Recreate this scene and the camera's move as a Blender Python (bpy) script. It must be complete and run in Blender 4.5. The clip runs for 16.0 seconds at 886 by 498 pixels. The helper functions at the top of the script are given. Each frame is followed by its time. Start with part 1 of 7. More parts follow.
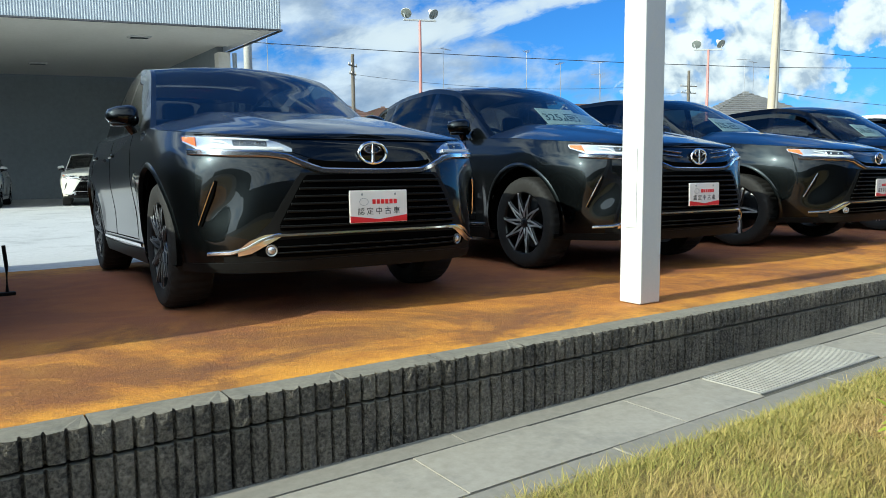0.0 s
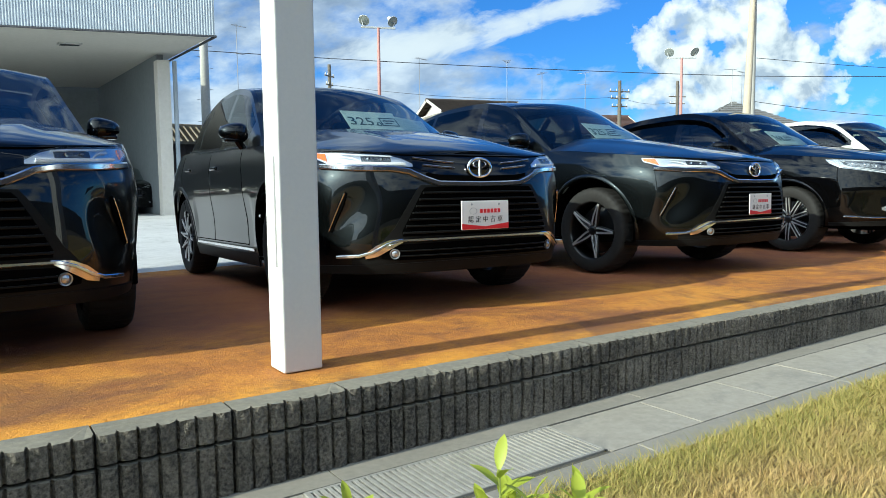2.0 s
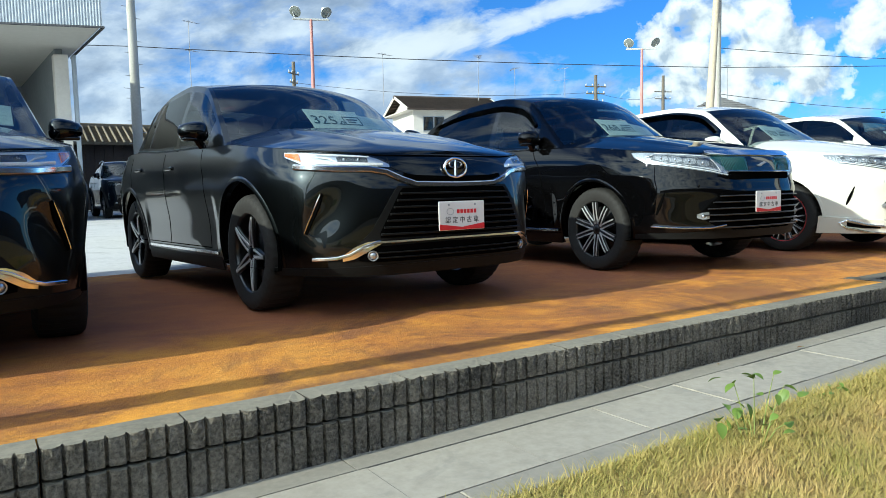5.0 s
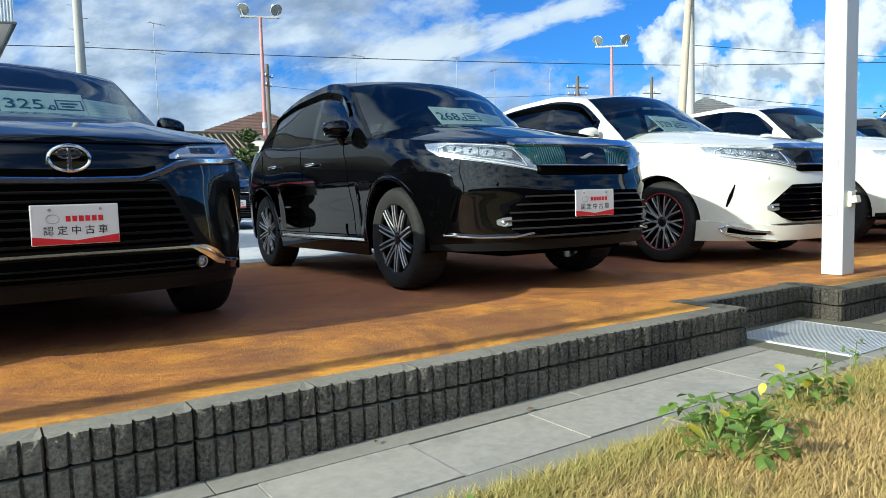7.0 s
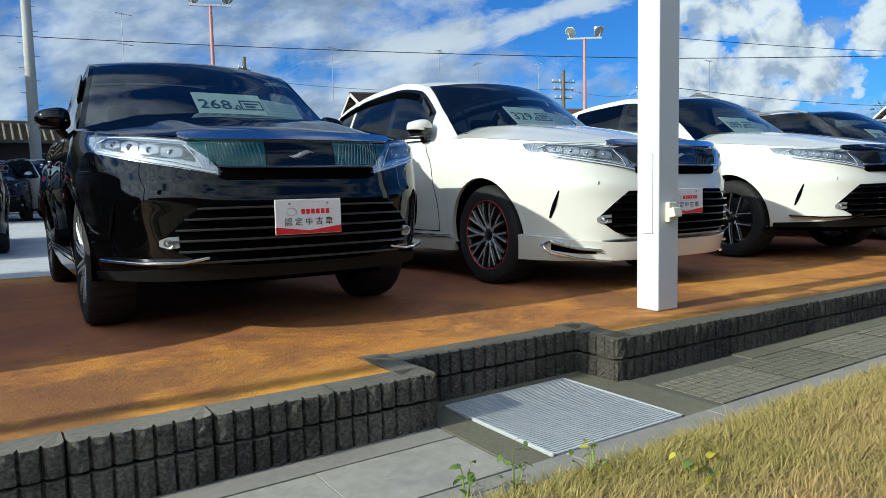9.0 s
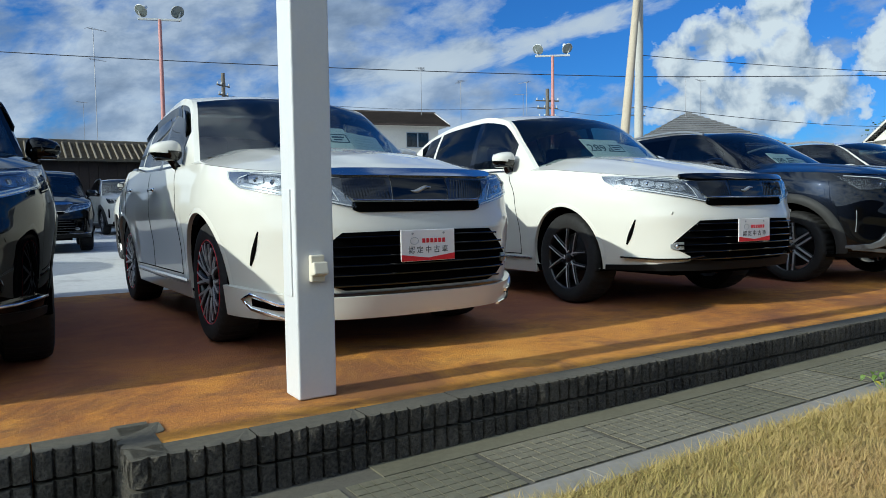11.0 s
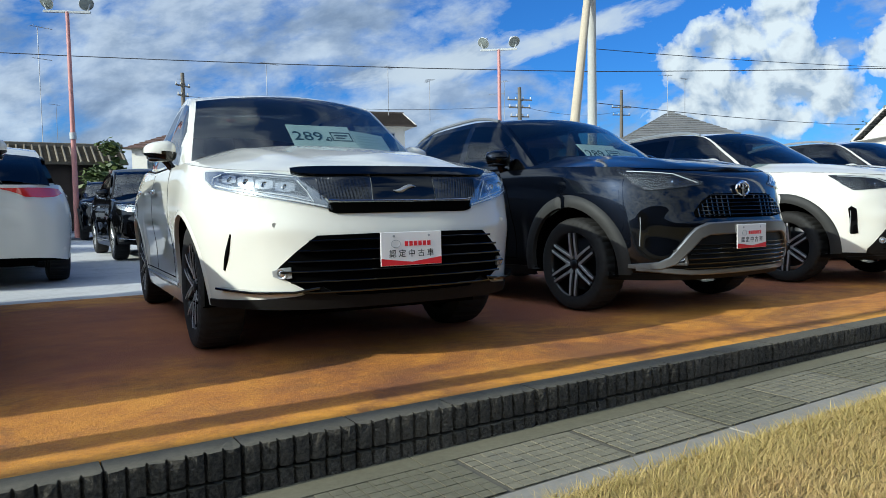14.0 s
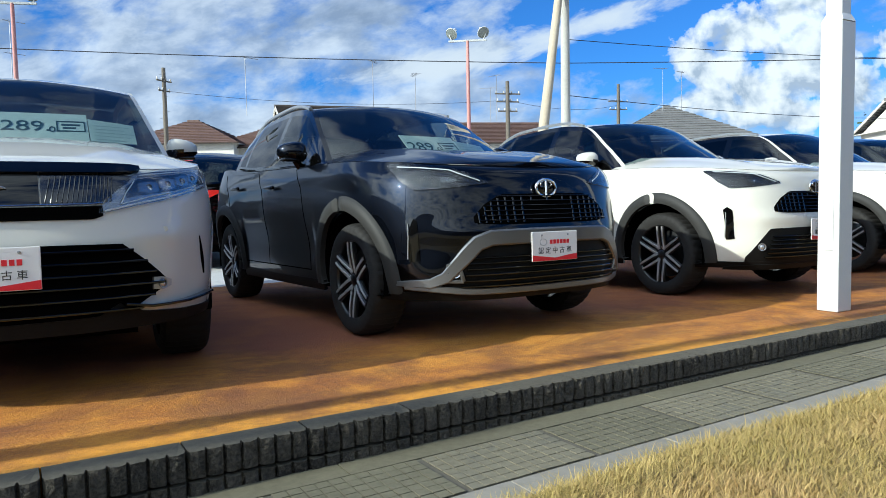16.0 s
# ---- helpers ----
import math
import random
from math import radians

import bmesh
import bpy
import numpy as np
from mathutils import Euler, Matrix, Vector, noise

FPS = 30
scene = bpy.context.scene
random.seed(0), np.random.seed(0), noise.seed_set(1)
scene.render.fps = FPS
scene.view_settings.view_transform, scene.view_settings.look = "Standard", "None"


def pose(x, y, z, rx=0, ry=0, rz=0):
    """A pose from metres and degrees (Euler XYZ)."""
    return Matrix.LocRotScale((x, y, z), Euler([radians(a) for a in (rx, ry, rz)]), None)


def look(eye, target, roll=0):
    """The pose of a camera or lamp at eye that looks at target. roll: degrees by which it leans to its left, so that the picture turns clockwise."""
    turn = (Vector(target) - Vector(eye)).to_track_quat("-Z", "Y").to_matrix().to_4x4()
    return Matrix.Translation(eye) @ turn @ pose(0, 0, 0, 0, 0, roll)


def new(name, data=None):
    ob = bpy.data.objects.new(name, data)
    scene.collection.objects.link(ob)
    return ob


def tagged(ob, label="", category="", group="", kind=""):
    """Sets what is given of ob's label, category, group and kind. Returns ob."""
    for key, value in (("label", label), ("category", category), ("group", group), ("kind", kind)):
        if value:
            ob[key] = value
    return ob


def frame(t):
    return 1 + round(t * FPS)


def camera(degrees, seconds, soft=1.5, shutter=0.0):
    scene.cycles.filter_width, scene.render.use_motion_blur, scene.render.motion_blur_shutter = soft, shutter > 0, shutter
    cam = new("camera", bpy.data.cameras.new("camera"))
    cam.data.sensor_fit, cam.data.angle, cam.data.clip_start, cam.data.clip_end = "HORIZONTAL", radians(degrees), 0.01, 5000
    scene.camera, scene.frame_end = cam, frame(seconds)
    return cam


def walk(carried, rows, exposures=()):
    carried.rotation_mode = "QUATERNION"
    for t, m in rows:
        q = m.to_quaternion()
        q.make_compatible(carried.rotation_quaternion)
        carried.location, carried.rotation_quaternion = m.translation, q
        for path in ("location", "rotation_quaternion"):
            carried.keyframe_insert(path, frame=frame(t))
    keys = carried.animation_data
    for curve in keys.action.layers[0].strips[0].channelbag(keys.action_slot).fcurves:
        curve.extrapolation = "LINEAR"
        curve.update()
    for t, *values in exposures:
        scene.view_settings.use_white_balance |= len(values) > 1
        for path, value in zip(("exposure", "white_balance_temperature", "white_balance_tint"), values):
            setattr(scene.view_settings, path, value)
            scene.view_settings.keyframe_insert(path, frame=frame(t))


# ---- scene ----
cam = camera(63.8, 16.0, 0.75)
PATH = [
    (0, (-2.987, -2.492, 0.693), (-1.869, -0.847, 0.489), -0.5),
    (0.5, (-2.471, -2.508, 0.729), (-1.352, -0.861, 0.535), -0.7),
    (1, (-1.944, -2.489, 0.731), (-0.827, -0.84, 0.544), -0.8),
    (1.5, (-1.477, -2.531, 0.712), (-0.361, -0.881, 0.537), -0.8),
    (2, (-1.003, -2.539, 0.705), (0.112, -0.888, 0.533), -0.6),
    (2.5, (-0.498, -2.554, 0.717), (0.612, -0.899, 0.547), -0.9),
    (3, (-0.012, -2.567, 0.716), (1.104, -0.916, 0.547), -0.9),
    (3.5, (0.472, -2.553, 0.713), (1.587, -0.902, 0.541), -0.8),
    (4, (0.954, -2.611, 0.736), (2.06, -0.955, 0.558), -0.8),
    (6.5, (3.469, -2.487, 0.655), (4.571, -0.826, 0.494), -1.5),
    (7, (3.957, -2.515, 0.644), (5.054, -0.85, 0.483), -1.5),
    (7.5, (4.496, -2.455, 0.633), (5.589, -0.788, 0.47), -1.6),
    (8, (4.989, -2.453, 0.649), (6.074, -0.782, 0.479), -1.6),
    (8.5, (5.459, -2.477, 0.657), (6.546, -0.807, 0.488), -1.6),
    (9, (5.924, -2.473, 0.675), (7.008, -0.802, 0.502), -1.2),
    (9.5, (6.366, -2.523, 0.724), (7.462, -0.857, 0.575), -0.8),
    (10, (6.868, -2.626, 0.779), (7.943, -0.945, 0.641), -0.5),
    (12.5, (9.321, -2.583, 0.731), (10.393, -0.898, 0.621), -1.1),
    (13, (9.797, -2.614, 0.747), (10.855, -0.922, 0.623), -0.9),
    (13.5, (10.306, -2.562, 0.751), (11.362, -0.868, 0.628), -1.0),
    (14, (10.77, -2.555, 0.751), (11.829, -0.862, 0.634), -1.0),
    (14.5, (11.25, -2.553, 0.741), (12.301, -0.856, 0.62), -1.1),
    (15, (11.748, -2.59, 0.737), (12.798, -0.892, 0.616), -1.2),
    (15.5, (12.132, -2.62, 0.755), (13.176, -0.919, 0.633), -1.3),
    (16, (12.564, -2.621, 0.768), (13.597, -0.913, 0.64), -1.1),
]
walk(cam, [(t, look(eye, target, roll)) for t, eye, target, roll in PATH],
     [(0.0, 0.90, 6050, -5), (4.0, 1.04, 6050, -5), (6.5, 0.95, 6000, -3), (8.0, 0.81, 5900, -2), (9.5, 0.43, 5800, -1), (10.5, 0.35, 5750, -1), (12.5, 0.46, 5750, -1), (14.0, 0.60, 5800, 0), (16.0, 0.85, 5850, 0)])

# ---- sky, sun ----
SUN_EL, SUN_AZ = 25.0, 1.5          # elevation; how far the sun stands behind the row of cars
SUN_DIR = Vector((-math.cos(radians(SUN_EL)) * math.cos(radians(SUN_AZ)),
                  math.cos(radians(SUN_EL)) * math.sin(radians(SUN_AZ)), math.sin(radians(SUN_EL))))


def node(tree, kind, at=(0, 0), **values):
    n = tree.nodes.new(kind)
    n.location = at
    for key, value in values.items():
        if key in n.inputs:
            n.inputs[key].default_value = value
    return n


def link(tree, a, b):
    tree.links.new(a, b)


def math_node(tree, op, a, b=None, clamp=False):
    n = tree.nodes.new("ShaderNodeMath")
    n.operation, n.use_clamp = op, clamp
    for i, v in enumerate((a, b)):
        if v is None:
            continue
        if isinstance(v, (int, float)):
            n.inputs[i].default_value = v
        else:
            tree.links.new(v, n.inputs[i])
    return n.outputs[0]


def ramp(tree, fac, stops):
    n = tree.nodes.new("ShaderNodeValToRGB")
    els = n.color_ramp.elements
    while len(els) < len(stops):
        els.new(0.5)
    for e, (p, c) in zip(els, stops):
        e.position = p
        e.color = (*c, 1) if len(c) == 3 else c
    tree.links.new(fac, n.inputs[0])
    return n.outputs[0]


def mix(tree, fac, a, b, blend="MIX"):
    n = tree.nodes.new("ShaderNodeMix")
    n.data_type, n.blend_type = "RGBA", blend
    for sock, v in ((n.inputs[0], fac), (n.inputs[6], a), (n.inputs[7], b)):
        if isinstance(v, (int, float)):
            sock.default_value = v
        elif isinstance(v, tuple):
            sock.default_value = (*v, 1) if len(v) == 3 else v
        else:
            tree.links.new(v, sock)
    return n.outputs[2]


def noise_fac(tree, vec, scale, detail=4, rough=0.55, distort=0.0):
    n = tree.nodes.new("ShaderNodeTexNoise")
    n.inputs["Scale"].default_value, n.inputs["Detail"].default_value = scale, detail
    n.inputs["Roughness"].default_value, n.inputs["Distortion"].default_value = rough, distort
    if vec is not None:
        tree.links.new(vec, n.inputs["Vector"])
    return n.outputs[0]


world = bpy.data.worlds.new("sky")
scene.world = world
world.use_nodes = True
wt = world.node_tree
wt.nodes.clear()
sky = wt.nodes.new("ShaderNodeTexSky")
sky.sky_type, sky.sun_disc = "NISHITA", False
sky.sun_elevation = radians(SUN_EL)
sky.sun_rotation = math.atan2(SUN_DIR.x, SUN_DIR.y)
sky.air_density, sky.dust_density, sky.ozone_density, sky.altitude = 1.0, 0.35, 3.0, 200
tc = wt.nodes.new("ShaderNodeTexCoord")
sep = wt.nodes.new("ShaderNodeSeparateXYZ")
link(wt, tc.outputs["Generated"], sep.inputs[0])
# clear blue between the clouds
clear = mix(wt, 1.0, sky.outputs[0], (0.40, 0.86, 1.56), "MULTIPLY")


def sky_vec(x, y, z=0.0):
    n = wt.nodes.new("ShaderNodeCombineXYZ")
    for i, v in enumerate((x, y, z)):
        if isinstance(v, (int, float)):
            n.inputs[i].default_value = v
        else:
            link(wt, v, n.inputs[i])
    return n.outputs[0]


def mul(a, b):
    return math_node(wt, "MULTIPLY", a, b)


def add(a, b):
    return math_node(wt, "ADD", a, b)


def sub(a, b):
    return math_node(wt, "SUBTRACT", a, b)


# broken deck overhead and all round: the direction laid out on a flat layer
up = add(math_node(wt, "MAXIMUM", sep.outputs[2], 0.0), 0.16)
over = sky_vec(add(math_node(wt, "DIVIDE", sep.outputs[0], up), 3.1), add(mul(math_node(wt, "DIVIDE", sep.outputs[1], up), 1.25), 0.6))
big, body_d = noise_fac(wt, over, 2.3, 9, 0.56, 0.25), noise_fac(wt, over, 4.6, 6, 0.55, 0.1)
drift = sub(mul(sep.outputs[0], -0.14), mul(sep.outputs[1], 0.10))
deck = add(big, sub(drift, 0.0))
deck_mask = ramp(wt, deck, [(0.47, (0, 0, 0)), (0.56, (0.62, 0.62, 0.62)), (0.66, (1, 1, 1))])
deck_col = ramp(wt, body_d, [(0.30, (1.0, 1.0, 1.0)), (0.46, (0.80, 0.83, 0.88)), (0.58, (0.55, 0.60, 0.68)), (0.70, (0.36, 0.41, 0.50))])
sunward = wt.nodes.new("ShaderNodeVectorMath")
sunward.operation = "DOT_PRODUCT"
link(wt, tc.outputs["Generated"], sunward.inputs[0])
sunward.inputs[1].default_value = SUN_DIR
glare = add(1.0, mul(math_node(wt, "POWER", math_node(wt, "MAXIMUM", sunward.outputs["Value"], 0.0), 2.0), 2.2))
lit_deck = wt.nodes.new("ShaderNodeVectorMath")
lit_deck.operation = "SCALE"
link(wt, mix(wt, 1.0, deck_col, (11.6, 11.5, 11.5), "MULTIPLY"), lit_deck.inputs[0])
link(wt, glare, lit_deck.inputs["Scale"])
sky_col = mix(wt, deck_mask, clear, lit_deck.outputs[0])

# north-east sky: u to the right, v upwards, as slopes from the bearing 33 degrees east of north
ahead = add(mul(sep.outputs[0], 0.5505), mul(sep.outputs[1], 0.8348))
ahead_c = math_node(wt, "MAXIMUM", ahead, 0.15)
u = math_node(wt, "DIVIDE", sub(mul(sep.outputs[0], 0.8348), mul(sep.outputs[1], 0.5505)), ahead_c)
v = math_node(wt, "DIVIDE", sep.outputs[2], ahead_c)
# thin drifting layers, thick in the north and broken up to the east
lay = sky_vec(mul(u, 3.2), sub(mul(v, 6.0), mul(u, 0.7)), 3.7)
soft, soft_b = noise_fac(wt, lay, 1.5, 9, 0.58, 0.15), noise_fac(wt, lay, 2.7, 8, 0.58, 0.15)
bias = ramp(wt, add(u, 0.62), [(0.0, (0.60, 0.60, 0.60)), (0.55, (0.57, 0.57, 0.57)), (0.75, (0.49, 0.49, 0.49)), (1.0, (0.44, 0.44, 0.44))])
hazy = mul(math_node(wt, "MAXIMUM", sub(0.17, v), 0.0), 0.55)
thin = mul(math_node(wt, "MAXIMUM", sub(v, 0.36), 0.0), 0.22)
layer = sub(add(soft, add(sub(bias, 0.5), hazy)), thin)
layer_mask = ramp(wt, layer, [(0.47, (0, 0, 0)), (0.53, (0.45, 0.45, 0.45)), (0.60, (0.88, 0.88, 0.88)), (0.70, (0.98, 0.98, 0.98))])
layer_col = ramp(wt, soft_b, [(0.36, (1.05, 1.05, 1.05)), (0.46, (0.84, 0.86, 0.91)), (0.54, (0.62, 0.67, 0.76)), (0.66, (0.42, 0.48, 0.58))])
front_col = mix(wt, layer_mask, clear, mix(wt, 1.0, layer_col, (7.4, 7.9, 8.9), "MULTIPLY"))


def puff(pu, pv, ru, rv, tilt=0.0):
    """One cloud lobe: 1 in its middle, 0 at its rim."""
    du, dv = sub(u, pu), sub(v, pv)
    dv = sub(dv, mul(du, tilt))
    r2 = add(math_node(wt, "POWER", math_node(wt, "ABSOLUTE", mul(du, 1 / ru)), 2.0), math_node(wt, "POWER", math_node(wt, "ABSOLUTE", mul(dv, 1 / rv)), 2.0))
    return sub(1.0, math_node(wt, "SQRT", r2))


LOBES = [(0.316, 0.190, 0.046, 0.042), (0.356, 0.214, 0.044, 0.042), (0.396, 0.226, 0.044, 0.042), (0.430, 0.250, 0.044, 0.046), (0.462, 0.282, 0.042, 0.050),
         (0.345, 0.176, 0.060, 0.036), (0.385, 0.148, 0.046, 0.040), (0.425, 0.178, 0.040, 0.040), (0.470, 0.204, 0.044, 0.046), (0.500, 0.186, 0.044, 0.040),
         (0.455, 0.158, 0.070, 0.040), (0.520, 0.146, 0.064, 0.040), (0.330, 0.132, 0.060, 0.032), (0.420, 0.118, 0.110, 0.030),
         (0.584, 0.200, 0.050, 0.040), (0.622, 0.220, 0.050, 0.048)]
heap = puff(*LOBES[0])
for lobe in LOBES[1:]:
    heap = math_node(wt, "SMOOTH_MAX", heap, puff(*lobe))
    heap.node.inputs[2].default_value = 0.14
streaks = math_node(wt, "MAXIMUM", puff(0.105, 0.225, 0.085, 0.024, 0.20), puff(0.195, 0.250, 0.10, 0.022, 0.28))
streaks = math_node(wt, "MAXIMUM", streaks, puff(-0.02, 0.195, 0.15, 0.026, 0.12))
curl = sky_vec(mul(u, 16.0), mul(v, 17.0), 2.3)
curl_lit = sky_vec(add(mul(u, 16.0), -0.26), add(mul(v, 17.0), 0.30), 2.3)
knobs, knobs_lit = noise_fac(wt, curl, 1.3, 7, 0.53, 0.2), noise_fac(wt, curl_lit, 1.3, 7, 0.53, 0.2)
heap_f = add(heap, sub(mul(sub(knobs, 0.5), 2.5), 0.07))
heap_mask = ramp(wt, heap_f, [(-0.08, (0, 0, 0)), (0.10, (0.55, 0.55, 0.55)), (0.42, (1, 1, 1))])
wisp = noise_fac(wt, sky_vec(mul(u, 7.0), sub(mul(v, 16.0), mul(u, 4.0)), 5.0), 1.6, 8, 0.62, 0.3)
streak_mask = ramp(wt, add(streaks, mul(sub(wisp, 0.5), 2.6)), [(0.0, (0, 0, 0)), (0.5, (0.80, 0.80, 0.80)), (0.9, (0.95, 0.95, 0.95))])
# sunlit knobs, grey hollows and undersides
relief = add(mul(sub(knobs, knobs_lit), 3.0), add(0.55, mul(sub(v, 0.165), 1.6)))
heap_col = ramp(wt, relief, [(0.15, (0.52, 0.59, 0.70)), (0.42, (0.80, 0.84, 0.90)), (0.66, (1.0, 1.0, 1.0)), (0.88, (1.12, 1.12, 1.10))])
front_col = mix(wt, streak_mask, front_col, (7.8, 8.2, 9.0))
front_col = mix(wt, heap_mask, front_col, mix(wt, 1.0, heap_col, (9.0, 9.2, 9.6), "MULTIPLY"))
north = ramp(wt, sub(ahead, mul(sep.outputs[2], 0.5)), [(0.30, (0, 0, 0)), (0.48, (1, 1, 1))])
sky_col = mix(wt, north, sky_col, front_col)
bg = wt.nodes.new("ShaderNodeBackground")
bg.inputs["Strength"].default_value = 0.055
link(wt, sky_col, bg.inputs["Color"])
wout = wt.nodes.new("ShaderNodeOutputWorld")
link(wt, bg.outputs[0], wout.inputs["Surface"])

sun_data = bpy.data.lights.new("sun", "SUN")
sun_data.energy, sun_data.angle, sun_data.color = 3.7, radians(0.53), (1.0, 0.93, 0.80)
sun = new("sun", sun_data)
sun.matrix_world = look((0, 0, 30), Vector((0, 0, 30)) - SUN_DIR)

# ---- materials ----
def material(name, base=(0.5, 0.5, 0.5), rough=0.6, metal=0.0, coat=0.0, spec=0.5):
    m = bpy.data.materials.new(name)
    m.use_nodes = True
    b = m.node_tree.nodes["Principled BSDF"]
    b.inputs["Base Color"].default_value = (*base, 1)
    b.inputs["Roughness"].default_value = rough
    b.inputs["Metallic"].default_value = metal
    b.inputs["Coat Weight"].default_value = coat
    b.inputs["Coat Roughness"].default_value = 0.03
    b.inputs["Coat IOR"].default_value = 1.52
    b.inputs["Specular IOR Level"].default_value = spec
    return m


def bsdf(m):
    return m.node_tree.nodes["Principled BSDF"]


def place(m, kind="Object"):
    return m.node_tree.nodes.new("ShaderNodeTexCoord").outputs[kind]


def world_place(m):
    return m.node_tree.nodes.new("ShaderNodeNewGeometry").outputs["Position"]


def bump(m, height, strength=0.4, distance=0.01):
    n = m.node_tree.nodes.new("ShaderNodeBump")
    n.inputs["Strength"].default_value, n.inputs["Distance"].default_value = strength, distance
    m.node_tree.links.new(height, n.inputs["Height"])
    m.node_tree.links.new(n.outputs[0], bsdf(m).inputs["Normal"])


def speckled(name, dark, light, scale=30.0, rough=0.85, big=1.5, strength=0.35, distance=0.006, spread=(0.3, 0.7), stain=None):
    """A mineral surface: fine grain over broad stains."""
    m = material(name, dark, rough)
    t = m.node_tree
    p = world_place(m)
    fine, broad = noise_fac(t, p, scale, 6, 0.65), noise_fac(t, p, big, 5, 0.6)
    c = ramp(t, math_node(t, "ADD", math_node(t, "MULTIPLY", fine, 0.55), math_node(t, "MULTIPLY", broad, 0.45)), [(spread[0], dark), (spread[1], light)])
    if stain:
        blot = ramp(t, noise_fac(t, p, big * 3.1, 6, 0.7, 0.6), [(0.52, (0, 0, 0)), (0.70, (1, 1, 1))])
        c = mix(t, math_node(t, "MULTIPLY", blot, 0.55), c, stain)
    t.links.new(c, bsdf(m).inputs["Base Color"])
    bump(m, fine, strength, distance)
    return m


def paint(name, base, metal=0.0, flake=0.0, rough=0.35, gloss=1.0):
    m = material(name, base, rough, metal, gloss, 0.0)
    t = m.node_tree
    p = place(m)
    fl = noise_fac(t, p, 900.0, 2, 0.5)
    dust = noise_fac(t, p, 2.2, 6, 0.7)
    c = mix(t, math_node(t, "MULTIPLY", fl, flake), base, tuple(min(1, v * 2.2 + 0.003) for v in base))
    t.links.new(c, bsdf(m).inputs["Base Color"])
    t.links.new(ramp(t, dust, [(0.35, (0.005,) * 3), (0.8, (0.03,) * 3)]), bsdf(m).inputs["Coat Roughness"])
    return m


PAINT_GREY = paint("dark_grey_metallic_paint", (0.0070, 0.0088, 0.0098), 1.0, 0.3, 0.36, 0.82)
PAINT_BLACK = paint("black_paint", (0.0010, 0.0010, 0.0012), 0.0, 0.1, 0.5, 0.72)
PAINT_WHITE = paint("pearl_white_paint", (0.61, 0.595, 0.53), 0.0, 0.05, 0.3)
PAINT_NAVY = paint("blue_black_paint", (0.0032, 0.0044, 0.0078), 1.0, 0.3, 0.36, 0.72)
PAINT_SILVER = paint("silver_paint", (0.45, 0.46, 0.47), 0.7, 0.4)
CHROME = material("chrome", (0.86, 0.87, 0.88), 0.14, 1.0)
SATIN = material("satin_silver", (0.38, 0.40, 0.42), 0.28, 0.65)
GUARD = material("satin_grey_guard", (0.19, 0.195, 0.20), 0.30, 0.75)
GUN = material("gunmetal", (0.10, 0.10, 0.105), 0.35, 0.9)
MACHINED = material("machined_alloy", (0.52, 0.52, 0.53), 0.30, 0.60)
RIM_DARK = material("dark_alloy", (0.035, 0.036, 0.038), 0.3, 0.8, 0.5)
TRIM = speckled("black_plastic_trim", (0.004, 0.004, 0.004), (0.009, 0.009, 0.009), 120, 0.5, 3, 0.15, 0.001)
bsdf(TRIM).inputs["Specular IOR Level"].default_value = 0.12
GLOSS_BLACK = material("piano_black", (0.0015, 0.0015, 0.0015), 0.12, 0.0, 1.0, 0.05)
FLARE = speckled("grey_plastic_arch", (0.018, 0.0185, 0.018), (0.036, 0.036, 0.035), 160, 0.6, 3, 0.2, 0.001)
bsdf(FLARE).inputs["Specular IOR Level"].default_value = 0.25
RUBBER = speckled("tyre_rubber", (0.005, 0.005, 0.005), (0.014, 0.013, 0.012), 40, 0.8, 4, 0.3, 0.002)
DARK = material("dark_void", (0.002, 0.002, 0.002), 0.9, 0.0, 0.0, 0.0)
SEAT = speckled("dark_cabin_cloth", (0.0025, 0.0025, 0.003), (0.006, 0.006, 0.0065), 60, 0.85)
RED = material("red_reflector", (0.55, 0.02, 0.015), 0.12, 0.0, 1.0)
AMBER = material("amber_reflector", (0.75, 0.16, 0.02), 0.15, 0.0, 1.0)
LAMP_IN = material("lamp_reflector", (0.78, 0.80, 0.82), 0.28, 1.0)
LED = material("white_light_guide", (0.66, 0.68, 0.70), 0.25, 0.0, 0.6)
LENS = material("projector_lens", (0.50, 0.53, 0.57), 0.05, 0.7, 1.0)
LAMP_MID = material("smoked_lamp_reflector", (0.32, 0.33, 0.34), 0.20, 0.8)
LAMP_BOWL = material("lamp_bowl", (0.13, 0.138, 0.145), 0.16, 0.85)
LAMP_SILVER = material("silver_lamp_reflector", (0.44, 0.46, 0.48), 0.22, 0.8)
LAMP_DARK = material("dark_lamp_bezel", (0.018, 0.019, 0.021), 0.22, 0.3, 0.2)
GRILLE_TEAL = material("teal_grille_panel", (0.012, 0.075, 0.078), 0.22, 0.4, 1.0)
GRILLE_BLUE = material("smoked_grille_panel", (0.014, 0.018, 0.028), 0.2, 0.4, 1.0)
PLATE_W = material("white_plate", (0.80, 0.79, 0.77), 0.35, 0.0, 0.3)
PLATE_R = material("red_plate_print", (0.66, 0.02, 0.03), 0.4)
PLATE_K = material("black_plate_print", (0.03, 0.03, 0.03), 0.5)
CARD = material("price_card", (0.68, 0.75, 0.70), 0.6)
CARD_SHEET = material("printed_sheet", (0.58, 0.66, 0.61), 0.6)
CARD_FAINT = material("faint_print", (0.40, 0.48, 0.46), 0.6)
CARD_K = material("price_print", (0.05, 0.09, 0.09), 0.6)
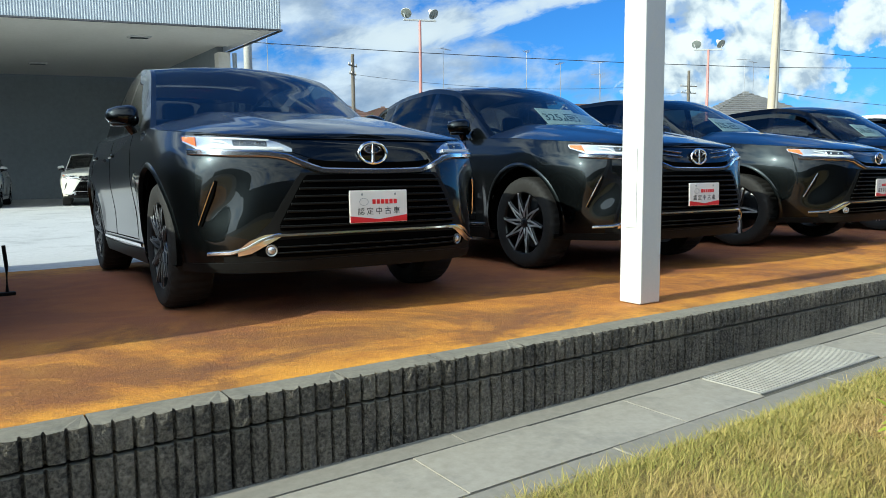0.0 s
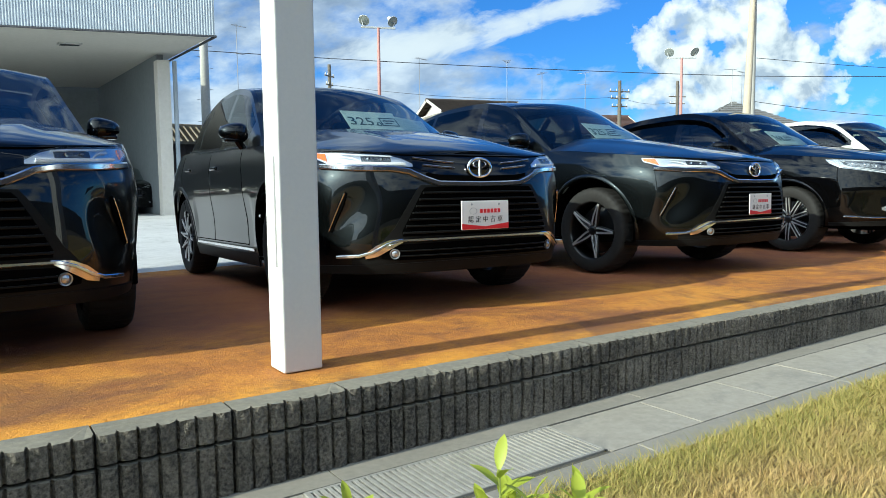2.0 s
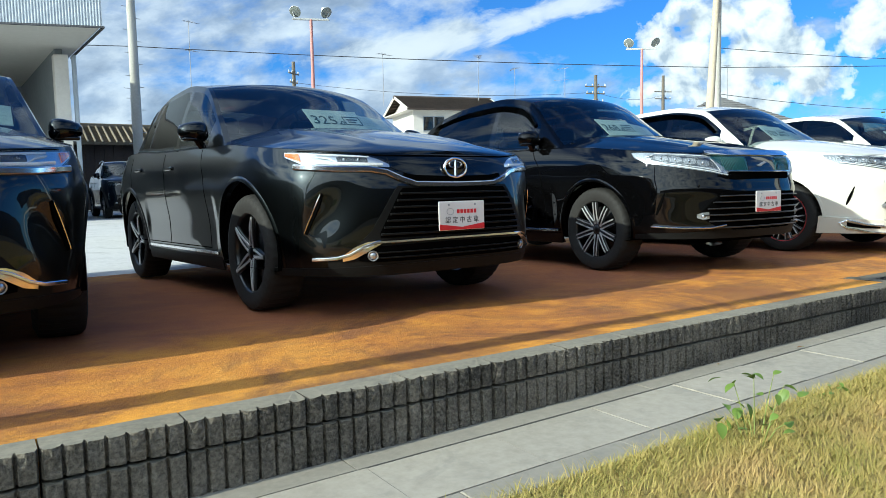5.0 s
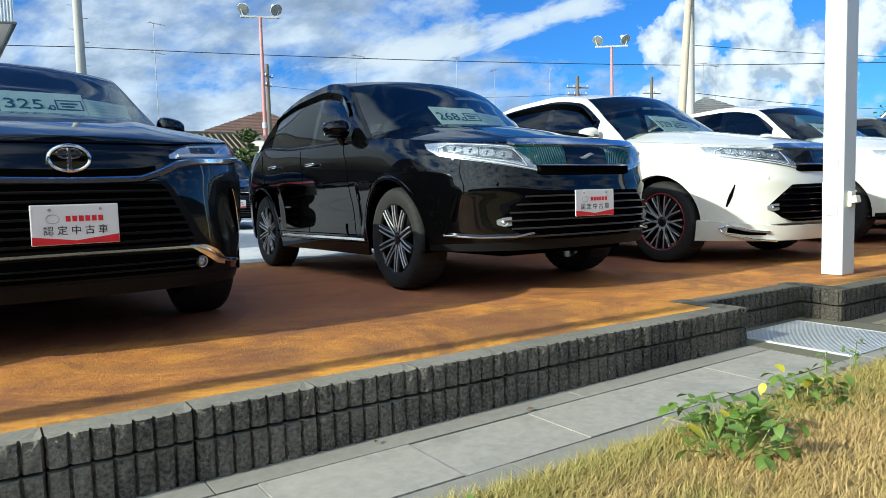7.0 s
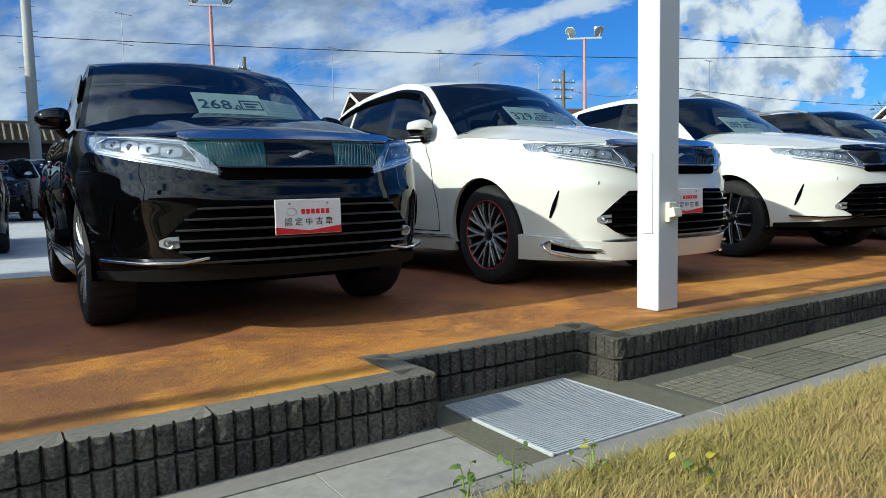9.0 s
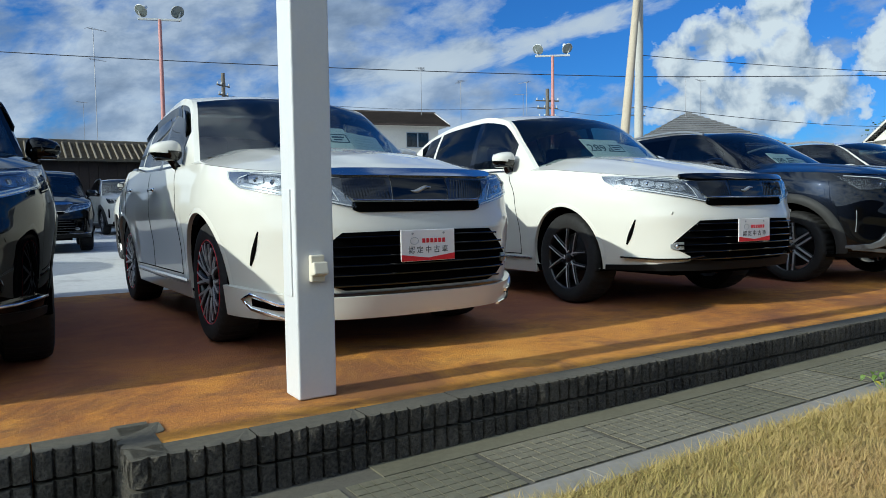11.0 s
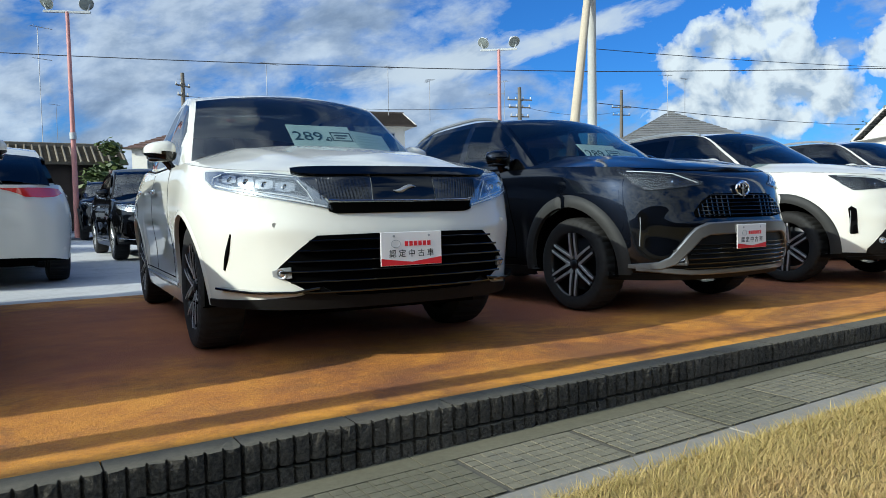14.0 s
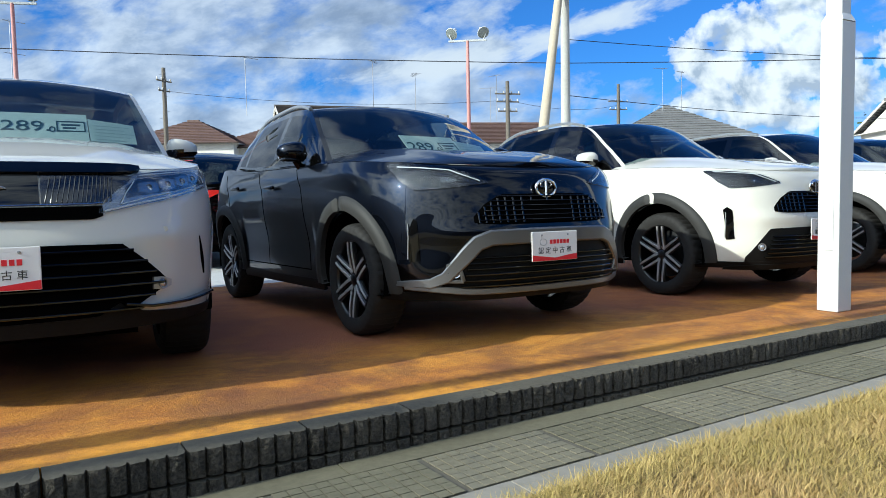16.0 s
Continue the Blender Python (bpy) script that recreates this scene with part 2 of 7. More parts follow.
POST = speckled("white_painted_steel", (0.54, 0.55, 0.56), (0.63, 0.63, 0.62), 60, 0.38, 2.0, 0.08, 0.001, (0.2, 0.8), (0.62, 0.60, 0.55))
IVORY = material("ivory_plastic", (0.62, 0.57, 0.45), 0.45)


def glass(name, tint, gloss_rough=0.0, ior=1.52):
    """A tinted pane: what lies behind shows through, the sky is mirrored by angle."""
    m = bpy.data.materials.new(name)
    m.use_nodes = True
    t = m.node_tree
    t.nodes.clear()
    out = t.nodes.new("ShaderNodeOutputMaterial")
    tr, gl, mx, fr = (t.nodes.new(k) for k in ("ShaderNodeBsdfTransparent", "ShaderNodeBsdfGlossy", "ShaderNodeMixShader", "ShaderNodeLayerWeight"))
    tr.inputs[0].default_value = (*tint, 1)
    gl.inputs["Roughness"].default_value = gloss_rough
    f0 = ((ior - 1) / (ior + 1)) ** 2
    gain = math_node(t, "MULTIPLY", math_node(t, "POWER", fr.outputs["Facing"], 5.0), 1.0 - f0)
    t.links.new(math_node(t, "ADD", gain, f0, True), mx.inputs[0])
    t.links.new(tr.outputs[0], mx.inputs[1])
    t.links.new(gl.outputs[0], mx.inputs[2])
    t.links.new(mx.outputs[0], out.inputs[0])
    return m


GLASS_FRONT = glass("windscreen_glass", (0.60, 0.68, 0.67), 0.0, 2.15)
GLASS_SIDE = glass("side_glass", (0.27, 0.30, 0.28), 0.0, 1.75)
GLASS_REAR = glass("privacy_glass", (0.05, 0.055, 0.055), 0.0, 1.6)
GLASS_LAMP = glass("lamp_cover", (0.93, 0.95, 0.96), 0.0, 1.5)
GLASS_WIN = glass("window_glass", (0.25, 0.28, 0.30), 0.0, 1.7)

# ---- mesh helpers ----
def mesh_ob(name, verts, faces, mats, parent=None, label="", face_mats=None, smooth=True, angle=38):
    me = bpy.data.meshes.new(name)
    me.from_pydata([tuple(map(float, v)) for v in verts], [], faces)
    for m in (mats if isinstance(mats, (list, tuple)) else [mats]):
        me.materials.append(m)
    if face_mats is not None:
        me.polygons.foreach_set("material_index", face_mats)
    if smooth:
        me.shade_smooth()
        me.set_sharp_from_angle(angle=radians(angle))
    me.update()
    ob = new(name, me)
    if parent is not None:
        ob.parent = parent
    return tagged(ob, label) if label else ob


def part(name, bm, mat, parent=None, label="", smooth=False):
    me = bpy.data.meshes.new(name)
    bmesh.ops.recalc_face_normals(bm, faces=bm.faces[:])
    bm.to_mesh(me)
    bm.free()
    me.materials.append(mat)
    if smooth:
        me.shade_smooth()
        me.set_sharp_from_angle(angle=radians(38))
    ob = new(name, me)
    if parent is not None:
        ob.parent = parent
    return tagged(ob, label) if label else ob


def thing(name, m, label, category, group="", kind=""):
    ob = new(name)
    ob.empty_display_size = 0.2
    ob.matrix_world = m
    return tagged(ob, label, category, group, kind)


def box(bm, c, s, bevel=0.0, seg=2, m=None):
    r = bmesh.ops.create_cube(bm, size=1.0)
    vs = r["verts"]
    for v in vs:
        v.co = Vector((v.co.x * s[0] + c[0], v.co.y * s[1] + c[1], v.co.z * s[2] + c[2]))
    if m is not None:
        bmesh.ops.transform(bm, matrix=m, verts=vs)
    if bevel:
        es = list({e for v in vs for e in v.link_edges})
        bmesh.ops.bevel(bm, geom=es, offset=bevel, segments=seg, affect="EDGES", profile=0.5)
    return bm


def box_part(name, c, s, mat, parent=None, bevel=0.004, label="", m=None, seg=2):
    return part(name, box(bmesh.new(), c, s, bevel, seg, m), mat, parent, label)


def sweep(points, profile, up=(0, 0, 1), closed=False, scale=None):
    """A closed profile carried along a line of points: vertices and faces."""
    P = [Vector(p) for p in points]
    n, k = len(P), len(profile)
    verts, faces = [], []
    up = Vector(up)
    for i, p in enumerate(P):
        a, b = (P[i - 1], P[(i + 1) % n]) if closed else (P[max(i - 1, 0)], P[min(i + 1, n - 1)])
        d = (b - a).normalized()
        s = d.cross(up)
        s = s.normalized() if s.length > 1e-5 else Vector((1, 0, 0))
        u = s.cross(d)
        f = scale[i] if scale else 1.0
        verts += [p + s * (q[0] * f) + u * (q[1] * f) for q in profile]
    for i in range(n if closed else n - 1):
        for j in range(k):
            a, b = i * k + j, i * k + (j + 1) % k
            c, d = ((i + 1) % n) * k + (j + 1) % k, ((i + 1) % n) * k + j
            faces.append((a, b, c, d))
    if not closed:
        faces.append(tuple(range(k - 1, -1, -1)))
        faces.append(tuple(range((n - 1) * k, n * k)))
    return verts, faces


def round_profile(r, n=8, flat=1.0):
    return [(r * math.cos(2 * math.pi * i / n), r * flat * math.sin(2 * math.pi * i / n)) for i in range(n)]


def rect_profile(a, b, c=0.25):
    a, b = a / 2, b / 2
    k = min(a, b) * c
    return [(a - k, b), (a, b - k), (a, -b + k), (a - k, -b), (-a + k, -b), (-a, -b + k), (-a, b - k), (-a + k, b)]


def tube(name, points, r, mat, parent=None, n=8, label="", closed=False, up=(0, 0, 1), scale=None):
    v, f = sweep(points, round_profile(r, n), up, closed, scale)
    return mesh_ob(name, v, f, mat, parent, label)


def lathe(profile, n=32, axis="x", start=0.0, turn=2 * math.pi):
    """Rings of (radius, height) turned round an axis."""
    verts, faces = [], []
    full = abs(turn - 2 * math.pi) < 1e-6
    cols = n if full else n + 1
    for r, h in profile:
        for i in range(cols):
            a = start + turn * i / n
            c, s = r * math.cos(a), r * math.sin(a)
            verts.append({"x": (h, c, s), "y": (c, h, s), "z": (c, s, h)}[axis])
    for j in range(len(profile) - 1):
        for i in range(n):
            k = (i + 1) % cols
            faces.append((j * cols + i, j * cols + k, (j + 1) * cols + k, (j + 1) * cols + i))
    return verts, faces


def merge(*geos):
    V, F = [], []
    for v, f in geos:
        o = len(V)
        V += list(v)
        F += [tuple(i + o for i in q) for q in f]
    return V, F


def moved(geo, m):
    return [m @ Vector(v) for v in geo[0]], geo[1]


def grid_faces(rows, cols, flip=False):
    f = [(j * cols + i, j * cols + i + 1, (j + 1) * cols + i + 1, (j + 1) * cols + i) for j in range(rows - 1) for i in range(cols - 1)]
    return [q[::-1] for q in f] if flip else f


def words(name, text, size, mat, parent, m, align="CENTER", depth=0.001):
    """Lettering as a mesh, in the plane x-y of m."""
    cu = bpy.data.curves.new(name, "FONT")
    cu.body, cu.size, cu.align_x, cu.align_y, cu.extrude, cu.resolution_u = text, size, align, "CENTER", depth, 3
    tmp = new(name + "_tmp", cu)
    me = bpy.data.meshes.new_from_object(tmp.evaluated_get(bpy.context.evaluated_depsgraph_get()))
    bpy.data.objects.remove(tmp)
    bpy.data.curves.remove(cu)
    me.materials.clear()
    me.materials.append(mat)
    ob = new(name, me)
    ob.parent = parent
    ob.matrix_local = m
    return ob


def table(points):
    xs, ys = [p[0] for p in points], [p[1] for p in points]

    def f(x):
        return float(np.interp(x, xs, ys))
    return f


def smooth_table(points):
    """A smooth curve through the points (monotone pieces)."""
    xs, ys = np.array([p[0] for p in points], float), np.array([p[1] for p in points], float)
    h = np.diff(xs)
    d = np.diff(ys) / h
    m = np.zeros(len(xs))
    m[0], m[-1] = d[0], d[-1]
    for i in range(1, len(xs) - 1):
        m[i] = 0 if d[i - 1] * d[i] <= 0 else 2 * d[i - 1] * d[i] / (d[i - 1] + d[i])

    def f(x):
        x = min(max(x, xs[0]), xs[-1])
        i = min(max(int(np.searchsorted(xs, x)) - 1, 0), len(h) - 1)
        t = (x - xs[i]) / h[i]
        return float((2 * t**3 - 3 * t**2 + 1) * ys[i] + (t**3 - 2 * t**2 + t) * h[i] * m[i] + (-2 * t**3 + 3 * t**2) * ys[i + 1] + (t**3 - t**2) * h[i] * m[i + 1])
    return f

# ---- the place: paving, wall, verge ----
def walk_z(x):
    """Height of the footpath, which climbs beside the level car park."""
    return -0.265 + 0.0095 * max(-30.0, min(28.0, x))


ORANGE = material("rust_stained_paving", (0.3, 0.12, 0.04), 0.8)
t = ORANGE.node_tree
p = world_place(ORANGE)
sp = t.nodes.new("ShaderNodeSeparateXYZ")
t.links.new(p, sp.inputs[0])
broad, mid, fine = noise_fac(t, p, 0.55, 5, 0.6, 0.4), noise_fac(t, p, 4.5, 6, 0.65, 0.3), noise_fac(t, p, 70, 5, 0.7)
tone = math_node(t, "ADD", math_node(t, "MULTIPLY", broad, 0.40), math_node(t, "ADD", math_node(t, "MULTIPLY", mid, 0.34), math_node(t, "MULTIPLY", fine, 0.26)))
col = ramp(t, tone, [(0.36, (0.17, 0.058, 0.020)), (0.46, (0.40, 0.145, 0.022)), (0.54, (0.54, 0.222, 0.026)), (0.66, (0.64, 0.31, 0.050))])
# brighter ochre crust along the edge of the paving, with a ragged inner side
edge = math_node(t, "ADD", sp.outputs[1], math_node(t, "MULTIPLY", math_node(t, "SUBTRACT", noise_fac(t, p, 7, 8, 0.75), 0.5), 0.34))
crust = ramp(t, math_node(t, "ADD", math_node(t, "MULTIPLY", edge, 2.0), 0.5), [(0.16, (1, 1, 1)), (0.46, (0, 0, 0))])
grit = ramp(t, noise_fac(t, p, 22, 6, 0.7), [(0.36, (0.35, 0.35, 0.35)), (0.60, (1, 1, 1))])
col = mix(t, math_node(t, "MULTIPLY", math_node(t, "MULTIPLY", crust, grit), 0.85), col, (0.72, 0.325, 0.028))
blot = ramp(t, noise_fac(t, p, 0.9, 10, 0.74, 0.6), [(0.48, (0, 0, 0)), (0.58, (1, 1, 1))])
col = mix(t, math_node(t, "MULTIPLY", blot, 0.66), col, (0.13, 0.046, 0.020))
lay_map = t.nodes.new("ShaderNodeMapping")
lay_map.inputs["Scale"].default_value = (0.8, 1.5, 1.0)
t.links.new(p, lay_map.inputs[0])
streak = ramp(t, noise_fac(t, lay_map.outputs[0], 1.3, 9, 0.74, 0.4), [(0.52, (0, 0, 0)), (0.68, (1, 1, 1))])
col = mix(t, math_node(t, "MULTIPLY", streak, 0.6), col, (0.12, 0.055, 0.028))
# red-brown tint over the bays, fading out raggedly at front and back
bayside = math_node(t, "ADD", sp.outputs[1], math_node(t, "MULTIPLY", math_node(t, "SUBTRACT", noise_fac(t, p, 1.6, 8, 0.7), 0.5), 1.9))
red = ramp(t, math_node(t, "MULTIPLY", bayside, 0.2), [(0.14, (0, 0, 0)), (0.27, (1, 1, 1)), (0.84, (1, 1, 1)), (0.92, (0, 0, 0))])
col = mix(t, math_node(t, "MULTIPLY", red, 0.68), col, mix(t, tone, (0.30, 0.085, 0.045), (0.36, 0.125, 0.065)))
t.links.new(col, bsdf(ORANGE).inputs["Base Color"])
bump(ORANGE, math_node(t, "ADD", math_node(t, "MULTIPLY", fine, 0.7), math_node(t, "MULTIPLY", mid, 0.5)), 0.9, 0.012)

APRON = speckled("pale_concrete_apron", (0.40, 0.40, 0.40), (0.55, 0.55, 0.54), 14, 0.85, 0.5, 0.3, 0.004, (0.3, 0.7), (0.20, 0.20, 0.20))
def darker_east(m):
    """Darkens a wall material along its eastern stretch, with a noisy onset."""
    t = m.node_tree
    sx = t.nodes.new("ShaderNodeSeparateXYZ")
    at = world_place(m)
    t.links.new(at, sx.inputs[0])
    east_tone = math_node(t, "ADD", math_node(t, "MULTIPLY", sx.outputs[0], 0.1), math_node(t, "MULTIPLY", noise_fac(t, at, 1.2, 4, 0.6), 0.3))
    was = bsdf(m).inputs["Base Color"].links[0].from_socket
    t.links.new(mix(t, 1.0, was, ramp(t, east_tone, [(0.70, (1, 1, 1)), (0.95, (0.44, 0.43, 0.40))]), "MULTIPLY"), bsdf(m).inputs["Base Color"])


ASPHALT = speckled("asphalt", (0.040, 0.040, 0.042), (0.075, 0.074, 0.072), 60, 0.9, 0.4)
SLAB = speckled("grey_concrete_slab", (0.24, 0.218, 0.178), (0.37, 0.34, 0.285), 24, 0.85, 1.3, 0.3, 0.003, (0.3, 0.7), (0.17, 0.165, 0.15))
KERB = speckled("grey_kerb_concrete", (0.185, 0.170, 0.140), (0.285, 0.263, 0.222), 30, 0.85, 1.7, 0.35, 0.004, (0.3, 0.7), (0.19, 0.18, 0.16))
TILE_DARK = speckled("mossy_paving_sett", (0.092, 0.084, 0.052), (0.160, 0.146, 0.095), 40, 0.85, 2.1, 0.35, 0.003)
TILE = speckled("paving_sett", (0.118, 0.106, 0.069), (0.200, 0.180, 0.122), 40, 0.85, 2.1, 0.35, 0.003, (0.3, 0.7), (0.10, 0.10, 0.085))
JOINT = speckled("dark_joint", (0.060, 0.054, 0.041), (0.115, 0.104, 0.080), 50, 0.95)
BLOCK = speckled("split_face_block", (0.060, 0.053, 0.042), (0.42, 0.37, 0.295), 75, 0.85, 2.6, 1.0, 0.050, (0.40, 0.64), (0.065, 0.058, 0.045))
BLOCK_TOP = speckled("block_top", (0.135, 0.122, 0.092), (0.27, 0.245, 0.19), 40, 0.9, 2.0, 0.5, 0.004, (0.3, 0.7), (0.09, 0.088, 0.08))
darker_east(BLOCK)
darker_east(BLOCK_TOP)
SOIL = speckled("dry_thatch", (0.15, 0.11, 0.042), (0.46, 0.335, 0.14), 90, 0.95, 2.5, 1.0, 0.03, (0.36, 0.64))
GALV = speckled("galvanised_steel", (0.46, 0.465, 0.45), (0.62, 0.62, 0.60), 30, 0.42, 3, 0.1, 0.001)
bsdf(GALV).inputs["Metallic"].default_value = 0.25
GALV_DUSTY = speckled("dusty_steel", (0.21, 0.20, 0.175), (0.36, 0.345, 0.31), 30, 0.6, 6, 0.2, 0.001)
GALV_DARK = material("dark_drain", (0.07, 0.07, 0.065), 0.9)

XA, XB = -14.0, 42.0


def fall(x):
    """How steeply the paving falls towards the back of the bays."""
    return 0.013 + 0.012 * max(0.0, min(1.2, (5.0 - x) / 6.0))


def lot_z(x, y):
    return -fall(x) * max(0.0, min(5.0, y))


# one sheet of ground out to the horizon, stepped under the footpath and the car park
xs = [-1500, -200, -30, -20, -10, 0, 10, 20, 28, 60, 300, 1500]
prof = [(-1500, -0.02), (-40, -0.02), (-0.95, -0.02), (-0.94, -0.20), (0.06, -0.20), (0.10, None), (60, None), (300, None), (2500, None)]
V = [(x, y, (walk_z(x) + dz - 0.02) if dz is not None else -0.22) for x in xs for y, dz in prof]
ground = mesh_ob("ground", V, grid_faces(len(xs), len(prof), True), ASPHALT, smooth=False)
tagged(ground, "grey ground reaching to the horizon", "ground", kind="structure")

# the floor's front edge follows the wall and its recess
strips = [(XA, 7.16, -0.205), (7.16, 8.32, 0.045), (8.32, XB, -0.205)]
geos = []
for a, b, y0 in strips:
    gx, gy = np.linspace(a, b, max(2, int(b - a))), [y0] + [0.2 + 0.48 * i for i in range(11)]
    geos.append(([(x, y, lot_z(x, y)) for x in gx for y in gy], grid_faces(len(gx), len(gy), True)))
    geos.append(([(a, y0, 0), (b, y0, 0), (b, y0, -0.3), (a, y0, -0.3)], [(0, 3, 2, 1)]))
lot = mesh_ob("car_park_floor", *merge(*geos), ORANGE, smooth=False)
tagged(lot, "rust-stained orange paving of the car park", "paving", kind="structure")
gx, gy = np.linspace(-34, 62, 49), [5.0, 8.0, 14.0, 24.0, 45.0]
apron = mesh_ob("apron", [(x, y, lot_z(x, 5.0) - 0.004) for x in gx for y in gy], grid_faces(len(gx), len(gy), True), APRON, smooth=False)
tagged(apron, "pale concrete yard behind the parked cars", "paving", kind="structure")
yard = box_part("yard_kerb", ((XA + XB) / 2, 45.5, -0.02), (XB - XA + 40, 1.0, 0.30), SLAB, None, 0.02)
tagged(yard, "low concrete edge of the yard", "kerb", kind="structure")

# ---- ribbed block wall ----
WALL_Y, WALL_D, BL = -0.33, 0.12, 0.40


def block_mesh(h, seed, ribs=7):
    rng = random.Random(seed)
    nz = 4 if h > 0.12 else 3
    us = []
    for r in range(ribs):
        us += [(r + q) / ribs for q in (0.0, 0.05, 0.12, 0.5, 0.88, 0.95)]
    us.append(1.0)
    dep = [0.020, 0.018, 0.0, -0.002, 0.0, 0.018] * ribs + [0.020]
    V, L = [], BL - 0.006
    for k in range(nz + 1):
        z = -h + 0.004 + (h - 0.004) * k / nz
        for i, u in enumerate(us):
            rough = rng.uniform(-0.003, 0.003) if dep[i] < 0.01 else rng.uniform(-0.001, 0.001)
            chip = 0.004 * rng.random() if k in (0, nz) and dep[i] < 0.01 else 0
            V.append((u * L - L / 2, dep[i] + rough + chip, z if 0 < k < nz else z - (0.004 * rng.random() if k == nz and dep[i] < 0.01 else 0)))
    n = len(us)
    F = grid_faces(nz + 1, n)
    b = len(V)
    V += [(-L / 2, WALL_D, -h), (L / 2, WALL_D, -h), (L / 2, WALL_D, 0), (-L / 2, WALL_D, 0)]
    V += [(-L / 2, 0.022, -h), (L / 2, 0.022, -h), (L / 2, 0.022, 0.0), (-L / 2, 0.022, 0.0)]
    top = tuple(range(nz * n, (nz + 1) * n))
    F += [(b + 3, b + 2) + top[::-1], (b, b + 3, b + 7, b + 4), (b + 1, b + 5, b + 6, b + 2), (b, b + 1, b + 2, b + 3)]
    me = bpy.data.meshes.new("block")
    me.from_pydata(V, [], F)
    me.materials.append(BLOCK)
    me.materials.append(BLOCK_TOP)
    me.polygons[len(F) - 4].material_index = 1
    me.update()
    return me


H1, H2 = 0.095, 0.20
half_blocks = [block_mesh(H1, 10 + i) for i in range(5)]
tall_blocks = [block_mesh(H2, 30 + i) for i in range(5)]
wall = new("wall_blocks")
tagged(wall, "low retaining wall of dark ribbed concrete blocks", "wall", kind="structure")
rng = random.Random(4)


def lay(x, y, rot, course):
    me = rng.choice(half_blocks if course == 0 else tall_blocks)
    ob = new("block", me)
    ob.parent = wall
    z = 0.004 if course == 0 else 0.004 - H1 - 0.009
    ob.location = (x, y + rng.uniform(-0.003, 0.003), z)
    ob.rotation_euler = (0, 0, rot)


NOTCH_A, NOTCH_B, NOTCH_Y = 7.28, 8.20, -0.08
x = NOTCH_A - BL / 2
while x > -6.5:
    lay(x, WALL_Y, 0, 0)
    lay(x + (0.0 if x > NOTCH_A - 0.3 else 0.0), WALL_Y, 0, 1)
    x -= BL
x = NOTCH_B + BL / 2
while x < 34:
    lay(x, WALL_Y, 0, 0)
    lay(x, WALL_Y, 0, 1)
    x += BL
for i in range(3):
    for c in (0, 1):
        lay(NOTCH_A + BL * (i + 0.5) - 0.12, NOTCH_Y, 0, c)
for c in (0, 1):
    lay(NOTCH_B, WALL_Y + BL / 2 + 0.004, -math.pi / 2, c)
    lay(NOTCH_A, WALL_Y + BL / 2 + 0.004, math.pi / 2, c)
far_wall = box_part("wall_ends", (-10.3, WALL_Y + 0.06, -0.15), (7.2, 0.11, 0.30), BLOCK, None, 0)
tagged(far_wall, "far end of the block wall", "wall", kind="structure")

# ---- footpath ----
path_bed = new("footpath")
tagged(path_bed, "grey concrete footpath with dark joints beside the block wall", "pavement", kind="structure")
V = [(x, y, walk_z(x) - 0.0055) for x in (-14, -8, 0, 8, 16, 30) for y in (-0.94, NOTCH_Y + 0.02)]
mesh_ob("joint_bed", V, grid_faces(6, 2, True), JOINT, path_bed, smooth=False)


def paver(name, x0, x1, y0, y1, mat, h=0.05, bev=0.0004, lift=0.0):
    """One paving piece, following the climb of the path."""
    V, F = [], []
    for z, b in ((-h, 0), (-bev, 0), (0, bev)):
        for x, y in ((x0 + b, y0 + b), (x1 - b, y0 + b), (x1 - b, y1 - b), (x0 + b, y1 - b)):
            V.append((x, y, walk_z(x) + z + lift))
    for k in range(2):
        for i in range(4):
            F.append((k * 4 + i, k * 4 + (i + 1) % 4, (k + 1) * 4 + (i + 1) % 4, (k + 1) * 4 + i))
    F.append((8, 9, 10, 11))
    return mesh_ob(name, V, F, mat, path_bed, smooth=False)


rng = random.Random(8)
# channel strip at the wall's foot
x = -9.0
while x < 30:
    if not (NOTCH_A - 0.05 < x + 1.5 and x < NOTCH_B + 0.05):
        paver("channel", x, x + 1.495, -0.448, -0.325, KERB if x < NOTCH_A else TILE_DARK)
    elif x < NOTCH_A:
        paver("channel", x, NOTCH_A - 0.01, -0.448, -0.325, KERB)
        paver("channel", NOTCH_B + 0.01, x + 1.495, -0.448, -0.325, TILE_DARK) if x + 1.495 > NOTCH_B else None
    x += 1.5
# smooth slabs
x = -0.15 - 0.53 * 16
while x < NOTCH_A:
    x1 = min(x + 0.53, NOTCH_A + 0.04)
    if not (-0.2 < x < 0.88) and x1 - x > 0.1:
        paver("slab", x + 0.0015, x1 - 0.0015, -0.792, -0.458, SLAB, lift=rng.uniform(-0.002, 0.002))
    x += 0.53
# kerb stones along the verge
x = -9.0 + 0.02
while x < 30:
    paver("kerb_stone", x + 0.0015, x + 0.7135, -0.94, -0.802, KERB, 0.10, 0.003, rng.uniform(0.0, 0.003))
    x += 0.715
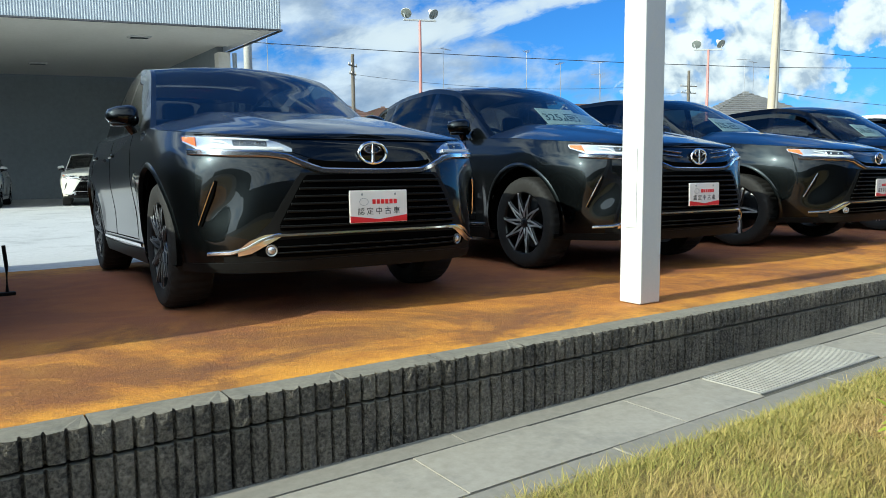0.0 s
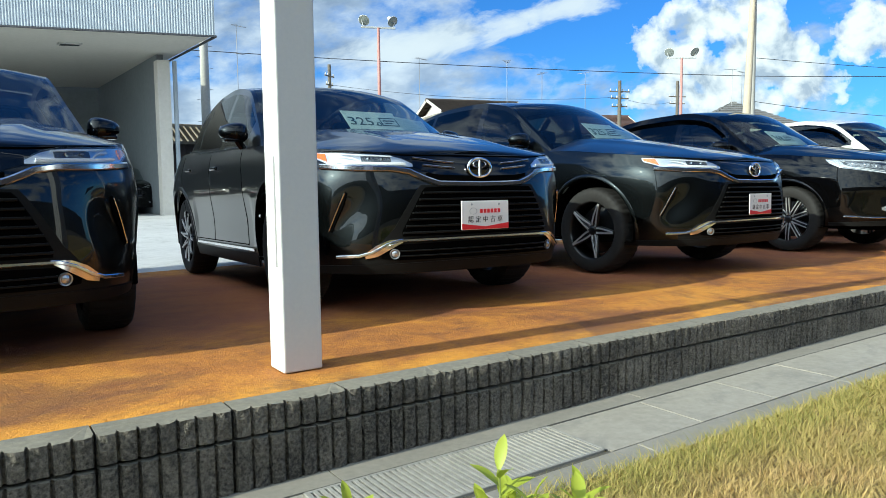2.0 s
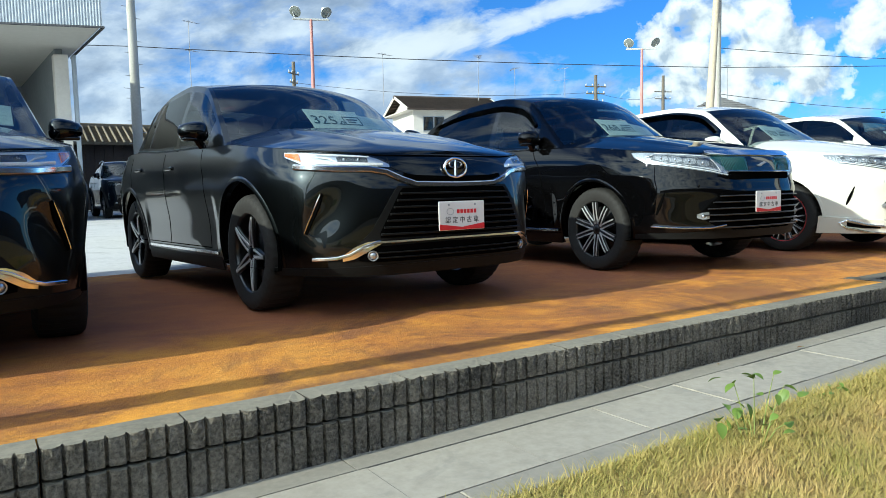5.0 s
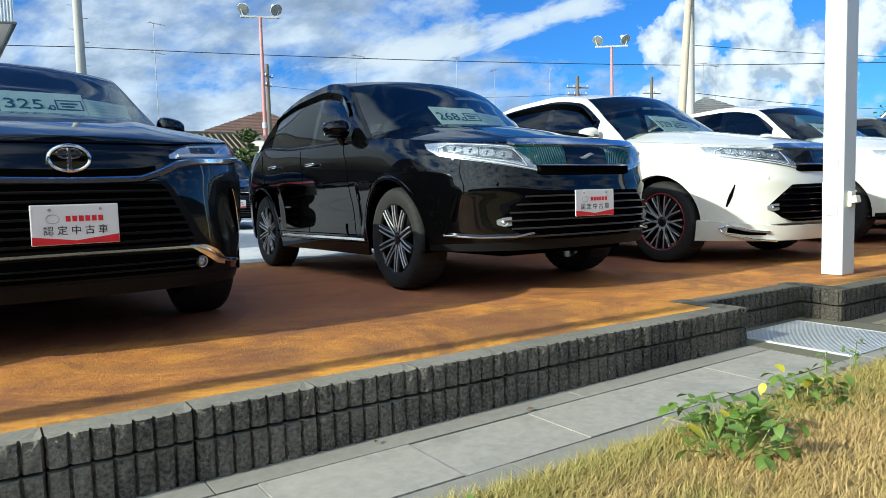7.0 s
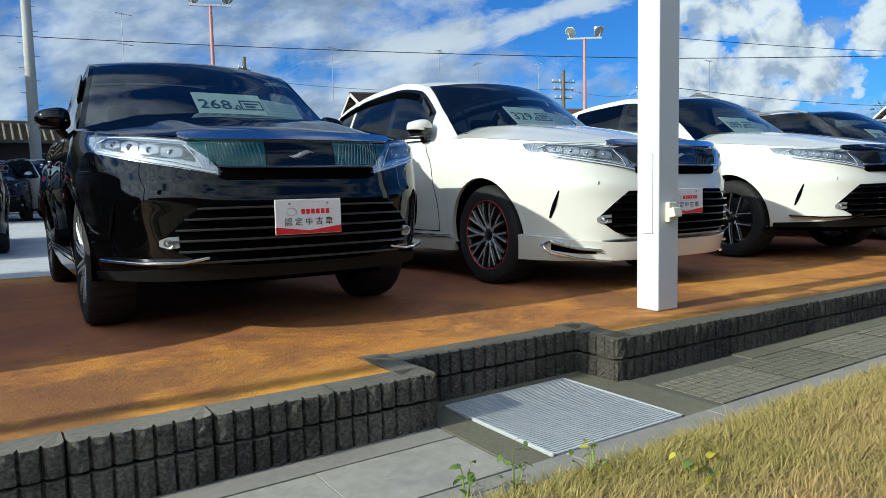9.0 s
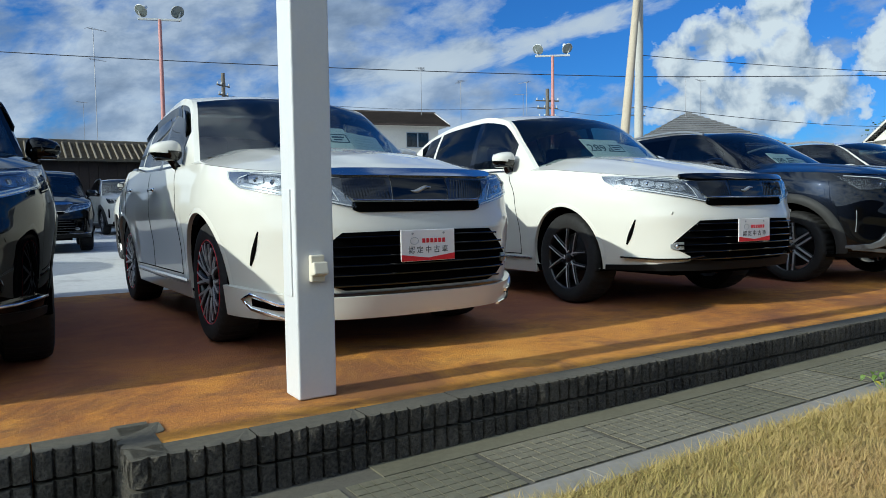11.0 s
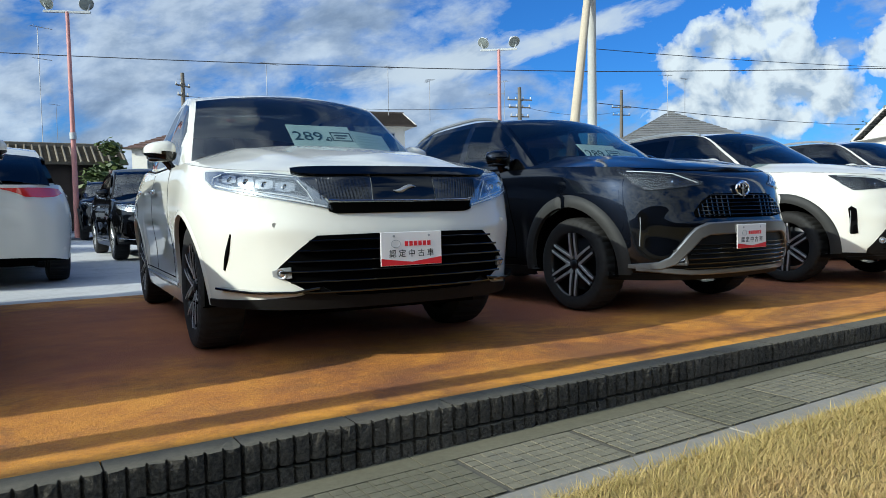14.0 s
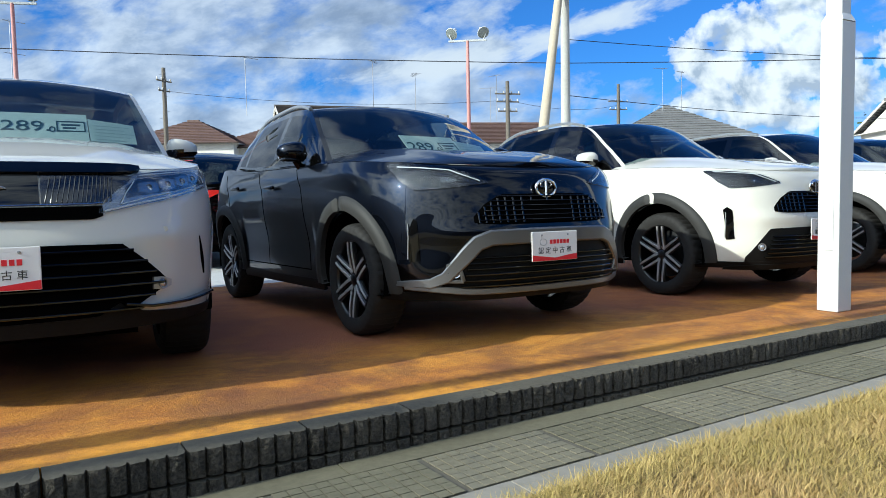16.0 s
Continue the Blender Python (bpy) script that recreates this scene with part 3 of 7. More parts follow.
# setts beyond the recess: panels of small squares
x = NOTCH_B + 0.09
side = 0.0475
panel = 0
s = side - 0.0034
sett_mesh = bpy.data.meshes.new("sett")
sett_mesh.from_pydata([(a * s / 2 * q, b * s / 2 * q, -d) for q, d in ((1.0, 0.003), (0.992, 0.0)) for a, b in ((-1, -1), (1, -1), (1, 1), (-1, 1))], [], [(0, 1, 5, 4), (1, 2, 6, 5), (2, 3, 7, 6), (3, 0, 4, 7), (4, 5, 6, 7)])
sett_mesh.materials.append(TILE)
sett_dark = sett_mesh.copy()
sett_dark.materials[0] = TILE_DARK
while x < 22:
    n = 11
    geos = []
    tone = rng.uniform(-0.001, 0.002)
    finish = TILE_DARK if panel % 5 in (1, 4) else TILE
    for i in range(n):
        for j in range(7):
            cx, cy = x + 0.012 + (i + 0.5) * side, -0.455 - (j + 0.5) * side
            if x < 16.5:
                s = side - 0.0034
                zz = walk_z(cx) + tone + rng.uniform(-0.0008, 0.0008)
                if x < 11.0:
                    sett = new("sett", sett_dark if finish is TILE_DARK else sett_mesh)
                    sett.parent, sett.location = path_bed, (cx, cy, zz)
                    continue
                V = [(cx + a * s / 2 * q, cy + b * s / 2 * q, zz - d) for q, d in ((1.0, 0.003), (0.992, 0.0)) for a, b in ((-1, -1), (1, -1), (1, 1), (-1, 1))]
                geos.append((V, [(0, 1, 5, 4), (1, 2, 6, 5), (2, 3, 7, 6), (3, 0, 4, 7), (4, 5, 6, 7)]))
    if x < 11.0:
        pass
    elif geos:
        tagged(mesh_ob("sett_panel", *merge(*geos), finish, path_bed, smooth=False), kind="stuff")
    else:
        paver("sett_panel", x, x + n * side, -0.792, -0.455, TILE)
    panel += 1
    x += n * side + 0.024
paver("sett_panel", 22.0, 30.0, -0.792, -0.455, TILE)


# ---- drain gratings ----
def grating(x0, x1, y0, y1, lift, along_x, n_bars, label, cross, mat=GALV):
    g = thing("drain_grating", Matrix.Translation(((x0 + x1) / 2, (y0 + y1) / 2, walk_z((x0 + x1) / 2) + lift)) @ Matrix.Rotation(-math.atan(0.0095), 4, "Y"), label, "drain grating", "drain gratings")
    w, d = x1 - x0, y1 - y0
    for c, s in (((0, -d / 2 + 0.006, 0), (w, 0.012, 0.03)), ((0, d / 2 - 0.006, 0), (w, 0.012, 0.03)), ((-w / 2 + 0.006, 0, 0), (0.012, d, 0.03)), ((w / 2 - 0.006, 0, 0), (0.012, d, 0.03))):
        box_part("frame_bar", (c[0], c[1], -0.012), s, mat, g, 0.002, seg=1)
    for i in range(n_bars):
        u = (i + 0.5) / n_bars - 0.5
        c, s = ((0, u * d, -0.008), (w - 0.02, d / n_bars * 0.58, 0.02)) if along_x else ((u * w, 0, -0.008), (w / n_bars * 0.58, d - 0.02, 0.02))
        box_part("bar", c, s, mat, g, 0.0, seg=1)
    for i in range(cross):
        u = (i + 0.5) / cross - 0.5
        c, s = ((u * w, 0, -0.008), (0.008, d - 0.02, 0.014)) if along_x else ((0, u * d, -0.008), (w - 0.02, 0.008, 0.014))
        box_part("cross_bar", c, s, mat, g, 0.0, seg=1)
    box_part("drain_pit", (0, 0, -0.06), (w - 0.02, d - 0.02, 0.02), GALV_DARK, g, 0)
    return g


grating(-0.15, 0.90, -0.775, -0.462, 0.002, False, 44, "dusty steel drain grating set in the footpath", 3, GALV_DUSTY)
for a, b, c, d in ((NOTCH_A - 0.0, NOTCH_A + 0.13, -0.80, NOTCH_Y - 0.01), (NOTCH_B - 0.13, NOTCH_B + 0.06, -0.80, NOTCH_Y - 0.01), (NOTCH_A + 0.13, NOTCH_B - 0.13, -0.145, NOTCH_Y - 0.005)):
    paver("grating_surround", a, b, c, d, TILE_DARK, 0.05)
grating(NOTCH_A + 0.14, NOTCH_B - 0.14, -0.795, -0.150, 0.004, True, 42, "square steel drain grating in the wall's recess", 7)

# ---- dry verge ----
def mound(x, y):
    """The soil's height over the footpath: level with the kerb at its edge, gently uneven beyond."""
    return 0.004 + np.clip((-0.94 - y) / 0.12, 0, 1) * (0.014 + 0.007 * np.sin(x * 2.1 + y * 3) + 0.005 * np.sin(4.3 * x - 2 * y))


verge = mesh_ob("verge", [(x, y, walk_z(x) + float(mound(x, y))) for x in np.arange(-14, 32, 0.25) for y in (-0.932, -1.05, -1.3, -1.6, -2.0, -2.5, -3.2, -4.5, -8.0)],
                grid_faces(len(np.arange(-14, 32, 0.25)), 9), SOIL)
tagged(verge, "dry grass verge beside the footpath", "ground", kind="structure")
GRASS = material("dry_grass", (0.3, 0.25, 0.08), 0.7)
t = GRASS.node_tree
isl = t.nodes.new("ShaderNodeNewGeometry").outputs["Random Per Island"]
patchy = noise_fac(t, world_place(GRASS), 1.3, 4, 0.6)
g1 = ramp(t, isl, [(0.0, (0.30, 0.205, 0.06)), (0.35, (0.47, 0.32, 0.11)), (0.7, (0.58, 0.41, 0.17)), (1.0, (0.33, 0.19, 0.07))])
g2 = ramp(t, isl, [(0.0, (0.16, 0.18, 0.03)), (0.6, (0.33, 0.29, 0.06)), (1.0, (0.47, 0.36, 0.12))])
gx = t.nodes.new("ShaderNodeSeparateXYZ")
t.links.new(world_place(GRASS), gx.inputs[0])
dry = ramp(t, math_node(t, "MULTIPLY", gx.outputs[0], 0.08), [(0.0, (1, 1, 1)), (0.55, (0.8, 0.8, 0.8)), (0.85, (0.42, 0.42, 0.42))])
kerbside = ramp(t, math_node(t, "ADD", math_node(t, "ADD", gx.outputs[1], 1.9), math_node(t, "MULTIPLY", patchy, 0.4)), [(0.78, (0, 0, 0)), (1.10, (0.85, 0.85, 0.85))])
green = math_node(t, "MAXIMUM", ramp(t, patchy, [(0.42, (0, 0, 0)), (0.62, (1, 1, 1))]), kerbside)
t.links.new(mix(t, math_node(t, "MULTIPLY", dry, green), g1, g2), bsdf(GRASS).inputs["Base Color"])
bsdf(GRASS).inputs["Subsurface Weight"].default_value = 0.0


def grass(name, count, x0, x1, y_of, hgt, label, seed):
    r = np.random.RandomState(seed)
    x, u = r.uniform(x0, x1, count), r.rand(count)
    y = y_of(x, u, r)
    z = np.array([walk_z(v) for v in x]) + mound(x, y) - 0.008
    h = hgt * (0.4 + 0.9 * r.rand(count))
    ang, lean, wd = r.uniform(0, 2 * np.pi, count), r.uniform(0.4, 2.2, count), 0.0008 + 0.0010 * r.rand(count)
    dx, dy = np.cos(ang), np.sin(ang)
    V = np.zeros((count, 5, 3))
    for k, (f, hh, ll) in enumerate(((1.0, 0.0, 0.0), (-1.0, 0.0, 0.0), (0.7, 0.6, 0.45), (-0.7, 0.6, 0.45), (0.0, 0.95, 1.0))):
        V[:, k, 0] = x - dy * wd * f + dx * lean * h * ll
        V[:, k, 1] = y + dx * wd * f + dy * lean * h * ll
        V[:, k, 2] = z + 0.01 + h * hh
    V[:, :, 2] -= 0.004
    b = np.arange(count) * 5
    F = [q for i in b.tolist() for q in ((i, i + 1, i + 3, i + 2), (i + 2, i + 3, i + 4))]
    me = bpy.data.meshes.new(name)
    me.from_pydata(V.reshape(-1, 3).tolist(), [], F)
    me.materials.append(GRASS)
    return tagged(new(name, me), label, "grass", kind="stuff")


grass("grass", 390000, -2.6, 17.5, lambda x, u, r: -0.95 - 1.2 * u**1.05, 0.035, "dry yellow grass with green tufts on the verge", 1)
grass("grass_fringe", 16000, -3.0, 18.5, lambda x, u, r: -0.925 - 0.07 * np.abs(r.randn(len(x))) + 0.02 * np.sin(x * 3.1), 0.040, "longer grass leaning over the kerb stones", 2)

TUFTS = np.random.RandomState(5).rand(1500, 2)


def tuft_y(x, u, r):
    pick = (u * len(TUFTS)).astype(int)
    x[:] = -2.6 + 20.1 * TUFTS[pick, 0] + 0.03 * r.randn(len(x))
    return -0.97 - 1.25 * TUFTS[pick, 1] ** 1.2 + 0.025 * r.randn(len(x))


grass("grass_tufts", 70000, -2.6, 17.5, tuft_y, 0.042, "taller clumps of straw and green grass on the verge", 3)

# ---- posts ----
def post(x):
    pst = thing("post", Matrix.Translation((x + 0.064, 0.087, 0)), "square white steel post standing on the paving", "post", "white posts")
    box_part("shaft", (0, 0, 0.95), (0.160, 0.145, 1.90), POST, pst, 0.008, seg=3)
    V, F = [], []
    for z, s in ((1.90, 0.150), (1.95, 0.108)):
        V += [(a * s / 2, b * s / 2, z) for a, b in ((-1, -1), (1, -1), (1, 1), (-1, 1))]
    mesh_ob("shoulder", V, [(0, 1, 5, 4), (1, 2, 6, 5), (2, 3, 7, 6), (3, 0, 4, 7)], POST, pst, smooth=False)
    box_part("upper_shaft", (0, 0, 4.2), (0.108, 0.108, 4.6), POST, pst, 0.006)
    box_part("hatch", (-0.083, 0.0, 0.62), (0.008, 0.075, 0.42), POST, pst, 0.002)
    return pst


for x in (0.0, 8.89, 17.2):
    post(x)
sock = thing("socket_box", Matrix.Translation((8.955, 0.0135, 0.52)), "small ivory weatherproof socket box on the white post", "socket box")
box_part("box", (0.0, -0.012, 0.0), (0.058, 0.028, 0.105), IVORY, sock, 0.005)
box_part("hood", (0.0, -0.036, -0.01), (0.062, 0.045, 0.050), IVORY, sock, 0.006, m=Matrix.Rotation(radians(-14), 4, "X"))

# slim bay markers on the paving
for x, y in ((-2.75, 3.1), (0.0, 3.46), (5.62, 4.26)):
    mk = thing("bay_marker", Matrix.Translation((x, y, lot_z(x, y))), "thin black marker rod standing on the paving", "marker", "bay markers")
    tube("rod", [(0, 0, 0.02), (0.005, 0, 0.2), (-0.004, 0, 0.34)], 0.012, TRIM, mk)
    box_part("foot", (0, 0, 0.012), (0.10, 0.06, 0.024), TRIM, mk, 0.006)

# ---- weeds and a young shrub on the verge ----
def leaf_material(name, dark, light, trans=0.35):
    m = material(name, light, 0.5)
    t = m.node_tree
    isl = t.nodes.new("ShaderNodeNewGeometry").outputs["Random Per Island"]
    c = ramp(t, isl, [(0.0, dark), (1.0, light)])
    vein = noise_fac(t, place(m), 60, 3, 0.5)
    c = mix(t, math_node(t, "MULTIPLY", vein, 0.35), c, dark)
    t.links.new(c, bsdf(m).inputs["Base Color"])
    tl = t.nodes.new("ShaderNodeBsdfTranslucent")
    t.links.new(c, tl.inputs[0])
    mx = t.nodes.new("ShaderNodeMixShader")
    mx.inputs[0].default_value = trans
    t.links.new(bsdf(m).outputs[0], mx.inputs[1])
    t.links.new(tl.outputs[0], mx.inputs[2])
    t.links.new(mx.outputs[0], t.nodes["Material Output"].inputs[0])
    return m


LEAF_BRIGHT = leaf_material("bright_shrub_leaf", (0.22, 0.29, 0.025), (0.54, 0.58, 0.07))
LEAF_WEED = leaf_material("weed_leaf", (0.07, 0.15, 0.025), (0.26, 0.36, 0.07))
LEAF_YELLOW = leaf_material("yellowing_leaf", (0.45, 0.40, 0.04), (0.62, 0.55, 0.06))
STEM = material("green_stem", (0.20, 0.24, 0.06), 0.6)


def leaf(length, width, fold=0.25, droop=0.3, heart=False):
    """One leaf along +y with a folded midrib and a bent tip."""
    V, F, n = [], [], 6
    for i in range(n + 1):
        u = i / n
        w = width * (math.sin(math.pi * min(1, u * 0.92 + 0.06)) ** 0.75) * (1.0 if not heart else (1.15 - 0.5 * u))
        w = 0.0008 if i == n else w
        y, z = length * u * (1 - 0.12 * droop * u), -droop * length * u * u * 0.6
        V += [(-w / 2, y, z + fold * w / 2), (0, y, z), (w / 2, y, z + fold * w / 2)]
    for i in range(n):
        for k in (0, 1):
            a = i * 3 + k
            F.append((a, a + 1, a + 4, a + 3))
    return V, F


def shrub(x, y, h, sprigs, seed, label, spread):
    rg = random.Random(seed)
    pl = thing("shrub", Matrix.Translation((x, y, walk_z(x))), label, "shrub")
    for _ in range(sprigs):
        a, r = rg.uniform(0, 6.28), spread * math.sqrt(rg.random())
        hh = h * rg.uniform(0.62, 1.0) * (1 - 0.35 * (r / spread) ** 2)
        base, tip = Vector((math.cos(a) * r * 0.35, math.sin(a) * r * 0.35, 0)), Vector((math.cos(a) * r, math.sin(a) * r, hh))
        mid = (base + tip) / 2 + Vector((0, 0, 0.03))
        tube("stem", [base, mid, tip], 0.0035, STEM, pl, 5, scale=[1, 0.8, 0.5])
        k = rg.randint(11, 15)
        for i in range(k):
            q = i / (k - 1)
            p = mid.lerp(tip, 0.35 + 0.65 * q)
            ang, pitch = i * 2.4 + rg.uniform(-0.3, 0.3), radians(-5 + 70 * q**1.6 + rg.uniform(-12, 12))
            s = rg.uniform(0.75, 1.15) * (1.0 - 0.25 * q)
            g = leaf(0.074 * s, 0.027 * s, 0.3, 0.35)
            m = Matrix.Translation(p) @ Matrix.Rotation(ang, 4, "Z") @ Matrix.Rotation(pitch, 4, "X")
            mesh_ob("leaf", *moved(g, m), LEAF_BRIGHT, pl)
    return pl


def weed(x, y, h, n, size, seed, label, yellow=0.08, spread=0.16):
    rg = random.Random(seed)
    pl = thing("weed", Matrix.Translation((x, y, walk_z(x))), label, "weed", "weeds on the verge")
    for i in range(n):
        a, r = rg.uniform(0, 6.28), spread * math.sqrt(rg.random())
        base = Vector((math.cos(a) * r * 0.3, math.sin(a) * r * 0.3, 0))
        tip = Vector((math.cos(a) * r, math.sin(a) * r, h * rg.uniform(0.25, 1.0)))
        if i % 3 == 0:
            tube("stem", [base, (base + tip) / 2 + Vector((0, 0, 0.02)), tip], 0.0025, STEM, pl, 5, scale=[1, 0.8, 0.5])
        s = size * rg.uniform(0.6, 1.15)
        m = Matrix.Translation(tip) @ Matrix.Rotation(rg.uniform(0, 6.28), 4, "Z") @ Matrix.Rotation(radians(rg.uniform(-50, 35)), 4, "X") @ Matrix.Rotation(radians(rg.uniform(-30, 30)), 4, "Y")
        mesh_ob("leaf", *moved(leaf(s, s * 0.72, 0.18, 0.5, True), m), LEAF_YELLOW if rg.random() < yellow else LEAF_WEED, pl)
    return pl


shrub(-0.87, -1.76, 0.52, 30, 3, "young shrub with bright green upright leaves on the verge", 0.18)
shrub(-0.56, -1.72, 0.57, 36, 9, "leafy shrub with yellow-green shoots in the dry grass", 0.22)
shrub(-0.28, -1.68, 0.55, 28, 4, "low shrub with bright yellow-green leaf tufts", 0.19)
weed(5.85, -1.22, 0.18, 90, 0.060, 1, "sprawling weed with broad green leaves", 0.08, 0.19)
weed(6.05, -1.10, 0.13, 44, 0.055, 12, "sprawling weed beside the kerb stones", 0.05, 0.18)
weed(6.55, -1.06, 0.13, 44, 0.055, 2, "patch of broad-leaved weeds in dry grass", 0.15, 0.16)
weed(7.15, -0.93, 0.16, 16, 0.030, 5, "thin upright weed by the kerb", 0.0, 0.04)
weed(7.38, -1.00, 0.12, 14, 0.034, 6, "small weed with a yellow leaf", 0.35, 0.06)
weed(7.62, -1.22, 0.09, 16, 0.040, 7, "low yellowing weed in the grass", 0.6, 0.09)
weed(7.02, -0.88, 0.12, 10, 0.032, 8, "small weed growing over the kerb", 0.0, 0.04)
weed(11.45, -0.93, 0.10, 16, 0.040, 14, "weed with tattered leaves at the kerb", 0.1, 0.12)
weed(11.60, -1.00, 0.07, 14, 0.040, 15, "low weed in the dry grass", 0.2, 0.10)
weed(4.24, -1.12, 0.25, 26, 0.055, 16, "upright broad-leaved weed by the kerb stones", 0.05, 0.15)
weed(4.95, -1.03, 0.08, 8, 0.035, 17, "small weed hanging over the kerb", 0.0, 0.08)


# ---- fallen leaves on the slabs ----
LEAF_DRY = leaf_material("dry_leaf", (0.14, 0.07, 0.03), (0.30, 0.16, 0.07), 0.1)


def fallen(x, y, size, turn, mat, label):
    lf = thing("fallen_leaf", Matrix.Translation((x, y, walk_z(x) + 0.010)) @ Matrix.Rotation(radians(turn), 4, "Z"), label, "leaf", "fallen leaves")
    mesh_ob("blade", *leaf(size, size * 0.6, 0.5, 0.15), mat, lf)
    tube("leaf_stalk", [(0, -size * 0.35, 0.001), (0, 0, 0.0)], 0.0012, STEM, lf, 5)


fallen(5.72, -0.45, 0.032, 70, LEAF_DRY, "curled brown leaf lying on the footpath")
fallen(6.14, -0.78, 0.022, 20, LEAF_YELLOW, "small yellow leaf lying on the footpath")
fallen(5.06, -0.39, 0.026, -40, LEAF_DRY, "dry brown leaf by the foot of the wall")

# ---- cars: x across, y from the nose to the tail, z up ----
class Shape:
    """The outer skin of one model: side and front as one surface over (a, z); a runs from the nose's middle (0) round the corner (1) and on along the side in metres."""

    def __init__(self, s):
        self.s = s
        self.w, self.yf, self.zsh, self.zs = (smooth_table(s[k]) for k in ("w", "yf", "zsh", "sill"))
        self.rail_x, self.rail_z = smooth_table(s["rail_x"]), smooth_table(s["rail_z"])
        self.d, self.n, self.L = s["d"], s["n"], s["L"]
        self.hubs = (s["fo"], s["fo"] + s["wb"])

    def at(self, a, z):
        sg, a = (-1 if a < 0 else 1), abs(a)
        w, yf = self.w(z), self.yf(z)
        if a <= 1:
            th = a * math.pi / 2
            x, y = w * math.sin(th) ** (2 / self.n), yf + self.d * (1 - max(math.cos(th), 0) ** (2 / self.n))
            y += self.s["carve"](a, z)
        else:
            x, y = w, yf + self.d + (a - 1)
            end = self.L - self.s["tail"]
            if y > end:
                q = min((y - end) / self.s["tail"], 1.0)
                x *= max(1 - q**3.2, 0) ** 0.42
        bulge = sum(math.exp(-((y - h) / 0.42) ** 2) for h in self.hubs) * 0.020 * math.exp(-((z - 0.72) / 0.3) ** 2)
        waist = -0.018 * math.exp(-((z - 0.52) / 0.16) ** 2) * (1 if self.hubs[0] + 0.5 < y < self.hubs[1] - 0.5 else 0.3)
        return Vector((sg * (x + (bulge + waist) * min(1, x / (w + 1e-6)) ** 6), y, z))

    def off(self, a, z, o):
        p = self.at(a, z)
        if not o:
            return p
        e = 0.01
        du, dv = self.at(a + e, z) - self.at(a - e, z), self.at(a, z + e) - self.at(a, z - e)
        n = du.cross(dv).normalized()
        if n.y > 0 and abs(a) <= 1 or n.x * p.x < 0 and abs(a) > 1:
            n = -n
        return p + n * o


def patch(sh, name, cols, mat, parent, off=0.004, nx=18, nz=6, label="", skirt=0.02):
    """A panel lying on the skin: columns (a, z low, z high)."""
    cols = sorted(cols)
    A = [c[0] for c in cols]
    aa = np.linspace(A[0], A[-1], nx)
    lo, hi = np.interp(aa, A, [c[1] for c in cols]), np.interp(aa, A, [c[2] for c in cols])
    V = []
    rows = [0.0] + list(np.linspace(0, 1, nz)) + [1.0]
    for r, k in enumerate(rows):
        edge = r in (0, len(rows) - 1)
        for i, a in enumerate(aa):
            e2 = edge or i in (0, nx - 1) and False
            V.append(sh.off(a, lo[i] + (hi[i] - lo[i]) * k, off - skirt if e2 else off))
    f = grid_faces(len(rows), nx)
    # close the two ends towards the skin
    for i in (0, nx - 1):
        base = len(V)
        for r in range(1, len(rows) - 1):
            V.append(sh.off(aa[i], lo[i] + (hi[i] - lo[i]) * rows[r], off - skirt))
        for r in range(1, len(rows) - 2):
            f.append((r * nx + i, (r + 1) * nx + i, base + r, base + r - 1))
    return mesh_ob(name, V, f, mat, parent, label)


def line_on(sh, pts, off, step=0.03):
    """Points along a polyline over (a, z) on the skin."""
    out = []
    for (a0, z0), (a1, z1) in zip(pts[:-1], pts[1:]):
        n = max(2, int(max(abs(a1 - a0), abs(z1 - z0)) / step))
        out += [sh.off(a0 + (a1 - a0) * i / n, z0 + (z1 - z0) * i / n, off) for i in range(n)]
    return out + [sh.off(*pts[-1], off)]


def bar(sh, name, pts, a, b, mat, parent, off=0.006, label="", scale=None):
    P = line_on(sh, pts, off)
    sc = None
    if scale:
        sc = [float(np.interp(i / (len(P) - 1), [k[0] for k in scale], [k[1] for k in scale])) for i in range(len(P))]
    v, f = sweep(P, rect_profile(a, b, 0.5), scale=sc)
    return mesh_ob(name, v, f, mat, parent, label)


def both(pts):
    return [[(-p[0], *p[1:]) for p in pts], pts]


def mirrored(half):
    """A line given from the middle outwards, made to run from side to side."""
    return [(-p[0], *p[1:]) for p in half[::-1] if p[0] > 0] + [p for p in half]


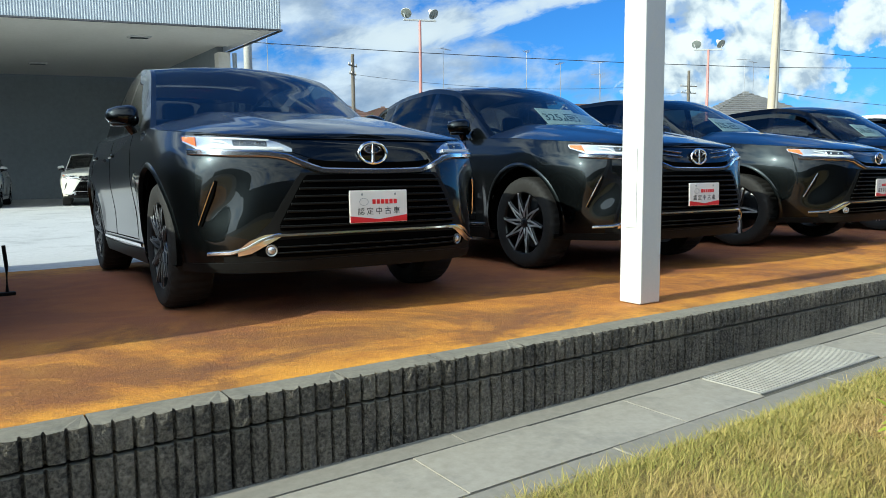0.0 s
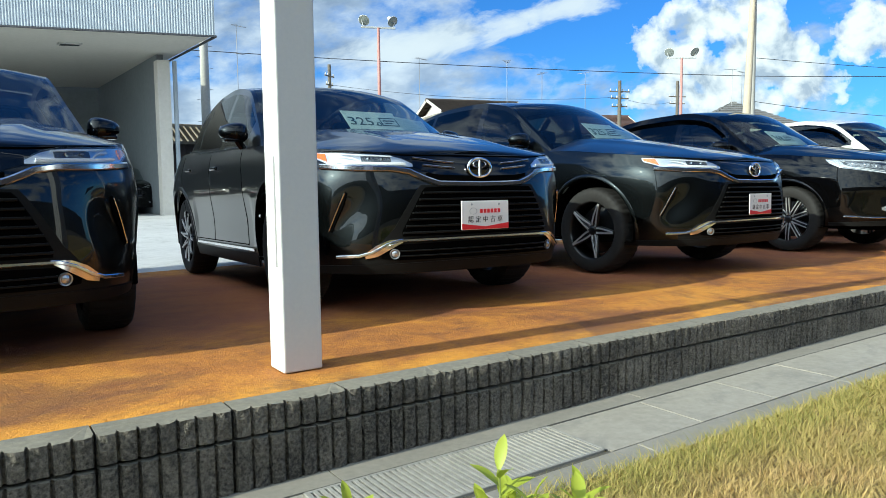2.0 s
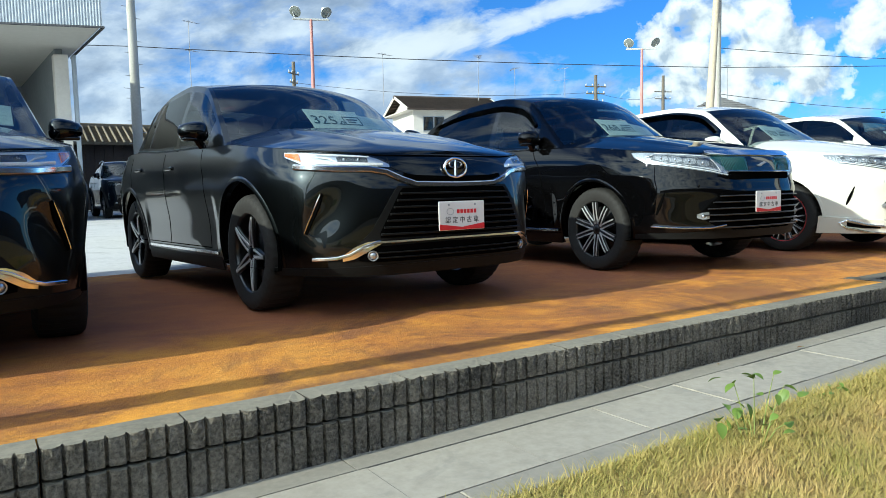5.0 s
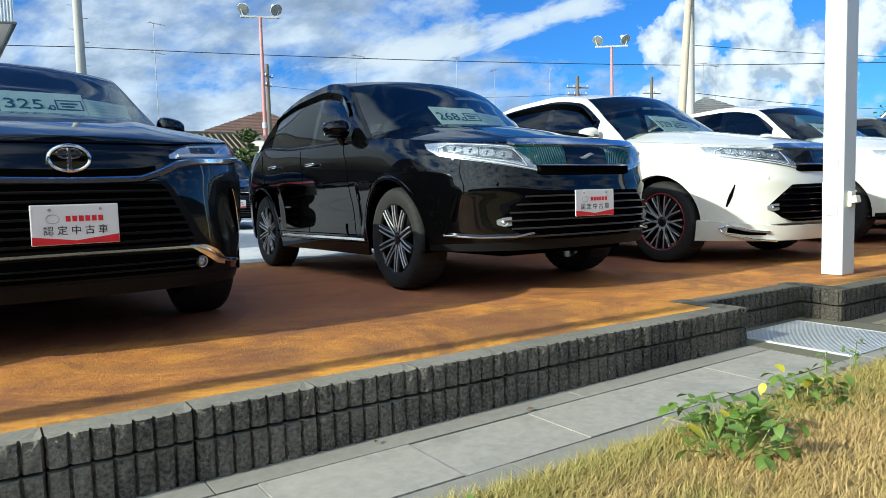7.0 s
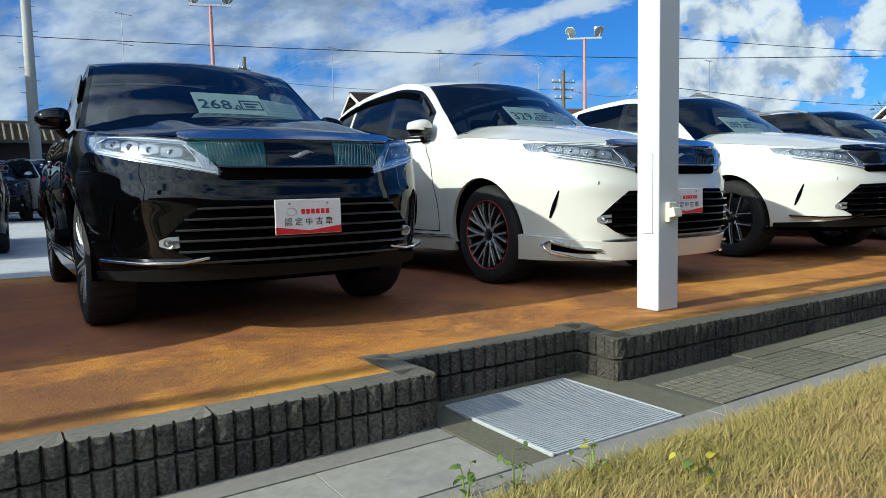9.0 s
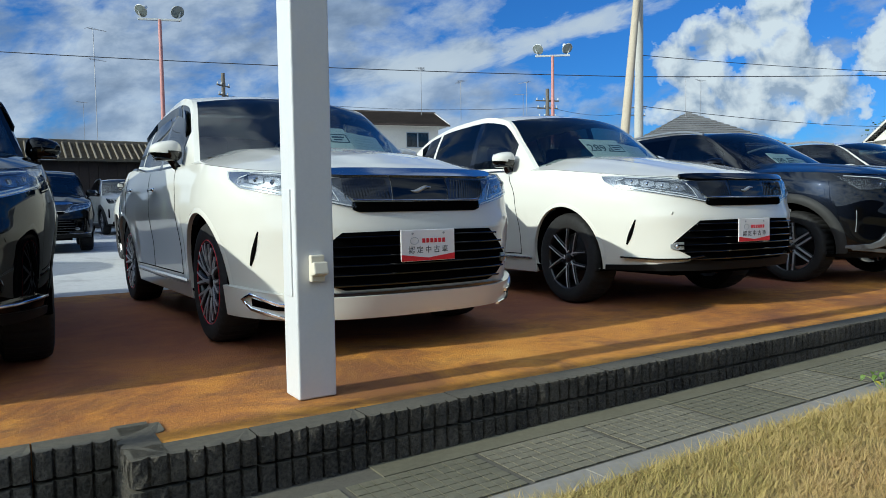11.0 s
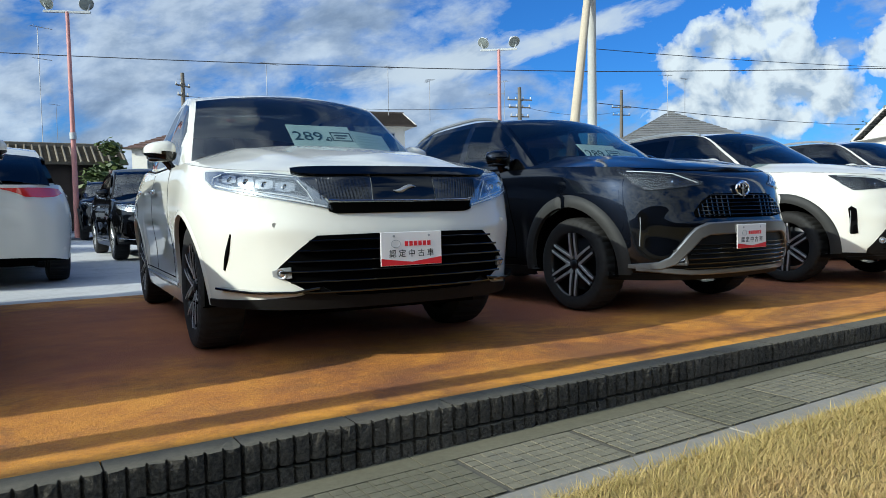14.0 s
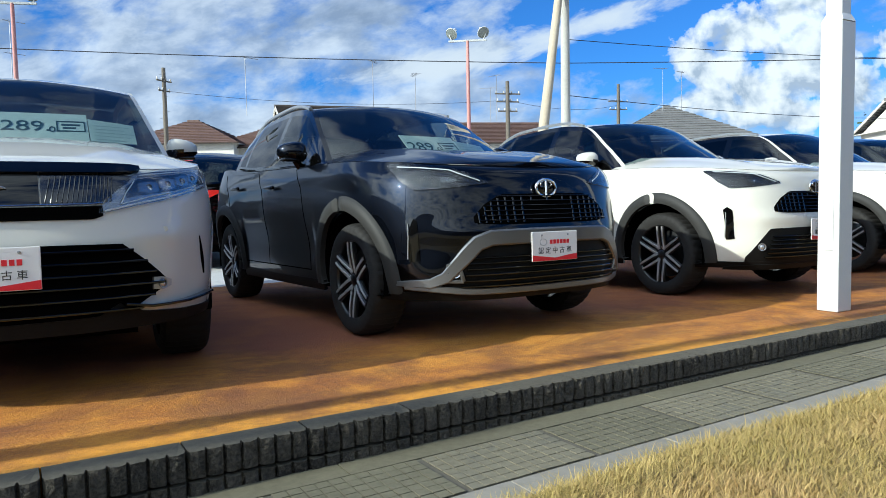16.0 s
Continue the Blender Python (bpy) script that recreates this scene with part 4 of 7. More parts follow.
def wheel(car, x, y, r, spec, side):
    hub = new("wheel")
    hub.parent = car
    hub.location = (x, y, r)
    hub.rotation_euler = (0, 0, math.pi if side > 0 else 0)
    t = spec["tyre_w"]
    rr = spec["rim_r"]
    prof = [(rr - 0.01, 0.02), (rr, 0.004), (rr + 0.012, 0.0), (r - 0.06, -0.012), (r - 0.022, -0.004), (r - 0.008, 0.012), (r - 0.002, 0.03),
            (r, t * 0.30), (r, t * 0.70), (r - 0.008, t - 0.012), (r - 0.06, t + 0.012), (rr, t)]
    V, F = lathe(prof, 120, "x")
    # tread: every second column of the crown sinks into a groove
    for j, (rad, _) in enumerate(prof):
        if 5 <= j <= 9:
            for i in range(120):
                if i % 3 == 2:
                    v = Vector(V[j * 120 + i])
                    k = 1 - 0.007 / rad
                    V[j * 120 + i] = (v.x, v.y * k, v.z * k)
    mesh_ob("tyre", V, F, RUBBER, hub, "black rubber tyre with a worn dusty tread")
    # rim: barrel, lip and spokes
    barrel = lathe([(rr - 0.004, t * 0.9), (rr - 0.012, 0.05), (rr - 0.012, 0.02), (rr - 0.002, 0.006), (rr + 0.004, 0.004)], 48, "x")
    disc = lathe([(0.02, 0.07), (0.06, 0.065), (rr * 0.80, 0.105), (rr * 0.80, 0.12), (0.02, 0.12)], 32, "x")
    mesh_ob("rim_barrel", *merge(barrel, disc), RIM_DARK, hub)
    faces_d, faces_m = [], []
    n, twist, width, pair = spec["spokes"], spec["twist"], spec["spoke_w"], spec["pair"]
    for i in range(n):
        a0 = 2 * math.pi * i / n
        for q in (-1, 1) if pair else (0,):
            pts, k = [], 7
            for j in range(k):
                u = j / (k - 1)
                rad = 0.045 + (rr - 0.055) * u
                ang = a0 + q * (pair * (0.35 + 0.65 * u) / max(rad, 0.05) * 0.16) + twist * u
                pts.append((0.030 - 0.024 * math.sin(u * math.pi * 0.5) + 0.006, rad * math.cos(ang), rad * math.sin(ang)))
            wide = [width * (1.0 - 0.25 * j / (k - 1)) / width for j in range(k)]
            faces_d.append(sweep(pts, rect_profile(0.034, width * 1.15, 0.4), up=(1, 0, 0), scale=wide))
            pts2 = [(p[0] - 0.017, p[1], p[2]) for p in pts]
            faces_m.append(sweep(pts2, rect_profile(width * 0.78, 0.006, 0.5), up=(1, 0, 0), scale=wide))
    mesh_ob("rim", *merge(*faces_d), RIM_DARK, hub, "dark alloy spokes")
    mesh_ob("spoke_face", *merge(*faces_m), spec["face"], hub, "bright machined spoke faces")
    cap = lathe([(0.0001, 0.008), (0.026, 0.010), (0.034, 0.016), (0.034, 0.05)], 24, "x")
    mesh_ob("hub_cap", *cap, RIM_DARK, hub)
    nuts = [moved(lathe([(0.0001, 0.02), (0.009, 0.022), (0.009, 0.05)], 8, "x"), Matrix.Translation((0, 0.055 * math.cos(b), 0.055 * math.sin(b)))) for b in [2 * math.pi * i / 5 + 0.3 for i in range(5)]]
    mesh_ob("wheel_nuts", *merge(*nuts), CHROME, hub)
    if spec.get("ring"):
        mesh_ob("rim_ring", *lathe([(rr + 0.001, 0.003), (rr + 0.005, -0.001), (rr + 0.009, 0.003)], 48, "x"), spec["ring"], hub, "thin red rim ring")
    return hub


def wing_mirror(car, side, x, y, z, mat, folded=False):
    bm = bmesh.new()
    bmesh.ops.create_uvsphere(bm, u_segments=28, v_segments=16, radius=1.0)
    for v in bm.verts:
        p = v.co
        sx = math.copysign(abs(p.x) ** 0.75, p.x)
        sz = math.copysign(abs(p.z) ** 0.7, p.z)
        yy = p.y * 0.085 if p.y < 0 else p.y * 0.03
        v.co = Vector((sx * 0.098, yy + 0.02 * sx * side, sz * (0.070 if sz > 0 else 0.058) * (1 - 0.30 * sx * side * (1 if sz > 0 else 0.6)) + 0.006 * sx * side))
    under = bm.copy()
    bmesh.ops.delete(under, geom=[f for f in under.faces if f.calc_center_median().z > -0.010], context="FACES")
    for v in under.verts:
        v.co *= 1.025
    top = part("mirror_housing", bm, mat, car, smooth=True)
    top.location = (x, y, z)
    part("mirror_lower", under, GLOSS_BLACK, top, smooth=True)
    low = bmesh.new()
    box(low, (0, -0.015, -0.052), (0.15, 0.09, 0.026), 0.011, 3)
    b = part("mirror_base", low, GLOSS_BLACK, top, smooth=True)
    v, f = sweep([(-side * 0.03, 0.0, -0.05), (-side * 0.07, 0.02, -0.10), (-side * 0.11, 0.03, -0.125)], rect_profile(0.06, 0.035, 0.6))
    mesh_ob("mirror_stalk", v, f, GLOSS_BLACK, top)
    g = bmesh.new()
    box(g, (0, 0.032, 0.004), (0.16, 0.006, 0.095), 0.002, 1)
    part("mirror_glass", g, CHROME, top)
    v, f = sweep([(side * (-0.07 + 0.017 * i), -0.078 + 0.0014 * i * i, -0.012) for i in range(9)], rect_profile(0.012, 0.009))
    mesh_ob("turn_signal", v, f, LED, top)


def plate(car, y, z):
    """A dealer's plate: white with a red foot, dark characters and red bars for the maker's word."""
    root = box_part("plate", (0, 0, 0), (0.33, 0.006, 0.165), PLATE_W, car, 0.004, "white plate with red lower corners and black characters")
    root.location = (0, y, z)
    bm = bmesh.new()
    for s in (-1, 1):
        vs = [bm.verts.new(q) for q in ((s * 0.163, -0.0042, -0.080), (s * 0.163, -0.0042, -0.046), (0, -0.0042, -0.066), (0, -0.0042, -0.080))]
        bm.faces.new(vs)
    part("red_foot", bm, PLATE_R, root)
    m = Matrix.Translation((0, -0.0045, 0)) @ Matrix.Rotation(radians(90), 4, "X")
    for i in range(6):
        box_part("red_bar", (-0.028 + i * 0.0245, -0.0036, 0.024), (0.018, 0.002, 0.023), PLATE_R, root, 0)
    v, f = sweep([(0.0245 * math.cos(t) - 0.085, -0.0042, 0.018 * math.sin(t) + 0.024) for t in [2 * math.pi * i / 24 for i in range(24)]], rect_profile(0.002, 0.002), up=(0, 1, 0), closed=True)
    mesh_ob("badge_ring", v, f, SATIN, root)
    words("lettering", "\u8a8d \u5b9a \u4e2d \u53e4 \u8eca", 0.040, PLATE_K, root, Matrix.Translation((0, -0.0035, -0.026)) @ Matrix.Rotation(radians(90), 4, "X"))
    for s in (-1, 1):
        v, f = lathe([(0.0001, -0.007), (0.006, -0.006), (0.006, 0.0)], 10, "y")
        mesh_ob("screw", *moved((v, f), Matrix.Translation((s * 0.095, 0, 0.062))), SATIN, root)
    box_part("plate_bracket", (0, 0.022, 0.0), (0.20, 0.04, 0.10), DARK, root)
    return root


def emblem(sh, car, z, r=0.062, off=0.02):
    p = sh.at(0, z)
    root = new("emblem")
    root.parent = car
    root.location = (0, p.y - off, z)
    k = 40
    v, f = sweep([(r * 1.25 * math.cos(t), 0, r * 0.86 * math.sin(t)) for t in [2 * math.pi * i / k for i in range(k)]], round_profile(0.008, 8), up=(0, 1, 0), closed=True)
    mesh_ob("emblem_ring", v, f, CHROME, root)
    v, f = lathe([(0.0001, 0.0), (r * 0.6, 0.001), (r, 0.008)], 32, "y")
    mesh_ob("emblem_disc", *moved((v, f), Matrix.Diagonal((1.22, 1, 0.84, 1))), GLOSS_BLACK, root)
    v, f = sweep([(r * 0.72 * math.cos(t), -0.004, r * 0.30 * math.sin(t) + 0.020) for t in [2 * math.pi * i / k for i in range(k)]], round_profile(0.0055, 6), up=(0, 1, 0), closed=True)
    mesh_ob("emblem_band", v, f, CHROME, root)
    v, f = sweep([(0, -0.004, r * 0.7), (0, -0.005, 0), (0, -0.004, -r * 0.75)], round_profile(0.010, 6), up=(0, 1, 0))
    mesh_ob("emblem_stem", v, f, CHROME, root)
    return root


def build_body(sh, car, mat, opts):
    s = sh.s
    # ---- skin: columns round nose and side, rows from sill to shoulder ----
    A = list(np.linspace(0, 1, 44)) + list(1 + np.arange(0.03, sh.L - sh.d - 0.0, 0.034))
    rows = 30
    full = [-a for a in A[::-1][:-1]] + A
    cols = len(full)
    V, keep = [], []
    for k in range(rows + 1):
        for a in full:
            z = 0.8
            kk = min(k, rows - 1) / (rows - 1)
            for _ in range(3):
                y = sh.at(a, z).y
                z = sh.zs(y) + (sh.zsh(y) - sh.zs(y)) * kk
            p = sh.at(a, z)
            if k == rows:
                p = Vector((p.x * 0.93, p.y + (0.03 if abs(a) < 1 else 0), p.z - 0.004))
            V.append(p)
    faces = grid_faces(rows + 1, cols)
    ra = s["arch"]

    def inside(p):
        if abs(p.x) < 0.45:
            return False
        return any((p.y - h) ** 2 + (p.z - s["R"] - 0.005) ** 2 < ra * ra for h in sh.hubs)
    out, rim = [], set()
    for f in faces:
        c = sum((V[i] for i in f), Vector()) / 4
        if inside(c):
            rim.update(f)
        else:
            out.append(f)
    used = {i for f in out for i in f}
    for i in rim & used:
        p = V[i]
        h = min(sh.hubs, key=lambda q: abs(q - p.y))
        d = Vector((0, p.y - h, p.z - s["R"] - 0.005))
        if d.length > 1e-4:
            d = d.normalized() * ra
            V[i] = Vector((p.x, h + d.y, s["R"] + 0.005 + d.z))
    body = mesh_ob("body", V, out, mat, car, angle=50)
    # ---- bonnet ----
    front = [a for a in A if a <= 1] + [a for a in A if 1 < a and sh.at(a, 1.0).y < s["cowl"] + 0.25]
    V, cn = [], 33
    for a in front:
        z = 0.9
        for _ in range(3):
            y = sh.at(a, z).y
            z = sh.zsh(y)
        p = sh.at(a, z)
        cr, br = s["crown"](p.y), s["bonnet"]
        for i in range(cn):
            c = -1 + 2 * i / (cn - 1)
            x = p.x * c
            V.append(Vector((x, p.y, p.z + 0.002 + cr * (1 - abs(c) ** br) + s["crease"](x, p.y))))
    mesh_ob("bonnet", V, grid_faces(len(front), cn), mat, car, "bonnet mirroring the cloudy sky", angle=60)
    # ---- cabin: rails left and right, glass and roof between ----
    ys = s["rail_ys"]
    Y = sorted(set(list(np.linspace(ys[0], ys[1], 17)) + list(np.linspace(ys[1], ys[2], 17)) + list(np.linspace(ys[2], ys[3], 13))))
    bow, rc = smooth_table(s["bow"]), smooth_table(s["roof_crown"])
    C = [-1, -0.98, -0.96] + list(np.linspace(-0.92, 0.92, 25)) + [0.96, 0.98, 1]
    V = [Vector((sh.rail_x(y) * c, y - bow(y) * (1 - c * c), sh.rail_z(y) + rc(y) * (1 - c * c))) for y in Y for c in C]
    F = grid_faces(len(Y), len(C))

    def pick(test):
        ids = [q for n_, q in enumerate(F) if test(n_ // (len(C) - 1), n_ % (len(C) - 1))]
        u = sorted({i for q in ids for i in q})
        m = {i: j for j, i in enumerate(u)}
        return [V[i] for i in u], [tuple(m[i] for i in q) for q in ids]
    j1, j2 = Y.index(ys[1]), Y.index(ys[2])
    nC = len(C) - 1
    mesh_ob("windscreen", *pick(lambda j, i: j < j1 and 2 <= i < nC - 2), GLASS_FRONT, car, "sloping windscreen mirroring clouds")
    mesh_ob("roof", *pick(lambda j, i: j1 <= j < j2 or j < j1 and (i < 2 or i >= nC - 2)), opts.get("roof", mat), car)
    mesh_ob("rear_window", *pick(lambda j, i: j >= j2), GLASS_REAR, car)
    # black ceramic edge of the windscreen
    edge = [Vector((sh.rail_x(Y[1]) * c, Y[1] - bow(Y[1]) * (1 - c * c), sh.rail_z(Y[1]) + rc(Y[1]) * (1 - c * c) + 0.002)) for c in np.linspace(-0.9, 0.9, 30)]
    v, f = sweep(edge, rect_profile(0.05, 0.006))
    mesh_ob("windscreen_seal", v, f, TRIM, car)
    # ---- cabin sides ----
    nk = 12
    wins = s["windows"]
    for sd in (-1, 1):
        yy = sorted(set([round(v, 3) for v in np.arange(ys[0], ys[3], 0.05)] + [round(b, 3) for w in wins for b in w]))
        V, g, pil, blk = [], [], [], []
        for y in yy:
            zb = min(sh.zsh(y) - 0.002, sh.rail_z(y))
            xb = max(sh.w(zb) * 0.955, sh.rail_x(y)) if y < s["L"] - s["tail"] else sh.rail_x(y)
            for k in range(nk):
                u = k / (nk - 1)
                barrel = 0.018 * math.sin(u * math.pi) * min(1, max(0, sh.rail_z(y) - zb) / 0.3)
                V.append(Vector((sd * (xb + (sh.rail_x(y) - xb) * u + barrel), y, zb + (sh.rail_z(y) - zb) * u)))
        for j in range(len(yy) - 1):
            ym = (yy[j] + yy[j + 1]) / 2
            w = next((i for i, q in enumerate(wins) if q[0] < ym < q[1]), None)
            for k in range(nk - 1):
                q = (j * nk + k, j * nk + k + 1, (j + 1) * nk + k + 1, (j + 1) * nk + k)
                if w is not None and 0 < k < nk - 2:
                    g.append((q, w))
                elif wins[0][0] < ym < wins[1][0] + 0.03 and k < nk - 2 and ym > wins[0][1] - 0.02:
                    blk.append(q)
                else:
                    pil.append(q)

        def cut(qs):
            u = sorted({i for q in qs for i in q})
            m = {i: j for j, i in enumerate(u)}
            return [V[i] for i in u], [tuple(m[i] for i in q) for q in qs]
        mesh_ob("side_frame", *cut(pil), opts.get("pillar", mat), car)
        if blk:
            mesh_ob("centre_pillar", *cut(blk), GLOSS_BLACK, car)
        for w in range(len(wins)):
            qs = [q for q, i in g if i == w]
            if qs:
                mesh_ob("side_window", *cut(qs), GLASS_SIDE if w == 0 else GLASS_REAR, car)
        # bright line under the glass, rain visor over it
        line = [Vector((sd * (sh.w(sh.zsh(y)) * 0.958 + 0.010), y, sh.zsh(y) + 0.014)) for y in np.arange(wins[0][0] - 0.03, wins[-1][1], 0.1)]
        v, f = sweep(line, rect_profile(0.010, 0.016))
        mesh_ob("belt_moulding", v, f, s["belt"], car)
        if opts.get("visor"):
            vis = []
            for y in np.arange(ys[0] + 0.42, wins[-1][1] - 0.1, 0.06):
                zb = sh.zsh(y)
                xb = sh.w(zb) * 0.955
                u = 1 - 0.10 / max(sh.rail_z(y) - zb, 0.12)
                vis.append(Vector((sd * (xb + (sh.rail_x(y) - xb) * u + 0.020), y, zb + (sh.rail_z(y) - zb) * u - 0.004)))
            v, f = sweep(vis, rect_profile(0.008, 0.062, 0.3))
            mesh_ob("door_visor", v, f, GLASS_REAR, car, "smoked door visor")
        # ---- shut lines, handles, sill ----
        yo = sh.yf(0.8) + sh.d

        def aa(y):
            return sd * (1 + y - yo)
        for y, z0, z1, lean in s["doors"]:
            pts = [(aa(y + lean * (z - z0)), z) for z in np.linspace(z0, z1, 12)]
            v, f = sweep([sh.off(a, z, 0.0005) for a, z in pts], rect_profile(0.007, 0.003), up=(1, 0, 0))
            mesh_ob("shut_line", v, f, DARK, car)
        y0, y1 = s["doors"][0][0], s["doors"][-1][0]
        v, f = sweep([sh.off(aa(y), 0.365, 0.0005) for y in np.linspace(y0, y1, 30)], rect_profile(0.003, 0.007))
        mesh_ob("shut_line", v, f, DARK, car)
        for y, z in s["handles"]:
            p = sh.off(aa(y), z, 0.028)
            bm = bmesh.new()
            box(bm, p, (0.026, 0.19, 0.028), 0.010, 3)
            part("door_handle", bm, s["handle_mat"] or mat, car, smooth=True)
        ya, yb = sh.hubs[0] + ra + 0.01, sh.hubs[1] - ra - 0.01
        patch(sh, "sill_moulding", [(aa(ya), sh.zs(ya), 0.31), (aa((ya + yb) / 2), sh.zs(2), 0.30), (aa(yb), sh.zs(yb), 0.31)], s["sill_mat"] or mat, car, 0.008, 24, 4)
        if s.get("sill_chrome"):
            v, f = sweep([sh.off(aa(y), 0.335, 0.010) for y in np.linspace(ya + 0.05, yb - 0.05, 24)], rect_profile(0.012, 0.020))
            mesh_ob("sill_strip", v, f, CHROME, car)
        # ---- arch edge and liner ----
        for h in sh.hubs:
            n_, rings = 44, s["flare"]
            V, cz = [], s["R"] + 0.005
            for ri, (rad, o) in enumerate(rings):
                for i in range(n_ + 1):
                    t = radians(-28 + 236 * i / n_)
                    z = max(cz + rad * math.sin(t), 0.29)
                    y = h + rad * math.cos(t)
                    # find a for this y on the skin
                    lo, hi = 0.2, 1 + sh.L
                    for _ in range(24):
                        mid = (lo + hi) / 2
                        lo, hi = (mid, hi) if sh.at(mid, z).y < y else (lo, mid)
                    V.append(sh.off(sd * lo, z, o))
            mesh_ob("wheel_arch_trim", V, grid_faces(len(rings), n_ + 1), s["flare_mat"] or mat, car, angle=70)
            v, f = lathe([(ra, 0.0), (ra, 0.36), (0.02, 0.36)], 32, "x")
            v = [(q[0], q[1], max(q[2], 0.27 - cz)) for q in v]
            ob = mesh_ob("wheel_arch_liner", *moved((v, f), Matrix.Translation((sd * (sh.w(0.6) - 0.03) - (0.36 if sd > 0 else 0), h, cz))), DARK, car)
    # tail lamps wrapping round the rear corners
    z1 = sh.zsh(sh.L) - 0.06
    for sd in (-1, 1):
        far = [1 + sh.L - s["tail"] * (1 - q) - sh.yf(z1) - sh.d for q in (0.62, 0.80, 0.92, 0.985)]
        patch(sh, "tail_lamp", [(sd * far[0], z1 - 0.03, z1 + 0.02), (sd * far[1], z1 - 0.07, z1 + 0.03), (sd * far[2], z1 - 0.08, z1 + 0.03), (sd * far[3], z1 - 0.07, z1 + 0.02)], RED, car, 0.008, 16, 4, "red tail lamp", 0.012)
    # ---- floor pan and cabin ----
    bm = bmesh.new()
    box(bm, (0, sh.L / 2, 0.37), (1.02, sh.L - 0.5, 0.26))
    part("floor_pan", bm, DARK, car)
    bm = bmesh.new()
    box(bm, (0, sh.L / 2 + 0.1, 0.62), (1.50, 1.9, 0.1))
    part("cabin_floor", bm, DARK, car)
    yc = s["cowl"]
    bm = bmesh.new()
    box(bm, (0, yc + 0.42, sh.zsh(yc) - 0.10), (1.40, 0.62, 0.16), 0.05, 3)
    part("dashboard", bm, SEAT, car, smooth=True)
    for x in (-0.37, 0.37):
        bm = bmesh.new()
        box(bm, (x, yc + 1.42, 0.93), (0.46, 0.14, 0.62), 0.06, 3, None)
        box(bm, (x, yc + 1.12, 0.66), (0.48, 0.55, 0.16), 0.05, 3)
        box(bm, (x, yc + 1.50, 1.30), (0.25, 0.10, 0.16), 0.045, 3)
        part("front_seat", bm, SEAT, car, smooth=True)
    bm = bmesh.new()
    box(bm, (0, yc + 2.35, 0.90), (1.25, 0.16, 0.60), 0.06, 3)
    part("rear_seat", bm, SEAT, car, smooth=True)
    ring = [(-0.37 + 0.18 * math.cos(t), yc + 0.80 + 0.06 * math.sin(t), 1.02 + 0.165 * math.sin(t)) for t in [2 * math.pi * i / 28 for i in range(28)]]
    v, f = sweep(ring, round_profile(0.014, 6), up=(0, 1, 0), closed=True)
    mesh_ob("steering_wheel", v, f, TRIM, car)
    # wipers
    for x0, x1 in ((-0.62, 0.02), (-0.05, 0.55)):
        v, f = sweep([(x0 + (x1 - x0) * u, yc - 0.02 + 0.10 * abs(x0 + (x1 - x0) * u) ** 1.5 + 0.06 * u, sh.zsh(yc) + s["crown"](yc) * (1 - (x0 + (x1 - x0) * u) ** 2) - 0.055 + 0.02 * u) for u in np.linspace(0, 1, 9)], rect_profile(0.012, 0.010))
        mesh_ob("wiper", v, f, TRIM, car)
    for sd in (-1, 1):
        mx, my, mz = s["mirror"]
        wing_mirror(car, sd, sd * mx, my, mz, opts.get("mirror", mat))
        for h in sh.hubs:
            wheel(car, sd * (sh.w(0.4) - 0.012), h, s["R"], opts["wheel"], sd)
    return body


def headlamp(sh, car, cols, bezel, signs=(-1, 1), guides=(), lenses=(), amber=None, cover=0.014, inner=None, bowl=LAMP_BOWL):
    for sg in signs:
        root = patch(sh, "headlamp", [(sg * c[0], c[1], c[2]) for c in cols], bezel, car, 0.003, 22, 6, "clear headlamp with bright light guides")
        for pts, wd in guides:
            bar(sh, "light_guide", [(sg * p[0], p[1]) for p in pts], wd * 0.6, wd, LED, root, 0.010)
        if inner:
            patch(sh, "lamp_housing", [(sg * c[0], c[1], c[2]) for c in inner], LAMP_BOWL, root, 0.0045, 18, 5)
        for a, z, r in lenses:
            patch(sh, "lamp_bowl", [(sg * (a - 0.040), z - r * 0.9, z + r * 0.75), (sg * a, z - r * 1.25, z + r * 1.25), (sg * (a + 0.038), z - r * 0.75, z + r * 1.0)], bowl, root, 0.0065, 8, 5)
            r *= 0.62
            v, f = lathe([(r * math.cos(t), r * 0.7 * math.sin(t)) for t in np.linspace(0, math.pi / 2 - 0.02, 7)], 20, "y")
            p = sh.off(sg * a, z, 0.0)
            m = Matrix.Translation(p) @ Matrix.Rotation(math.pi, 4, "X")
            mesh_ob("projector", *moved((v, f), m), LENS, root)
            v, f = lathe([(r * 1.05, 0.004), (r * 1.2, 0.012), (r * 1.35, 0.0)], 20, "y")
            mesh_ob("bezel_ring", *moved((v, f), m), CHROME, root)
        if amber:
            patch(sh, "side_marker", [(sg * c[0], c[1], c[2]) for c in amber], AMBER, root, 0.009, 6, 4)
        patch(sh, "lamp_cover", [(sg * c[0], c[1] - 0.002, c[2] + 0.002) for c in cols], GLASS_LAMP, root, cover, 22, 6, skirt=cover)


